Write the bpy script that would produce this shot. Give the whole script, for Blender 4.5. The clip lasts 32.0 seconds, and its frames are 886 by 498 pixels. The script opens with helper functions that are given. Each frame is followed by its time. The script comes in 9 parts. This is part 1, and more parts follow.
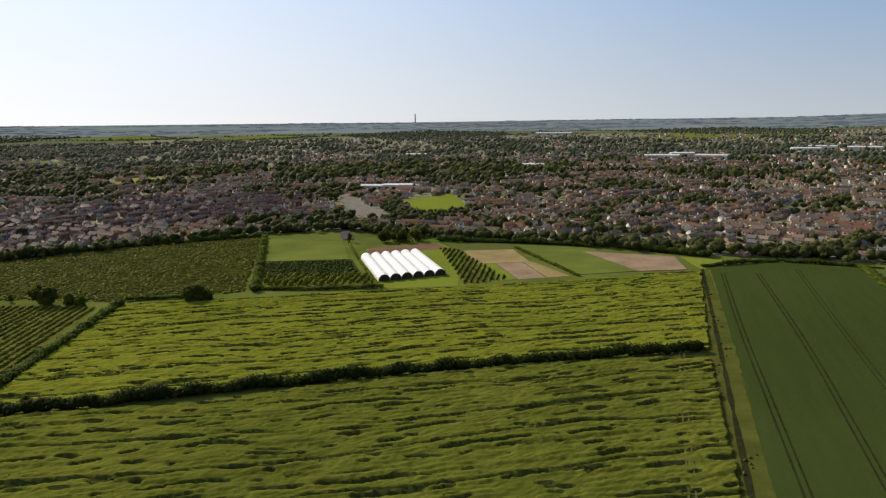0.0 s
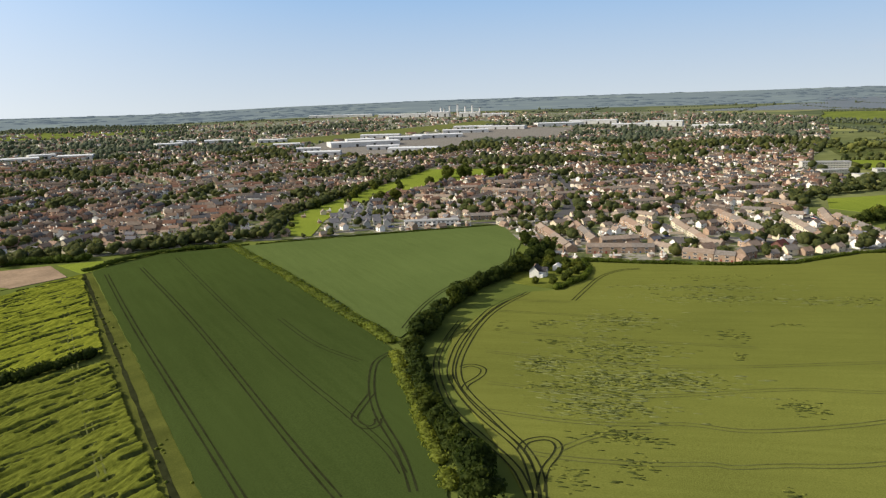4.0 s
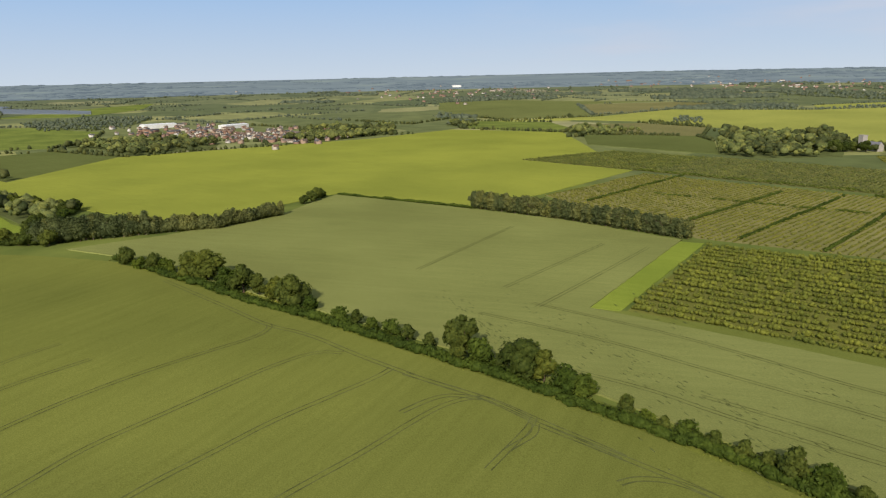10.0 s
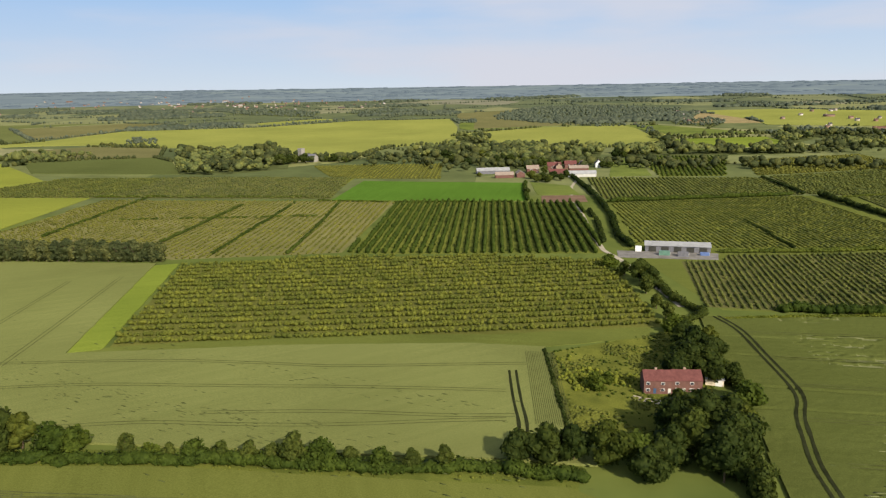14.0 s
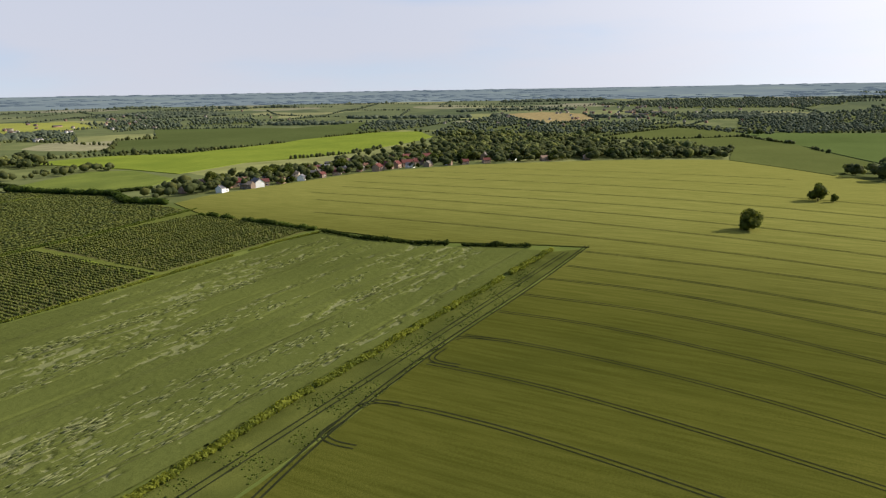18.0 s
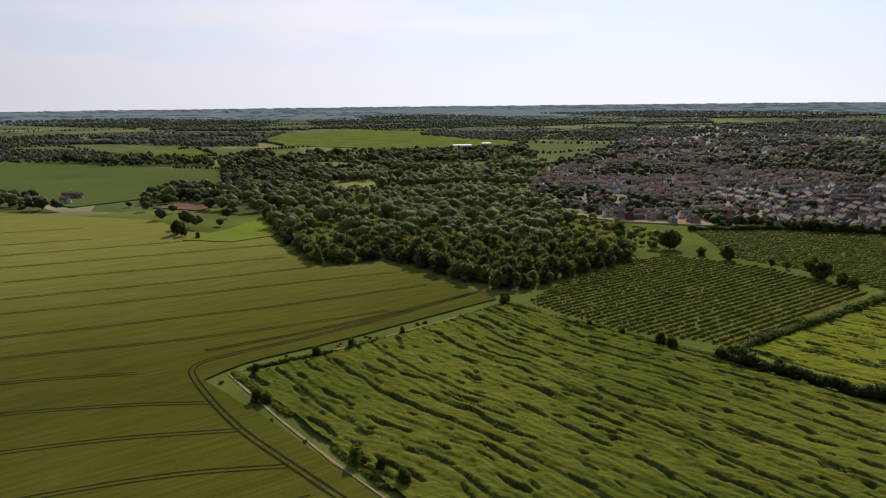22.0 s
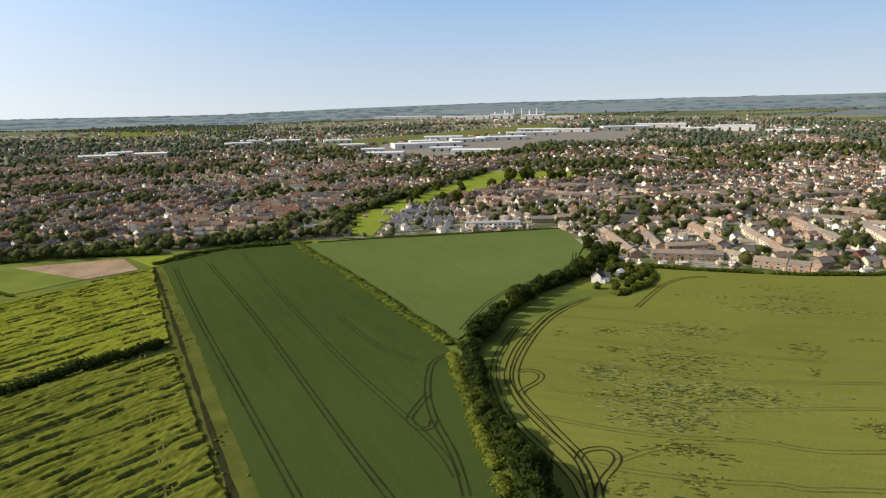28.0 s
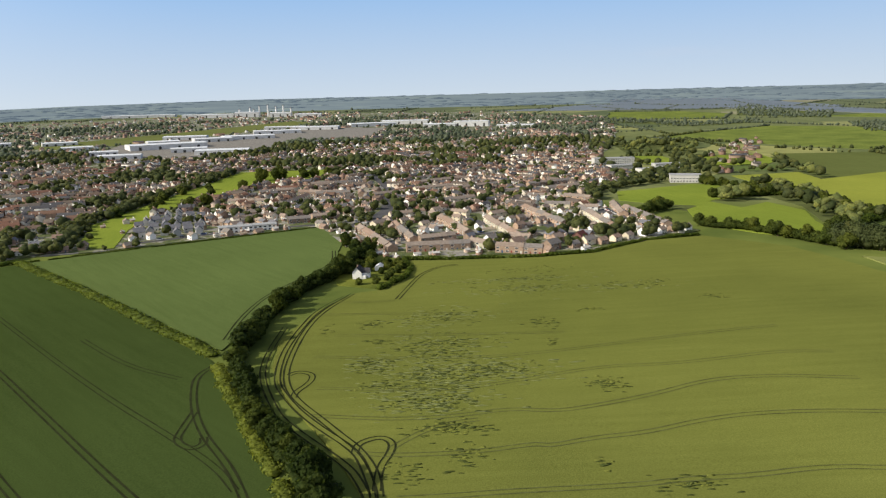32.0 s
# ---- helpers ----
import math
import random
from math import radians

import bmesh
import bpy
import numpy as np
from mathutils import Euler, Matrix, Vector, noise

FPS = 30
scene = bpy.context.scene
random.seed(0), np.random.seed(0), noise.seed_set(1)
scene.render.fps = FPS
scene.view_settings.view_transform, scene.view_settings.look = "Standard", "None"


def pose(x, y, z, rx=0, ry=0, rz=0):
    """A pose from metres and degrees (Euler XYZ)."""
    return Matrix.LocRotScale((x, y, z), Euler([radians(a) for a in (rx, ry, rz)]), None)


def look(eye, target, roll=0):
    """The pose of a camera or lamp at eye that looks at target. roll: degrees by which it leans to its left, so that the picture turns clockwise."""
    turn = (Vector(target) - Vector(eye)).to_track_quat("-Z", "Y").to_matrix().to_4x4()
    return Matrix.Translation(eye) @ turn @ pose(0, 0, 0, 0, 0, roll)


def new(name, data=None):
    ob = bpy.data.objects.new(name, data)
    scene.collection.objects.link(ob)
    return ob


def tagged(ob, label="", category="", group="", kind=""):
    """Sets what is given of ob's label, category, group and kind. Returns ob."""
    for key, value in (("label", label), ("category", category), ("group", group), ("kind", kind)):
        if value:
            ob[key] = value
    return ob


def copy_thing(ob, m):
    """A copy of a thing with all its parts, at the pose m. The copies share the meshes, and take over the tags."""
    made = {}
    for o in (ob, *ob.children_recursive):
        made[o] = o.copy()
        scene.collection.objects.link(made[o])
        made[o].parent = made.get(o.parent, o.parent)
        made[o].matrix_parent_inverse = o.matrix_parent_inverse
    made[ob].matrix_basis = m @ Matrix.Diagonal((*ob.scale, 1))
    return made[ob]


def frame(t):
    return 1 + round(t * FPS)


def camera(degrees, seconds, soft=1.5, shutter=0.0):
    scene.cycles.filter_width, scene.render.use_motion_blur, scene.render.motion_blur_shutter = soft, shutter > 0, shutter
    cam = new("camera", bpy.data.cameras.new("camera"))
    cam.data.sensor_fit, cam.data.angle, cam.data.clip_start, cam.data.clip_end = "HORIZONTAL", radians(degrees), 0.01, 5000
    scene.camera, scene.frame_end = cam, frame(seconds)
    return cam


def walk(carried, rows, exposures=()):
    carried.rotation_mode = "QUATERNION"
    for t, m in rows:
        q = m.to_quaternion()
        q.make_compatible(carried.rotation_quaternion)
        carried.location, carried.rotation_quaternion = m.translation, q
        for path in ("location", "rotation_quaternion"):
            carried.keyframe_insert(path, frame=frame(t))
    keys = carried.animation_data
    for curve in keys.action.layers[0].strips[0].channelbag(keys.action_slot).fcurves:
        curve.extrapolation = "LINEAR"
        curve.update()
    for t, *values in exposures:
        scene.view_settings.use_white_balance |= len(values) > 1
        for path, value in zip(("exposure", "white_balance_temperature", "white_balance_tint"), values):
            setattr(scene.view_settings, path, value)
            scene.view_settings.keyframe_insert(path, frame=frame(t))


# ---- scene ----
cam = camera(64.24, 32.0, 1.25)
PATH = [
    (0.0, 2.42, -0.70, 96.19, 79.387, 0.849, -2.363),
    (0.5, 2.95, -1.28, 96.63, 79.355, 0.833, -4.239),
    (1.0, 3.59, -2.02, 96.88, 79.274, 0.914, -13.587),
    (1.5, 3.00, -2.69, 97.25, 78.963, 1.267, -24.941),
    (2.0, 2.77, -2.19, 96.95, 78.760, 1.357, -28.198),
    (2.5, 3.21, -2.82, 96.59, 78.622, 1.380, -33.265),
    (3.0, 3.68, -3.26, 95.93, 78.483, 1.280, -39.323),
    (3.5, 4.25, -3.65, 95.32, 78.352, 1.337, -45.503),
    (5.5, 2.80, -3.19, 94.72, 77.722, 1.774, -62.131),
    (6.0, 2.52, -3.39, 94.77, 77.536, 1.730, -67.667),
    (6.5, 2.34, -3.22, 94.78, 77.303, 1.751, -74.498),
    (7.0, 2.27, -2.85, 94.71, 77.077, 1.562, -81.235),
    (7.5, 1.50, -3.28, 95.08, 76.892, 1.509, -87.840),
    (8.0, -0.25, -3.34, 94.77, 76.834, 1.286, -95.123),
    (8.5, -1.19, -3.08, 94.78, 76.758, 1.253, -102.114),
    (9.0, -1.43, -2.87, 94.66, 76.738, 1.196, -109.934),
    (9.5, -1.56, -3.32, 94.46, 76.694, 1.182, -117.718),
    (10.0, -1.98, -3.19, 94.41, 76.656, 1.216, -125.365),
    (10.5, -2.42, -2.70, 94.72, 76.609, 1.189, -132.625),
    (11.0, -2.96, -2.28, 94.99, 76.599, 1.110, -139.857),
    (11.5, -2.83, -2.12, 94.83, 76.668, 1.150, -147.558),
    (12.0, -2.46, -1.38, 95.11, 76.767, 1.118, -154.249),
    (12.5, -2.52, -1.15, 95.04, 76.953, 1.132, -155.737),
    (13.0, -2.88, -1.35, 95.09, 77.067, 1.186, -156.825),
    (13.5, -3.44, -1.23, 95.20, 77.172, 1.239, -161.265),
    (15.5, -4.91, -1.06, 94.83, 77.280, 1.117, -191.344),
    (16.0, -4.62, -0.58, 94.84, 77.312, 1.185, -201.520),
    (16.5, -4.54, 0.86, 94.76, 77.299, 1.317, -211.103),
    (17.0, -4.29, 1.73, 94.46, 77.252, 1.041, -222.093),
    (17.5, -4.17, 2.74, 94.93, 77.233, 1.117, -230.714),
    (18.0, -3.21, 3.44, 95.31, 77.269, 1.081, -238.339),
    (18.5, -2.06, 3.69, 95.55, 77.332, 0.988, -248.250),
    (19.0, -1.32, 3.70, 95.14, 77.527, 1.012, -260.628),
    (19.5, -0.01, 3.46, 95.14, 77.629, 0.888, -273.209),
    (20.0, -0.20, 3.12, 94.66, 77.784, 0.709, -283.691),
    (20.5, -0.16, 2.51, 94.53, 77.995, 0.706, -288.937),
    (21.0, -0.12, 2.26, 94.56, 78.172, 0.737, -292.679),
    (21.5, 0.35, 2.57, 94.68, 78.311, 0.720, -294.873),
    (22.0, 1.54, 2.36, 94.92, 78.446, 0.762, -303.370),
    (22.5, 3.00, 1.89, 95.35, 78.496, 0.819, -315.227),
    (23.0, 3.51, 1.35, 94.96, 78.560, 0.764, -327.907),
    (23.5, 3.77, 0.59, 95.31, 78.638, 0.708, -334.191),
    (24.0, 3.79, -0.06, 95.49, 78.812, 0.585, -340.873),
    (24.5, 4.15, -1.04, 95.95, 78.907, 0.617, -351.191),
    (25.0, 4.55, -2.31, 95.66, 78.990, 0.724, -362.708),
    (25.5, 5.28, -2.97, 95.56, 78.935, 0.902, -374.122),
    (27.5, 6.59, -1.84, 93.88, 78.773, 1.096, -393.837),
    (28.0, 6.12, -2.26, 94.20, 78.505, 1.126, -405.288),
    (28.5, 4.90, -1.83, 94.48, 78.389, 1.139, -410.110),
    (29.0, 4.61, -2.40, 94.82, 78.293, 1.209, -413.867),
    (29.5, 3.54, -2.50, 95.12, 78.170, 1.092, -421.834),
    (30.0, 2.78, -2.20, 95.27, 78.119, 1.092, -423.809),
    (30.5, 2.50, -1.93, 95.49, 78.042, 1.107, -424.429),
    (31.0, 2.38, -2.16, 95.75, 77.981, 1.110, -424.772),
    (31.5, 2.16, -2.55, 95.95, 77.944, 1.070, -425.049),
    (32.0, 2.17, -3.15, 96.24, 77.862, 1.190, -425.280),
]
EXPOSURES = ((0.0, 0.0, 6850, 12), (1.0, 0.1, 6900, 14), (2.0, 0.3, 6750, 12), (3.5, 0.42, 6800, 10), (6.0, 0.42, 6500, 10), (9.0, 0.34, 6500, 10), (11.0, 0.38, 6650, 12), (13.0, 0.45, 6750, 12), (16.0, 0.5, 6500, 10), (18.0, 0.42, 6500, 12), (19.0, 0.24, 6500, 14), (20.5, -0.08, 6500, 16), (22.0, -0.12, 6500, 15), (23.0, -0.18, 6500, 15), (24.0, -0.06, 6500, 15), (25.0, 0.02, 6500, 15), (25.5, 0.08, 6500, 15), (27.5, 0.42, 6800, 12), (28.0, 0.44, 6800, 10), (29.5, 0.42, 6500, 10), (32.0, 0.42, 6500, 10))
walk(cam, [(t, pose(*row)) for t, *row in PATH], EXPOSURES)

# World, sun and sky
SUN_AZ, SUN_EL = 42.0, 31.0
sun_dir = Vector((-math.sin(radians(SUN_AZ)) * math.cos(radians(SUN_EL)), math.cos(radians(SUN_AZ)) * math.cos(radians(SUN_EL)), math.sin(radians(SUN_EL))))


def make_world():
    w = bpy.data.worlds.new("sky_world")
    w.use_nodes = True
    nt = w.node_tree
    nt.nodes.clear()
    out = nt.nodes.new("ShaderNodeOutputWorld")
    bg = nt.nodes.new("ShaderNodeBackground")
    sky = nt.nodes.new("ShaderNodeTexSky")
    sky.sky_type, sky.sun_disc = "NISHITA", False
    sky.sun_elevation, sky.sun_rotation = radians(SUN_EL), radians(-SUN_AZ)
    sky.air_density, sky.dust_density, sky.ozone_density = 1.0, 0.5, 2.0
    # thin high cloud, thicker to the south and west
    tc = nt.nodes.new("ShaderNodeTexCoord")
    mp = nt.nodes.new("ShaderNodeMapping")
    mp.inputs["Scale"].default_value = (1.2, 1.2, 7.0)
    n1 = nt.nodes.new("ShaderNodeTexNoise")
    n1.inputs["Scale"].default_value, n1.inputs["Detail"].default_value, n1.inputs["Roughness"].default_value = 1.6, 5.0, 0.5
    nt.links.new(tc.outputs["Generated"], mp.inputs["Vector"])
    nt.links.new(mp.outputs["Vector"], n1.inputs["Vector"])
    sep = nt.nodes.new("ShaderNodeSeparateXYZ")
    nt.links.new(tc.outputs["Generated"], sep.inputs[0])
    west = nt.nodes.new("ShaderNodeMapRange")
    west.inputs["From Min"].default_value, west.inputs["From Max"].default_value = -0.35, 0.72
    west.inputs["To Min"].default_value, west.inputs["To Max"].default_value = -0.3, 0.075
    side = nt.nodes.new("ShaderNodeVectorMath")
    side.operation = "DOT_PRODUCT"
    side.inputs[1].default_value = (-0.75, -0.66, 0.0)
    nt.links.new(tc.outputs["Generated"], side.inputs[0])
    nt.links.new(side.outputs["Value"], west.inputs["Value"])
    add = nt.nodes.new("ShaderNodeMath")
    nt.links.new(n1.outputs["Fac"], add.inputs[0])
    nt.links.new(west.outputs["Result"], add.inputs[1])
    ramp = nt.nodes.new("ShaderNodeMapRange")
    ramp.interpolation_type = "SMOOTHSTEP"
    ramp.inputs["From Min"].default_value, ramp.inputs["From Max"].default_value = 0.36, 0.66
    ramp.inputs["To Max"].default_value = 0.88
    nt.links.new(add.outputs[0], ramp.inputs["Value"])
    # pale haze on the horizon that turns to blue above it
    tone = nt.nodes.new("ShaderNodeMapRange")
    tone.inputs["From Min"].default_value, tone.inputs["From Max"].default_value = 0.0, 0.16
    nt.links.new(sep.outputs["Z"], tone.inputs["Value"])
    low = nt.nodes.new("ShaderNodeMix")
    low.data_type = "RGBA"
    nt.links.new(tone.outputs["Result"], low.inputs["Factor"])
    low.inputs["A"].default_value, low.inputs["B"].default_value = (6.9, 8.0, 9.1, 1), (3.15, 5.7, 9.5, 1)
    haze = nt.nodes.new("ShaderNodeMapRange")
    haze.interpolation_type = "SMOOTHSTEP"
    haze.inputs["From Min"].default_value, haze.inputs["From Max"].default_value = 0.55, 0.2
    nt.links.new(sep.outputs["Z"], haze.inputs["Value"])
    air = nt.nodes.new("ShaderNodeMix")
    air.data_type = "RGBA"
    nt.links.new(haze.outputs["Result"], air.inputs["Factor"])
    nt.links.new(sky.outputs["Color"], air.inputs["A"])
    nt.links.new(low.outputs["Result"], air.inputs["B"])
    hz = nt.nodes.new("ShaderNodeMix")
    hz.data_type = "RGBA"
    nt.links.new(ramp.outputs["Result"], hz.inputs["Factor"])
    nt.links.new(air.outputs["Result"], hz.inputs["A"])
    hz.inputs["B"].default_value = (7.2, 7.5, 8.5, 1)
    # the bright air round the sun
    dot = nt.nodes.new("ShaderNodeVectorMath")
    dot.operation = "DOT_PRODUCT"
    dot.inputs[1].default_value = sun_dir
    nrm = nt.nodes.new("ShaderNodeVectorMath")
    nrm.operation = "NORMALIZE"
    nt.links.new(tc.outputs["Generated"], nrm.inputs[0])
    nt.links.new(nrm.outputs[0], dot.inputs[0])
    mx = nt.nodes.new("ShaderNodeMath")
    mx.operation = "MAXIMUM"
    mx.inputs[1].default_value = 0.0
    nt.links.new(dot.outputs["Value"], mx.inputs[0])
    pw = nt.nodes.new("ShaderNodeMath")
    pw.operation = "POWER"
    pw.inputs[1].default_value = 2.3
    nt.links.new(mx.outputs[0], pw.inputs[0])
    glow = nt.nodes.new("ShaderNodeMix")
    glow.data_type, glow.blend_type = "RGBA", "ADD"
    glow.clamp_result = False
    nt.links.new(pw.outputs[0], glow.inputs["Factor"])
    nt.links.new(hz.outputs["Result"], glow.inputs["A"])
    glow.inputs["B"].default_value = (11.4, 10.9, 10.2, 1)
    nt.links.new(glow.outputs["Result"], bg.inputs["Color"])
    bg.inputs["Strength"].default_value = 0.066
    nt.links.new(bg.outputs[0], out.inputs["Surface"])
    scene.world = w


make_world()
sun = new("sun", bpy.data.lights.new("sun", "SUN"))
sun.data.energy, sun.data.angle, sun.data.color = 4.4, radians(0.53), (1.0, 0.91, 0.74)
sun.matrix_world = look(sun_dir * 500, (0, 0, 0))

# ---- materials ----


def rgba(c):
    return (c[0], c[1], c[2], 1.0)


def base_mat(name, rough=0.85):
    m = bpy.data.materials.new(name)
    m.use_nodes = True
    nt = m.node_tree
    bs = nt.nodes["Principled BSDF"]
    bs.inputs["Roughness"].default_value = rough
    bs.inputs["Specular IOR Level"].default_value = 0.0 if rough >= 0.6 else 0.4
    return m, nt, bs


def noise_node(nt, vec, scale, detail=3.0, rough=0.55):
    n = nt.nodes.new("ShaderNodeTexNoise")
    n.inputs["Scale"].default_value, n.inputs["Detail"].default_value, n.inputs["Roughness"].default_value = scale, detail, rough
    if vec is not None:
        nt.links.new(vec, n.inputs["Vector"])
    return n.outputs["Fac"]


def ramp_node(nt, fac, stops):
    r = nt.nodes.new("ShaderNodeValToRGB")
    while len(r.color_ramp.elements) < len(stops):
        r.color_ramp.elements.new(0.5)
    for e, (p, c) in zip(r.color_ramp.elements, stops):
        e.position, e.color = p, rgba(c)
    nt.links.new(fac, r.inputs["Fac"])
    return r.outputs["Color"]


def mix_node(nt, fac, a, b, blend="MIX"):
    m = nt.nodes.new("ShaderNodeMix")
    m.data_type, m.blend_type = "RGBA", blend
    for key, v in (("Factor", fac), ("A", a), ("B", b)):
        if isinstance(v, (int, float)):
            m.inputs[key].default_value = v
        elif isinstance(v, tuple):
            m.inputs[key].default_value = rgba(v)
        else:
            nt.links.new(v, m.inputs[key])
    return m.outputs["Result"]


def world_vec(nt, angle=0.0, stretch=(1, 1, 1)):
    g = nt.nodes.new("ShaderNodeNewGeometry")
    mp = nt.nodes.new("ShaderNodeMapping")
    mp.vector_type = "TEXTURE"
    mp.inputs["Rotation"].default_value = (0, 0, radians(angle))
    mp.inputs["Scale"].default_value = stretch
    nt.links.new(g.outputs["Position"], mp.inputs["Vector"])
    return mp.outputs["Vector"]


def bump_node(nt, bs, height, strength, dist):
    b = nt.nodes.new("ShaderNodeBump")
    b.inputs["Strength"].default_value, b.inputs["Distance"].default_value = strength, dist
    nt.links.new(height, b.inputs["Height"])
    nt.links.new(b.outputs["Normal"], bs.inputs["Normal"])


def crop_mat(name, light, dark, angle=0.0, big=0.012, row=0.35, far_sheen=None, comb=None):
    """A crop or grass: large drifts of tone, streaks along the drill rows, fine grain, and bump."""
    m, nt, bs = base_mat(name, 0.8)
    v0 = world_vec(nt)
    v1 = world_vec(nt, angle, (14.0, 1.0, 1.0))
    drift = noise_node(nt, v0, big, 5)
    c = ramp_node(nt, drift, [(0.32, dark), (0.68, light)])
    if comb is not None:
        # stems laid over by the wind
        cn = noise_node(nt, world_vec(nt, comb, (6.0, 1.0, 1.0)), 0.9, 4, 0.65)
        c = mix_node(nt, 1.0, c, ramp_node(nt, cn, [(0.34, (0.6, 0.62, 0.55)), (0.64, (1.28, 1.26, 1.15))]), "MULTIPLY")
    if far_sheen:
        # paler up the hill, to the west: a paler crop with distance sheen painted in
        sx = nt.nodes.new("ShaderNodeSeparateXYZ")
        nt.links.new(v0, sx.inputs[0])
        mr = nt.nodes.new("ShaderNodeMapRange")
        mr.interpolation_type = "SMOOTHSTEP"
        mr.inputs["From Min"].default_value, mr.inputs["From Max"].default_value = -230, -520
        nt.links.new(sx.outputs["X"], mr.inputs["Value"])
        c = mix_node(nt, mr.outputs["Result"], c, far_sheen)
    streak = noise_node(nt, v1, row, 3)
    c = mix_node(nt, ramp_node(nt, streak, [(0.35, (0, 0, 0)), (0.65, (1, 1, 1))]) if far_sheen else streak, c, mix_node(nt, 1.0, c, (0.74, 0.77, 0.7), "MULTIPLY"))
    grain = noise_node(nt, v0, 2.4, 4, 0.75)
    c = mix_node(nt, 1.0, c, ramp_node(nt, grain, [(0.3, (0.7, 0.72, 0.66)), (0.7, (1.16, 1.16, 1.1))]), "MULTIPLY")
    nt.links.new(c, bs.inputs["Base Color"])
    bump_node(nt, bs, grain, 0.5, 0.25)
    return m


def plain_mat(name, col, var=0.25, scale=0.5, rough=0.8, metal=0.0, island=False, object_random=False):
    """A surface with slight variation at two scales, and from piece to piece where asked."""
    m, nt, bs = base_mat(name, rough)
    v0 = world_vec(nt)
    a = noise_node(nt, v0, scale, 4)
    b = noise_node(nt, v0, scale * 9, 3)
    lo, hi = tuple(x * (1 - var) for x in col), tuple(min(1, x * (1 + var)) for x in col)
    c = ramp_node(nt, a, [(0.3, lo), (0.7, hi)])
    c = mix_node(nt, 1.0, c, ramp_node(nt, b, [(0.25, (0.82, 0.82, 0.82)), (0.75, (1.1, 1.1, 1.1))]), "MULTIPLY")
    if island:
        g = nt.nodes.new("ShaderNodeNewGeometry")
        c = mix_node(nt, 1.0, c, ramp_node(nt, g.outputs["Random Per Island"], [(0.0, (0.6, 0.62, 0.6)), (1.0, (1.35, 1.3, 1.2))]), "MULTIPLY")
    if object_random:
        o = nt.nodes.new("ShaderNodeObjectInfo")
        c = mix_node(nt, 1.0, c, ramp_node(nt, o.outputs["Random"], [(0.0, (0.7, 0.72, 0.7)), (1.0, (1.3, 1.25, 1.15))]), "MULTIPLY")
    nt.links.new(c, bs.inputs["Base Color"])
    bs.inputs["Metallic"].default_value = metal
    return m


def random_mat(name, cols, island=True, rough=0.85, var=0.2, scale=0.8, gloss=None):
    """One colour out of a set for each piece (island or object), with stains."""
    m, nt, bs = base_mat(name, rough)
    if gloss is not None:
        bs.inputs["Specular IOR Level"].default_value = gloss
    if island:
        fac = nt.nodes.new("ShaderNodeNewGeometry").outputs["Random Per Island"]
    else:
        fac = nt.nodes.new("ShaderNodeObjectInfo").outputs["Random"]
    r = nt.nodes.new("ShaderNodeValToRGB")
    r.color_ramp.interpolation = "CONSTANT"
    while len(r.color_ramp.elements) < len(cols):
        r.color_ramp.elements.new(0.5)
    for i, (e, c) in enumerate(zip(r.color_ramp.elements, cols)):
        e.position, e.color = i / len(cols), rgba(c)
    nt.links.new(fac, r.inputs["Fac"])
    v0 = world_vec(nt)
    a = noise_node(nt, v0, scale, 4)
    c = mix_node(nt, 1.0, r.outputs["Color"], ramp_node(nt, a, [(0.3, (1 - var,) * 3), (0.7, (1 + var,) * 3)]), "MULTIPLY")
    nt.links.new(c, bs.inputs["Base Color"])
    return m


def leaf_mat(name, light, dark, island=False, even=False):
    m, nt, bs = base_mat(name, 0.65)
    bs.inputs["Specular IOR Level"].default_value = 0.05
    v0 = world_vec(nt)
    a = noise_node(nt, v0, 0.9, 3)
    b = noise_node(nt, v0, 0.08, 2)
    c = ramp_node(nt, a, [(0.3, dark), (0.7, light)])
    c = mix_node(nt, 1.0, c, ramp_node(nt, b, [(0.3, (0.7, 0.75, 0.7)), (0.7, (1.25, 1.2, 1.0))]), "MULTIPLY")
    o = nt.nodes.new("ShaderNodeNewGeometry").outputs["Random Per Island"] if island else nt.nodes.new("ShaderNodeObjectInfo").outputs["Random"]
    c = mix_node(nt, 1.0, c, ramp_node(nt, o, [(0.0, (0.86, 0.88, 0.86)), (1.0, (1.14, 1.12, 1.05))] if even else [(0.0, (0.65, 0.72, 0.7)), (0.5, (1, 1, 1)), (1.0, (1.3, 1.2, 0.95))]), "MULTIPLY")
    nt.links.new(c, bs.inputs["Base Color"])
    tl = nt.nodes.new("ShaderNodeBsdfTranslucent")
    nt.links.new(mix_node(nt, 1.0, c, (1.35, 1.32, 0.85), "MULTIPLY"), tl.inputs["Color"])
    mx = nt.nodes.new("ShaderNodeMixShader")
    mx.inputs[0].default_value = 0.45
    nt.links.new(bs.outputs[0], mx.inputs[1])
    nt.links.new(tl.outputs[0], mx.inputs[2])
    nt.links.new(mx.outputs[0], nt.nodes["Material Output"].inputs["Surface"])
    return m


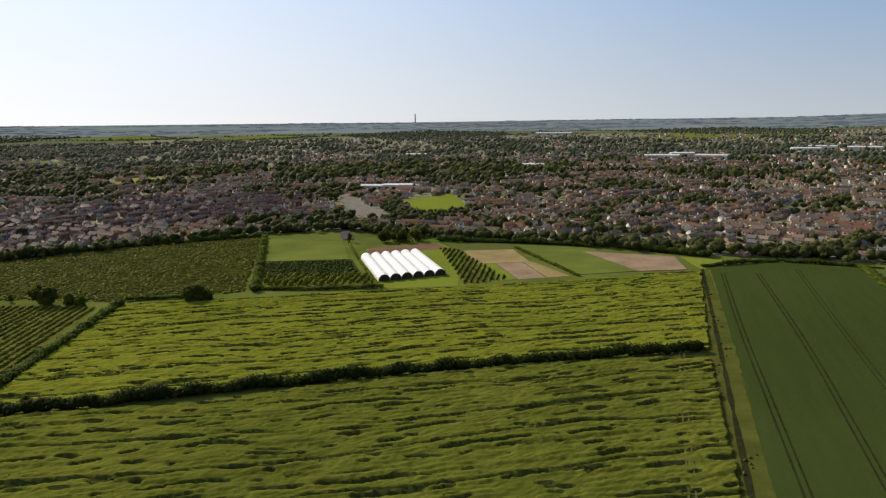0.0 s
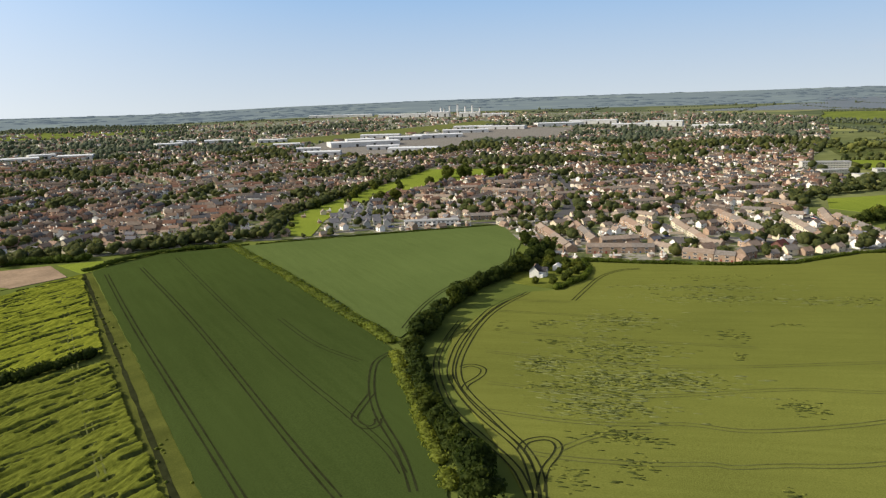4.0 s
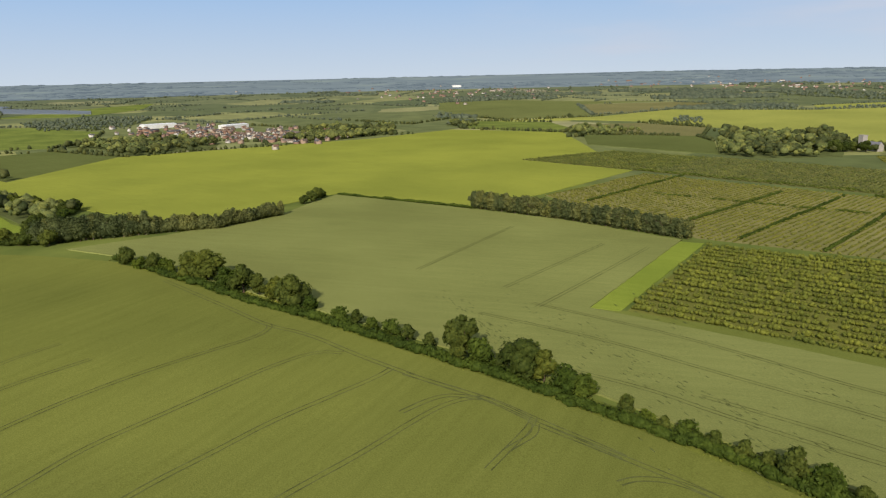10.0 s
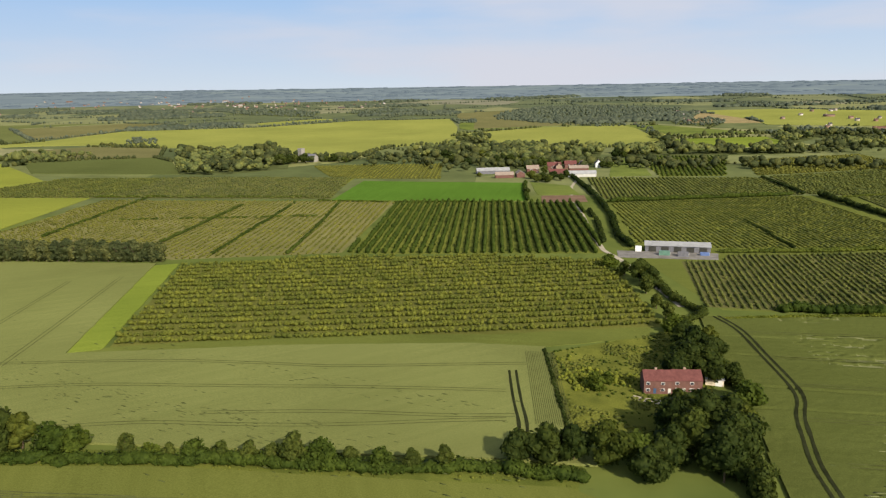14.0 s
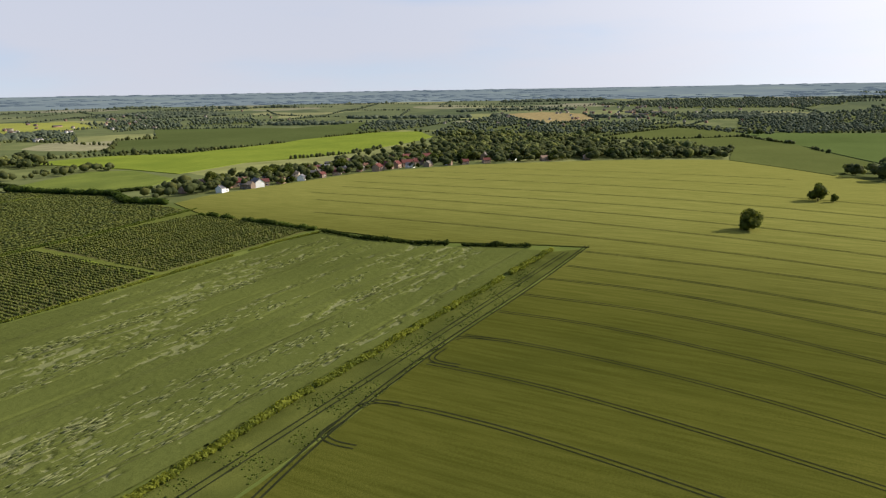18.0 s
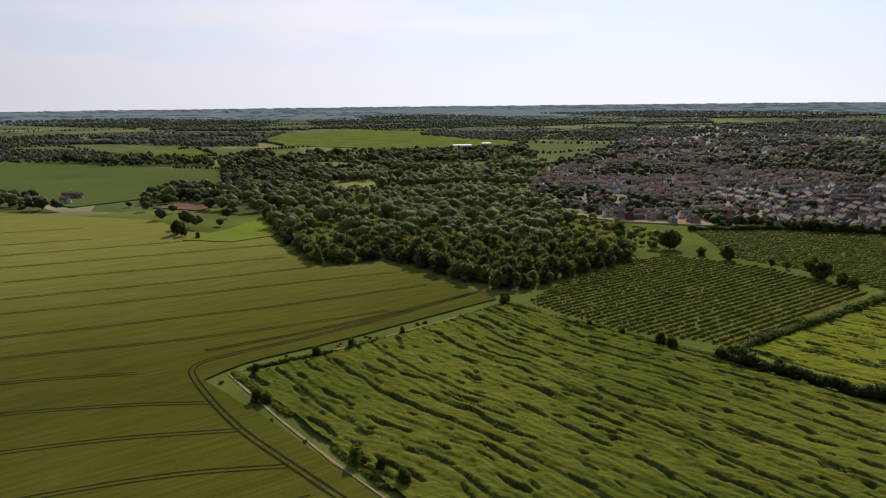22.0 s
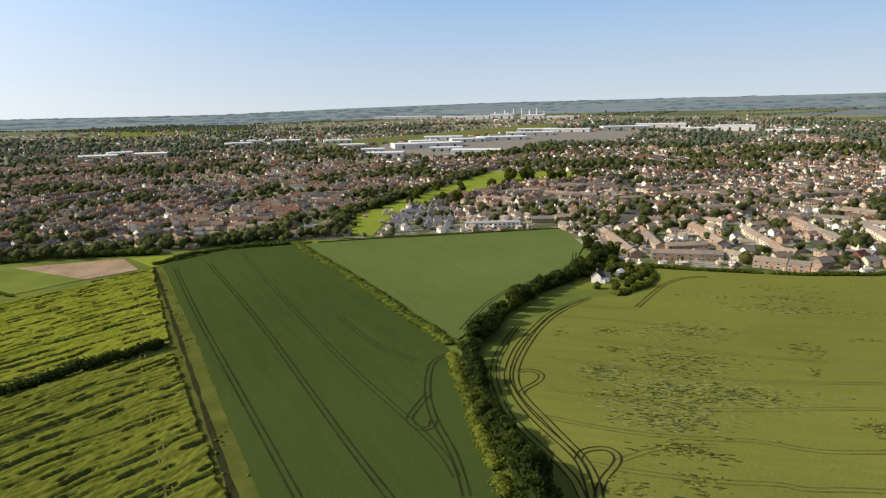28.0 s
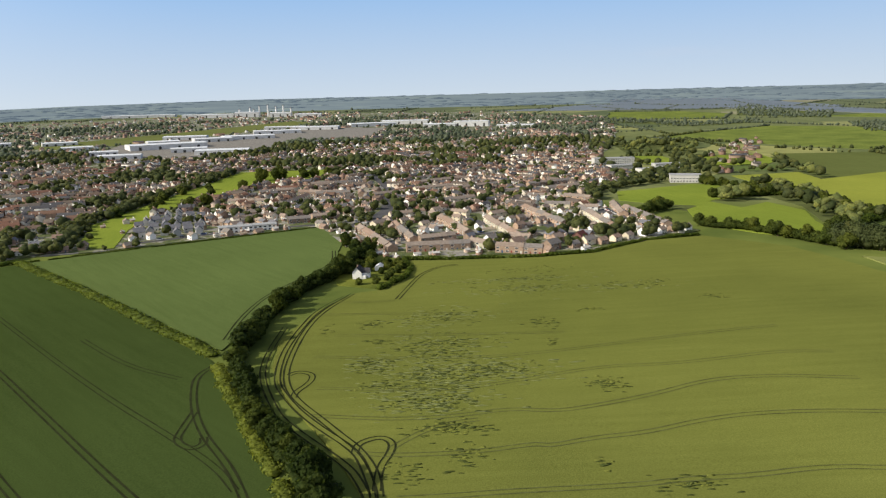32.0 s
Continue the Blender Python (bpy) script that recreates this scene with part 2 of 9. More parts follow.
M = {}
M["lodged"] = crop_mat("lodged_barley", (0.21, 0.228, 0.036), (0.15, 0.172, 0.027), 8, comb=32)
M["lodged_b"] = crop_mat("lodged_barley_near", (0.148, 0.163, 0.032), (0.10, 0.116, 0.024), 8, comb=30)
M["wheat_dark"] = crop_mat("young_wheat", (0.058, 0.083, 0.025), (0.046, 0.066, 0.02), 70, big=0.006)
M["wheat_b"] = crop_mat("greener_wheat", (0.117, 0.154, 0.053), (0.092, 0.124, 0.042), 66, big=0.006)
M["wheat_c"] = crop_mat("wheat", (0.178, 0.188, 0.047), (0.13, 0.141, 0.036), -62, big=0.007)
M["wheat_d"] = crop_mat("pale_wheat", (0.222, 0.236, 0.084), (0.172, 0.184, 0.064), 40, big=0.01)
M["wheat_f"] = crop_mat("lodged_wheat", (0.122, 0.138, 0.04), (0.094, 0.108, 0.031), 3)
M["hill"] = crop_mat("barley", (0.108, 0.109, 0.021), (0.071, 0.076, 0.015), 92, big=0.006, row=0.55, far_sheen=(0.222, 0.218, 0.062))
M["leaf_dull"] = leaf_mat("dull_orchard_leaves", (0.15, 0.17, 0.052), (0.11, 0.128, 0.039), True, True)
M["leaf_row"] = leaf_mat("orchard_row_leaves", (0.19, 0.208, 0.046), (0.135, 0.152, 0.035), True, True)
M["leaf_mid"] = leaf_mat("fruit_tree_leaves", (0.165, 0.182, 0.046), (0.12, 0.136, 0.034), True, True)
M["floor_green"] = crop_mat("green_orchard_floor", (0.16, 0.178, 0.045), (0.115, 0.132, 0.034), 0)
M["strip"] = crop_mat("trodden_rough_grass", (0.12, 0.13, 0.034), (0.065, 0.075, 0.02), 2, big=0.05)
M["emerald"] = crop_mat("emerald_crop", (0.105, 0.20, 0.03), (0.085, 0.165, 0.025), 92, big=0.01)
M["carpet"] = crop_mat("orchard_floor", (0.165, 0.166, 0.044), (0.118, 0.122, 0.033), 0)
M["pale_floor"] = crop_mat("young_orchard_floor", (0.24, 0.22, 0.095), (0.18, 0.17, 0.068), -81)
M["tan"] = plain_mat("tan_soil", (0.27, 0.215, 0.105), 0.2, 0.06)
M["pink_soil"] = plain_mat("pinkish_soil", (0.27, 0.20, 0.14), 0.2, 0.06)
M["rape"] = crop_mat("yellow_green_crop", (0.275, 0.292, 0.056), (0.213, 0.233, 0.046), 20, big=0.008)
M["grass"] = crop_mat("meadow_grass", (0.185, 0.218, 0.055), (0.115, 0.145, 0.04), 0, big=0.02)
M["bright"] = crop_mat("mown_grass", (0.22, 0.265, 0.045), (0.165, 0.21, 0.036), 30)
M["verge"] = crop_mat("rough_grass", (0.19, 0.205, 0.045), (0.085, 0.105, 0.024), 0, big=0.06)
M["under"] = crop_mat("orchard_grass", (0.19, 0.205, 0.045), (0.12, 0.14, 0.032), 0)
M["pale_yellow"] = crop_mat("pale_yellow_crop", (0.315, 0.32, 0.085), (0.245, 0.255, 0.068), 20, big=0.006)
M["olive"] = crop_mat("olive_green_crop", (0.125, 0.143, 0.05), (0.10, 0.116, 0.04), 20, big=0.006)
M["dull_green"] = crop_mat("dull_green_crop", (0.16, 0.175, 0.066), (0.125, 0.138, 0.052), 20, big=0.006)
M["garden"] = crop_mat("long_garden_grass", (0.195, 0.20, 0.042), (0.105, 0.116, 0.026), 0, big=0.08)
M["slope_green"] = crop_mat("dark_green_crop", (0.10, 0.122, 0.046), (0.08, 0.10, 0.037), 20, big=0.006)
M["leaf_bramble"] = leaf_mat("bright_bramble_leaves", (0.205, 0.235, 0.045), (0.12, 0.145, 0.03))
M["drab"] = crop_mat("fallow_ground", (0.20, 0.185, 0.085), (0.155, 0.145, 0.065), 30, big=0.008)
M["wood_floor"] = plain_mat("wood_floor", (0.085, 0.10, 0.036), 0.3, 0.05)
M["dull_floor"] = crop_mat("brownish_orchard_floor", (0.155, 0.15, 0.058), (0.12, 0.118, 0.045), 90)
M["flat_wheat"] = crop_mat("flattened_wheat", (0.215, 0.222, 0.108), (0.17, 0.178, 0.082), 3)
# shade in the crop's gaps and furrows, put into a dark colour
M["gap"] = plain_mat("crop_gap_shade", (0.05, 0.062, 0.018), 0.3, 0.6)
M["yard"] = plain_mat("worn_yard", (0.19, 0.18, 0.165), 0.25, 0.2)
M["soil"] = plain_mat("dry_soil", (0.30, 0.23, 0.15), 0.2, 0.05)
M["brown"] = plain_mat("brown_soil", (0.17, 0.11, 0.075), 0.2, 0.05)
# soil tone with the shade of the wheel grooves mixed into the colour
M["tram"] = plain_mat("tramline_soil_and_shade", (0.088, 0.098, 0.033), 0.3, 0.3)
M["track"] = plain_mat("chalky_track", (0.36, 0.32, 0.24), 0.25, 0.4)
M["asphalt"] = plain_mat("asphalt", (0.085, 0.085, 0.09), 0.2, 0.3)
M["leaf"] = leaf_mat("tree_leaves", (0.11, 0.13, 0.03), (0.042, 0.06, 0.015))
# leaf green with a little haze blue put into the colour
M["leaf_far"] = leaf_mat("far_leaves_with_haze", (0.12, 0.135, 0.056), (0.05, 0.064, 0.03), True)
M["leaf_hedge"] = leaf_mat("hedge_leaves", (0.10, 0.135, 0.025), (0.045, 0.068, 0.014))
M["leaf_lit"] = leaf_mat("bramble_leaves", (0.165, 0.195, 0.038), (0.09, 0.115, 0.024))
M["leaf_fruit"] = leaf_mat("fruit_leaves", (0.225, 0.24, 0.046), (0.165, 0.18, 0.034), True, True)
M["leaf_grey"] = leaf_mat("poplar_leaves", (0.165, 0.18, 0.082), (0.06, 0.075, 0.032))
# paler and bluer leaves: haze put into the colour of far trees
M["leaf_hazed"] = leaf_mat("hazed_distant_leaves", (0.135, 0.16, 0.125), (0.10, 0.124, 0.102), True, True)
M["water"] = plain_mat("tidal_flats", (0.12, 0.13, 0.13), 0.1, 0.01, 0.5)
M["leaf_vine"] = leaf_mat("vine_leaves", (0.20, 0.205, 0.052), (0.145, 0.152, 0.038), True, True)
# darker leaf copy; back-lit shade of the lane trees is in its colour
M["leaf_dark"] = leaf_mat("dark_leaves", (0.062, 0.082, 0.02), (0.02, 0.034, 0.009))
M["leaf_wood"] = leaf_mat("woodland_leaves", (0.23, 0.255, 0.10), (0.095, 0.115, 0.046), True)
M["leaf_wood_tree"] = leaf_mat("woodland_tree_leaves", (0.18, 0.20, 0.075), (0.065, 0.082, 0.032))
# darker tramline tone: soil with groove shade put into the colour
M["tram_dark"] = plain_mat("dark_tramline_soil_and_shade", (0.026, 0.03, 0.013), 0.3, 0.3)
M["bark"] = plain_mat("bark", (0.10, 0.075, 0.05), 0.3, 2.0)


def ground_mat():
    """The country round about: a patchwork of fields, each with its own tone, and haze painted in far off."""
    m, nt, bs = base_mat("countryside", 0.9)
    v0 = world_vec(nt)
    warp = nt.nodes.new("ShaderNodeTexNoise")
    warp.inputs["Scale"].default_value = 0.002
    nt.links.new(v0, warp.inputs["Vector"])
    sc = nt.nodes.new("ShaderNodeVectorMath")
    sc.operation = "SCALE"
    sc.inputs["Scale"].default_value = 260.0
    nt.links.new(warp.outputs["Color"], sc.inputs[0])
    ad = nt.nodes.new("ShaderNodeVectorMath")
    nt.links.new(v0, ad.inputs[0])
    nt.links.new(sc.outputs[0], ad.inputs[1])
    vo = nt.nodes.new("ShaderNodeTexVoronoi")
    vo.distance = "CHEBYCHEV"
    vo.voronoi_dimensions = "2D"
    vo.inputs["Scale"].default_value, vo.inputs["Randomness"].default_value = 0.0042, 0.9
    nt.links.new(ad.outputs[0], vo.inputs["Vector"])
    sepc = nt.nodes.new("ShaderNodeSeparateColor")
    nt.links.new(vo.outputs["Color"], sepc.inputs[0])
    c = ramp_node(nt, sepc.outputs[0], [(0.0, (0.08, 0.10, 0.042)), (0.3, (0.14, 0.155, 0.06)), (0.55, (0.10, 0.12, 0.05)), (0.75, (0.19, 0.20, 0.085)), (0.9, (0.24, 0.24, 0.09)), (1.0, (0.26, 0.24, 0.16))])
    a = noise_node(nt, v0, 0.02, 5)
    c = mix_node(nt, 1.0, c, ramp_node(nt, a, [(0.3, (0.75, 0.78, 0.75)), (0.7, (1.2, 1.2, 1.15))]), "MULTIPLY")
    # the ground near by is rough grass
    ln = nt.nodes.new("ShaderNodeVectorMath")
    ln.operation = "LENGTH"
    nt.links.new(v0, ln.inputs[0])
    mr = nt.nodes.new("ShaderNodeMapRange")
    mr.inputs["From Min"].default_value, mr.inputs["From Max"].default_value = 620, 680
    nt.links.new(ln.outputs["Value"], mr.inputs["Value"])
    c = mix_node(nt, mr.outputs["Result"], ramp_node(nt, a, [(0.3, (0.07, 0.095, 0.024)), (0.7, (0.14, 0.165, 0.04))]), c)
    # aerial haze painted into the colour: bluer the further out the ground lies
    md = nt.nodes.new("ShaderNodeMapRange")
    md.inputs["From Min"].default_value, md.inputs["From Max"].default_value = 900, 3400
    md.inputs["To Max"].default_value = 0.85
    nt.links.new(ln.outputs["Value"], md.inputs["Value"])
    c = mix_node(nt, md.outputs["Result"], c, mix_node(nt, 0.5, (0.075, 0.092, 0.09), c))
    nt.links.new(c, bs.inputs["Base Color"])
    return m


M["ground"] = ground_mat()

# ---- the lie of the land ----
RIM_AZ = (-360, -330, -300, -260, -230, -200, -170, -140, -110, -80, -50, -38, -28, 0)
RIM_EL = (-0.42, -0.22, -0.14, -0.1, -0.04, 0.04, 0.24, 0.42, 0.36, 0.26, 0.12, -0.1, -0.40, -0.42)
HILLS = ((420, -60, 7, 170), (-620, -120, 13, 260), (900, -650, 10, 300))


def terrain(x, y):
    x, y = np.asarray(x, float), np.asarray(y, float)
    r, az = np.hypot(x, y), -(np.degrees(np.arctan2(x, y)) % 360)
    rim = 95 + 4600 * np.tan(np.radians(np.interp(az, RIM_AZ, RIM_EL)))
    z = rim * np.clip((r - 1100) / 3500, 0, 1) ** 1.5
    for cx, cy, h, w in HILLS:
        z = z + h * np.exp(-((x - cx) ** 2 + (y - cy) ** 2) / (2 * w * w))
    return z


def zat(x, y):
    return float(terrain(x, y))


def mesh_np(name, verts, faces, mats, idx=None, smooth=False):
    """A mesh from arrays of vertices and of triangles or quads."""
    me = bpy.data.meshes.new(name)
    verts, faces = np.asarray(verts, np.float32), np.asarray(faces, np.int32)
    n, k = faces.shape
    me.vertices.add(len(verts))
    me.vertices.foreach_set("co", verts.ravel())
    me.loops.add(n * k)
    me.loops.foreach_set("vertex_index", faces.ravel())
    me.polygons.add(n)
    me.polygons.foreach_set("loop_start", np.arange(0, n * k, k, dtype=np.int32))
    for mt in mats:
        me.materials.append(mt)
    if idx is not None:
        me.polygons.foreach_set("material_index", np.asarray(idx, np.int32))
    if smooth:
        me.polygons.foreach_set("use_smooth", np.ones(n, bool))
    me.update()
    me.validate()
    return me


def inside(poly, x, y):
    """Which of the points lie in the polygon."""
    x, y = np.asarray(x), np.asarray(y)
    res = np.zeros(x.shape, bool)
    px, py = poly[-1]
    for qx, qy in poly:
        if qy != py:
            res ^= ((qy > y) != (py > y)) & (x < (px - qx) * (y - qy) / (py - qy) + qx)
        px, py = qx, qy
    return res


def resample(pts, step, closed=False):
    pts = [Vector((p[0], p[1])) for p in pts]
    if closed:
        pts.append(pts[0])
    out = []
    for a, b in zip(pts, pts[1:]):
        n = max(1, int((b - a).length / step))
        out += [a.lerp(b, i / n) for i in range(n)]
    if not closed:
        out.append(pts[-1])
    return out


def rounded(pts, times=2):
    """Chaikin's rounding of an open line."""
    pts = [Vector((p[0], p[1])) for p in pts]
    for _ in range(times):
        q = [pts[0]]
        for a, b in zip(pts, pts[1:]):
            q += [a.lerp(b, 0.25), a.lerp(b, 0.75)]
        pts = q + [pts[-1]]
    return pts


def drape(name, poly, height, material, step=14, wobble=0.0):
    """A sheet of crop, grass or soil on the land, with an edge that goes down to the ground."""
    from mathutils.geometry import delaunay_2d_cdt
    rim = resample(poly, step if not wobble else 4, True)
    if wobble:
        rim = [p + Vector((noise.noise((p.x * 0.2, p.y * 0.2, 1)), noise.noise((p.x * 0.2, p.y * 0.2, 7)))) * wobble for p in rim]
    xs, ys = [p[0] for p in poly], [p[1] for p in poly]
    gx, gy = np.meshgrid(np.arange(min(xs) + 3, max(xs), step), np.arange(min(ys) + 3, max(ys), step))
    ok = inside(poly, gx.ravel(), gy.ravel())
    pts = rim + [Vector((a, b)) for a, b in zip(gx.ravel()[ok], gy.ravel()[ok])]
    v, _, f, *_ = delaunay_2d_cdt(pts, [], [list(range(len(rim)))], 1, 0.01)
    co = np.array([(p.x, p.y) for p in v])
    z = terrain(co[:, 0], co[:, 1]) + height
    top = np.column_stack([co, z])
    n = len(rim)
    low = np.array([(p.x, p.y, zat(p.x, p.y) - 0.3) for p in rim])
    hi = np.array([(p.x, p.y, zat(p.x, p.y) + height) for p in rim])
    verts = np.vstack([top, hi, low])
    k = len(top)
    tris = [t for t in f if len(t) == 3]
    for i in range(n):
        j = (i + 1) % n
        tris += [(k + i, k + n + i, k + n + j), (k + i, k + n + j, k + j)]
    return new(name, mesh_np(name, verts, np.array(tris), [material]))


def ribbon(name, pts, width, lift, material, wob=0.0):
    """A strip on the land along a line: a track, a road or a wheel mark."""
    pts = resample(pts, 5)
    v, f = [], []
    for i, p in enumerate(pts):
        d = (pts[min(i + 1, len(pts) - 1)] - pts[max(i - 1, 0)]).normalized()
        s = Vector((-d.y, d.x)) * width / 2 * (1 + wob * noise.noise((p.x * 0.13, p.y * 0.13, 3)))
        for q in (p + s, p - s):
            v.append((q.x, q.y, zat(q.x, q.y) + lift))
        if i:
            f.append((2 * i - 2, 2 * i - 1, 2 * i + 1, 2 * i))
    return v, f


def ribbon_obj(name, lines, width, lift, material, wob=0.0):
    v, f = [], []
    for pts in lines:
        a, b = ribbon(name, pts, width, lift, material, wob)
        f += [tuple(i + len(v) for i in q) for q in b]
        v += a
    return new(name, mesh_np(name, v, f, [material]))


def make_ground():
    rad = np.concatenate([[0.0], np.geomspace(30, 4750, 110)])
    az = np.radians(np.arange(0, 360, 1.5))
    R, A = np.meshgrid(rad[1:], az, indexing="ij")
    x, y = (R * np.sin(A)).ravel(), (R * np.cos(A)).ravel()
    v = np.vstack([[(0, 0, zat(0, 0))], np.column_stack([x, y, terrain(x, y)])])
    n = len(az)
    i, j = np.meshgrid(np.arange(len(rad) - 2), np.arange(n), indexing="ij")
    a, b = 1 + i * n + j, 1 + i * n + (j + 1) % n
    q = np.stack([a, a + n, b + n, b], -1).reshape(-1, 4)
    first = np.array([(0, 1 + j, 1 + (j + 1) % n, 0) for j in range(n)])
    tri = np.vstack([q[:, (0, 1, 2)], q[:, (0, 2, 3)], first[:, :3]])
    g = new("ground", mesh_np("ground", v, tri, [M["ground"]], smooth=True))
    tagged(g, "rolling farmland of grass and crop fields to the horizon", "ground", kind="structure")


make_ground()

# ---- fields ----
A2 = [(-155, 369), (-97, 375), (-18, 386), (30, 391), (94, 399), (178, 419), (122, 272), (65, 268), (-24, 252), (-80, 236), (-149, 228)]
A1 = [(-149, 222), (-80, 229), (-24, 247), (65, 263), (118, 262), (79, 147), (60, 90), (0, 82), (-135, 78), (-230, 70), (-234, 110), (-249, 200), (-200, 211)]
B1 = [(186, 424), (238, 436), (276, 412), (233, 287), (192, 182), (160, 141), (126, 99), (80, 60), (64, 88), (86, 144), (128, 259)]
B2 = [(283, 412), (321, 389), (446, 303), (410, 262), (367, 240), (332, 217), (283, 209), (239, 199), (202, 186), (239, 288)]
FC = [(133, 80), (151, 102), (176, 137), (195, 156), (219, 171), (255, 179), (288, 179), (300, 166), (345, 176), (360, 185), (369, 158), (386, 115), (405, 86), (448, 63), (472, 33), (451, -15), (426, -37), (385, -67), (318, -87), (240, -112), (156, -135.5), (104, -146), (54, -151), (3, -156), (-35, -140), (-40, -80), (0, 0), (60, 50)]
FD = [(433, -52), (435, -104), (457, -187), (501, -236), (522, -264), (399, -311), (332, -334), (245, -346), (190, -211), (112, -236), (46, -250), (16, -251), (5, -186), (-4, -168), (27, -166), (93, -158), (147, -151), (240, -123), (318, -96), (391, -74)]
FF = [(-43, -297), (-119, -305), (-191, -304), (-316, -305), (-341, -300), (-335, -224), (-352, -162), (-352, -148), (-264, -148), (-154, -146), (-108, -143), (-62, -143), (-47, -150), (-47, -204), (-44, -250)]
FG = [(-370, -129), (-284, -127), (-200, -125), (-144, -119), (-100, -117), (-50, -100), (-60, 40), (-135, 74), (-194, 66), (-234, 58), (-242, 75), (-246, 116), (-260, 204), (-318, 203), (-354, 194), (-365, 160), (-409, 157), (-479, 168), (-512, 125), (-580, 113), (-652, 47), (-760, -43), (-890, -148), (-848, -255), (-742, -417), (-631, -497), (-440, -525), (-396, -515), (-364, -440), (-352, -310), (-345, -225), (-364, -157)]
Y1 = [(834, -36), (1043, -198), (975, -557), (1037, -758), (841, -841), (600, -660), (604, -539), (466, -567), (419, -398), (406, -317), (528, -267), (512, -233), (470, -120), (600, -80)]


def field(poly, height, key, label, wobble=0.6, step=14):
    f = drape("field", poly, height, M[key], step, wobble)
    return tagged(f, label, "field", kind="structure")


field(B1, 0.55, "wheat_dark", "dark green young wheat field with tramlines")
field(B2, 0.5, "wheat_b", "blue-green young wheat field beyond the hedge")
field(FC, 0.6, "wheat_c", "green wheat field on a low dome with wheel marks", step=10)
field(FD, 0.65, "wheat_d", "pale blue-green wheat field beside the orchard")
field(FG, 0.6, "hill", "olive green barley field on a broad hill")
field(Y1, 0.45, "rape", "bright yellow-green field on a rise", step=25)
field([(180, -218), (192, -211), (246, -342), (232, -349)], 0.3, "bright", "wedge of mown bright green grass")
field([(235, -592), (251, -724), (77, -725), (63, -607)], 0.3, "emerald", "small emerald green field beyond the orchard rows", step=25)

# ---- lattice noise, lumps and leaves ----
LAT = np.random.RandomState(5).rand(512, 512)


def vnoise(x, y, k=0):
    x, y = np.asarray(x, float) + 37 * k, np.asarray(y, float) + 91 * k
    i, j = np.floor(x).astype(int), np.floor(y).astype(int)
    a, b = x - i, y - j
    a, b = a * a * (3 - 2 * a), b * b * (3 - 2 * b)
    g = lambda p, q: LAT[p % 512, q % 512]
    return (g(i, j) * (1 - a) + g(i + 1, j) * a) * (1 - b) + (g(i, j + 1) * (1 - a) + g(i + 1, j + 1) * a) * b


def sstep(lo, hi, x):
    t = np.clip((x - lo) / (hi - lo), 0, 1)
    return t * t * (3 - 2 * t)


def ico(level):
    bm = bmesh.new()
    bmesh.ops.create_icosphere(bm, subdivisions=level, radius=1.0)
    v = np.array([p.co[:] for p in bm.verts])
    f = np.array([[p.index for p in q.verts] for q in bm.faces])
    bm.free()
    return v, f


ICO1, ICO2 = ico(1), ico(2)


def lumps(pos, size, rng, level=1, jitter=0.25, turn=0.0):
    """Many uneven leafy lumps in one set of arrays. pos: n x 3 centres, size: n x 3 half sizes."""
    tv, tf = ICO1 if level == 1 else ICO2
    n, k = len(pos), len(tv)
    ang = rng.rand(n) * 6.283
    c, s = np.cos(ang)[:, None], np.sin(ang)[:, None]
    j = 1 + (rng.rand(n, k, 1) - 0.5) * 2 * jitter
    p = tv[None] * j
    p = np.stack([p[..., 0] * c - p[..., 1] * s, p[..., 0] * s + p[..., 1] * c, p[..., 2]], -1)
    p = p * size[:, None]
    if turn:
        ct, st = math.cos(radians(turn)), math.sin(radians(turn))
        p = np.stack([p[..., 0] * ct - p[..., 1] * st, p[..., 0] * st + p[..., 1] * ct, p[..., 2]], -1)
    v = pos[:, None] + p
    f = tf[None] + (np.arange(n) * k)[:, None, None]
    return v.reshape(-1, 3), f.reshape(-1, 3)


def leaves(pos, nrm, size, rng):
    """Leaf sprays: one bent pair of triangles at each place, set askew to the surface."""
    n = len(pos)
    d = nrm + rng.normal(0, 0.55, (n, 3))
    d /= np.linalg.norm(d, axis=1)[:, None] + 1e-9
    h = rng.normal(0, 1, (n, 3))
    a = np.cross(d, h)
    a /= np.linalg.norm(a, axis=1)[:, None] + 1e-9
    b = np.cross(d, a)
    s = (size * (0.6 + 0.8 * rng.rand(n)))[:, None]
    q = np.stack([pos - a * s, pos - b * s * 0.7 - d * s * 0.25, pos + a * s, pos + b * s * 0.7 + d * s * 0.2], 1)
    f = np.arange(n * 4).reshape(n, 4)
    tri = np.vstack([f[:, (0, 1, 2)], f[:, (0, 2, 3)]])
    return q.reshape(-1, 3), tri


def joined(sets):
    v, f, k = [], [], 0
    for a, b in sets:
        v.append(a)
        f.append(b + k)
        k += len(a)
    return np.vstack(v), np.vstack(f)


# ---- wind-flattened barley, modelled as standing crop with hollows ----


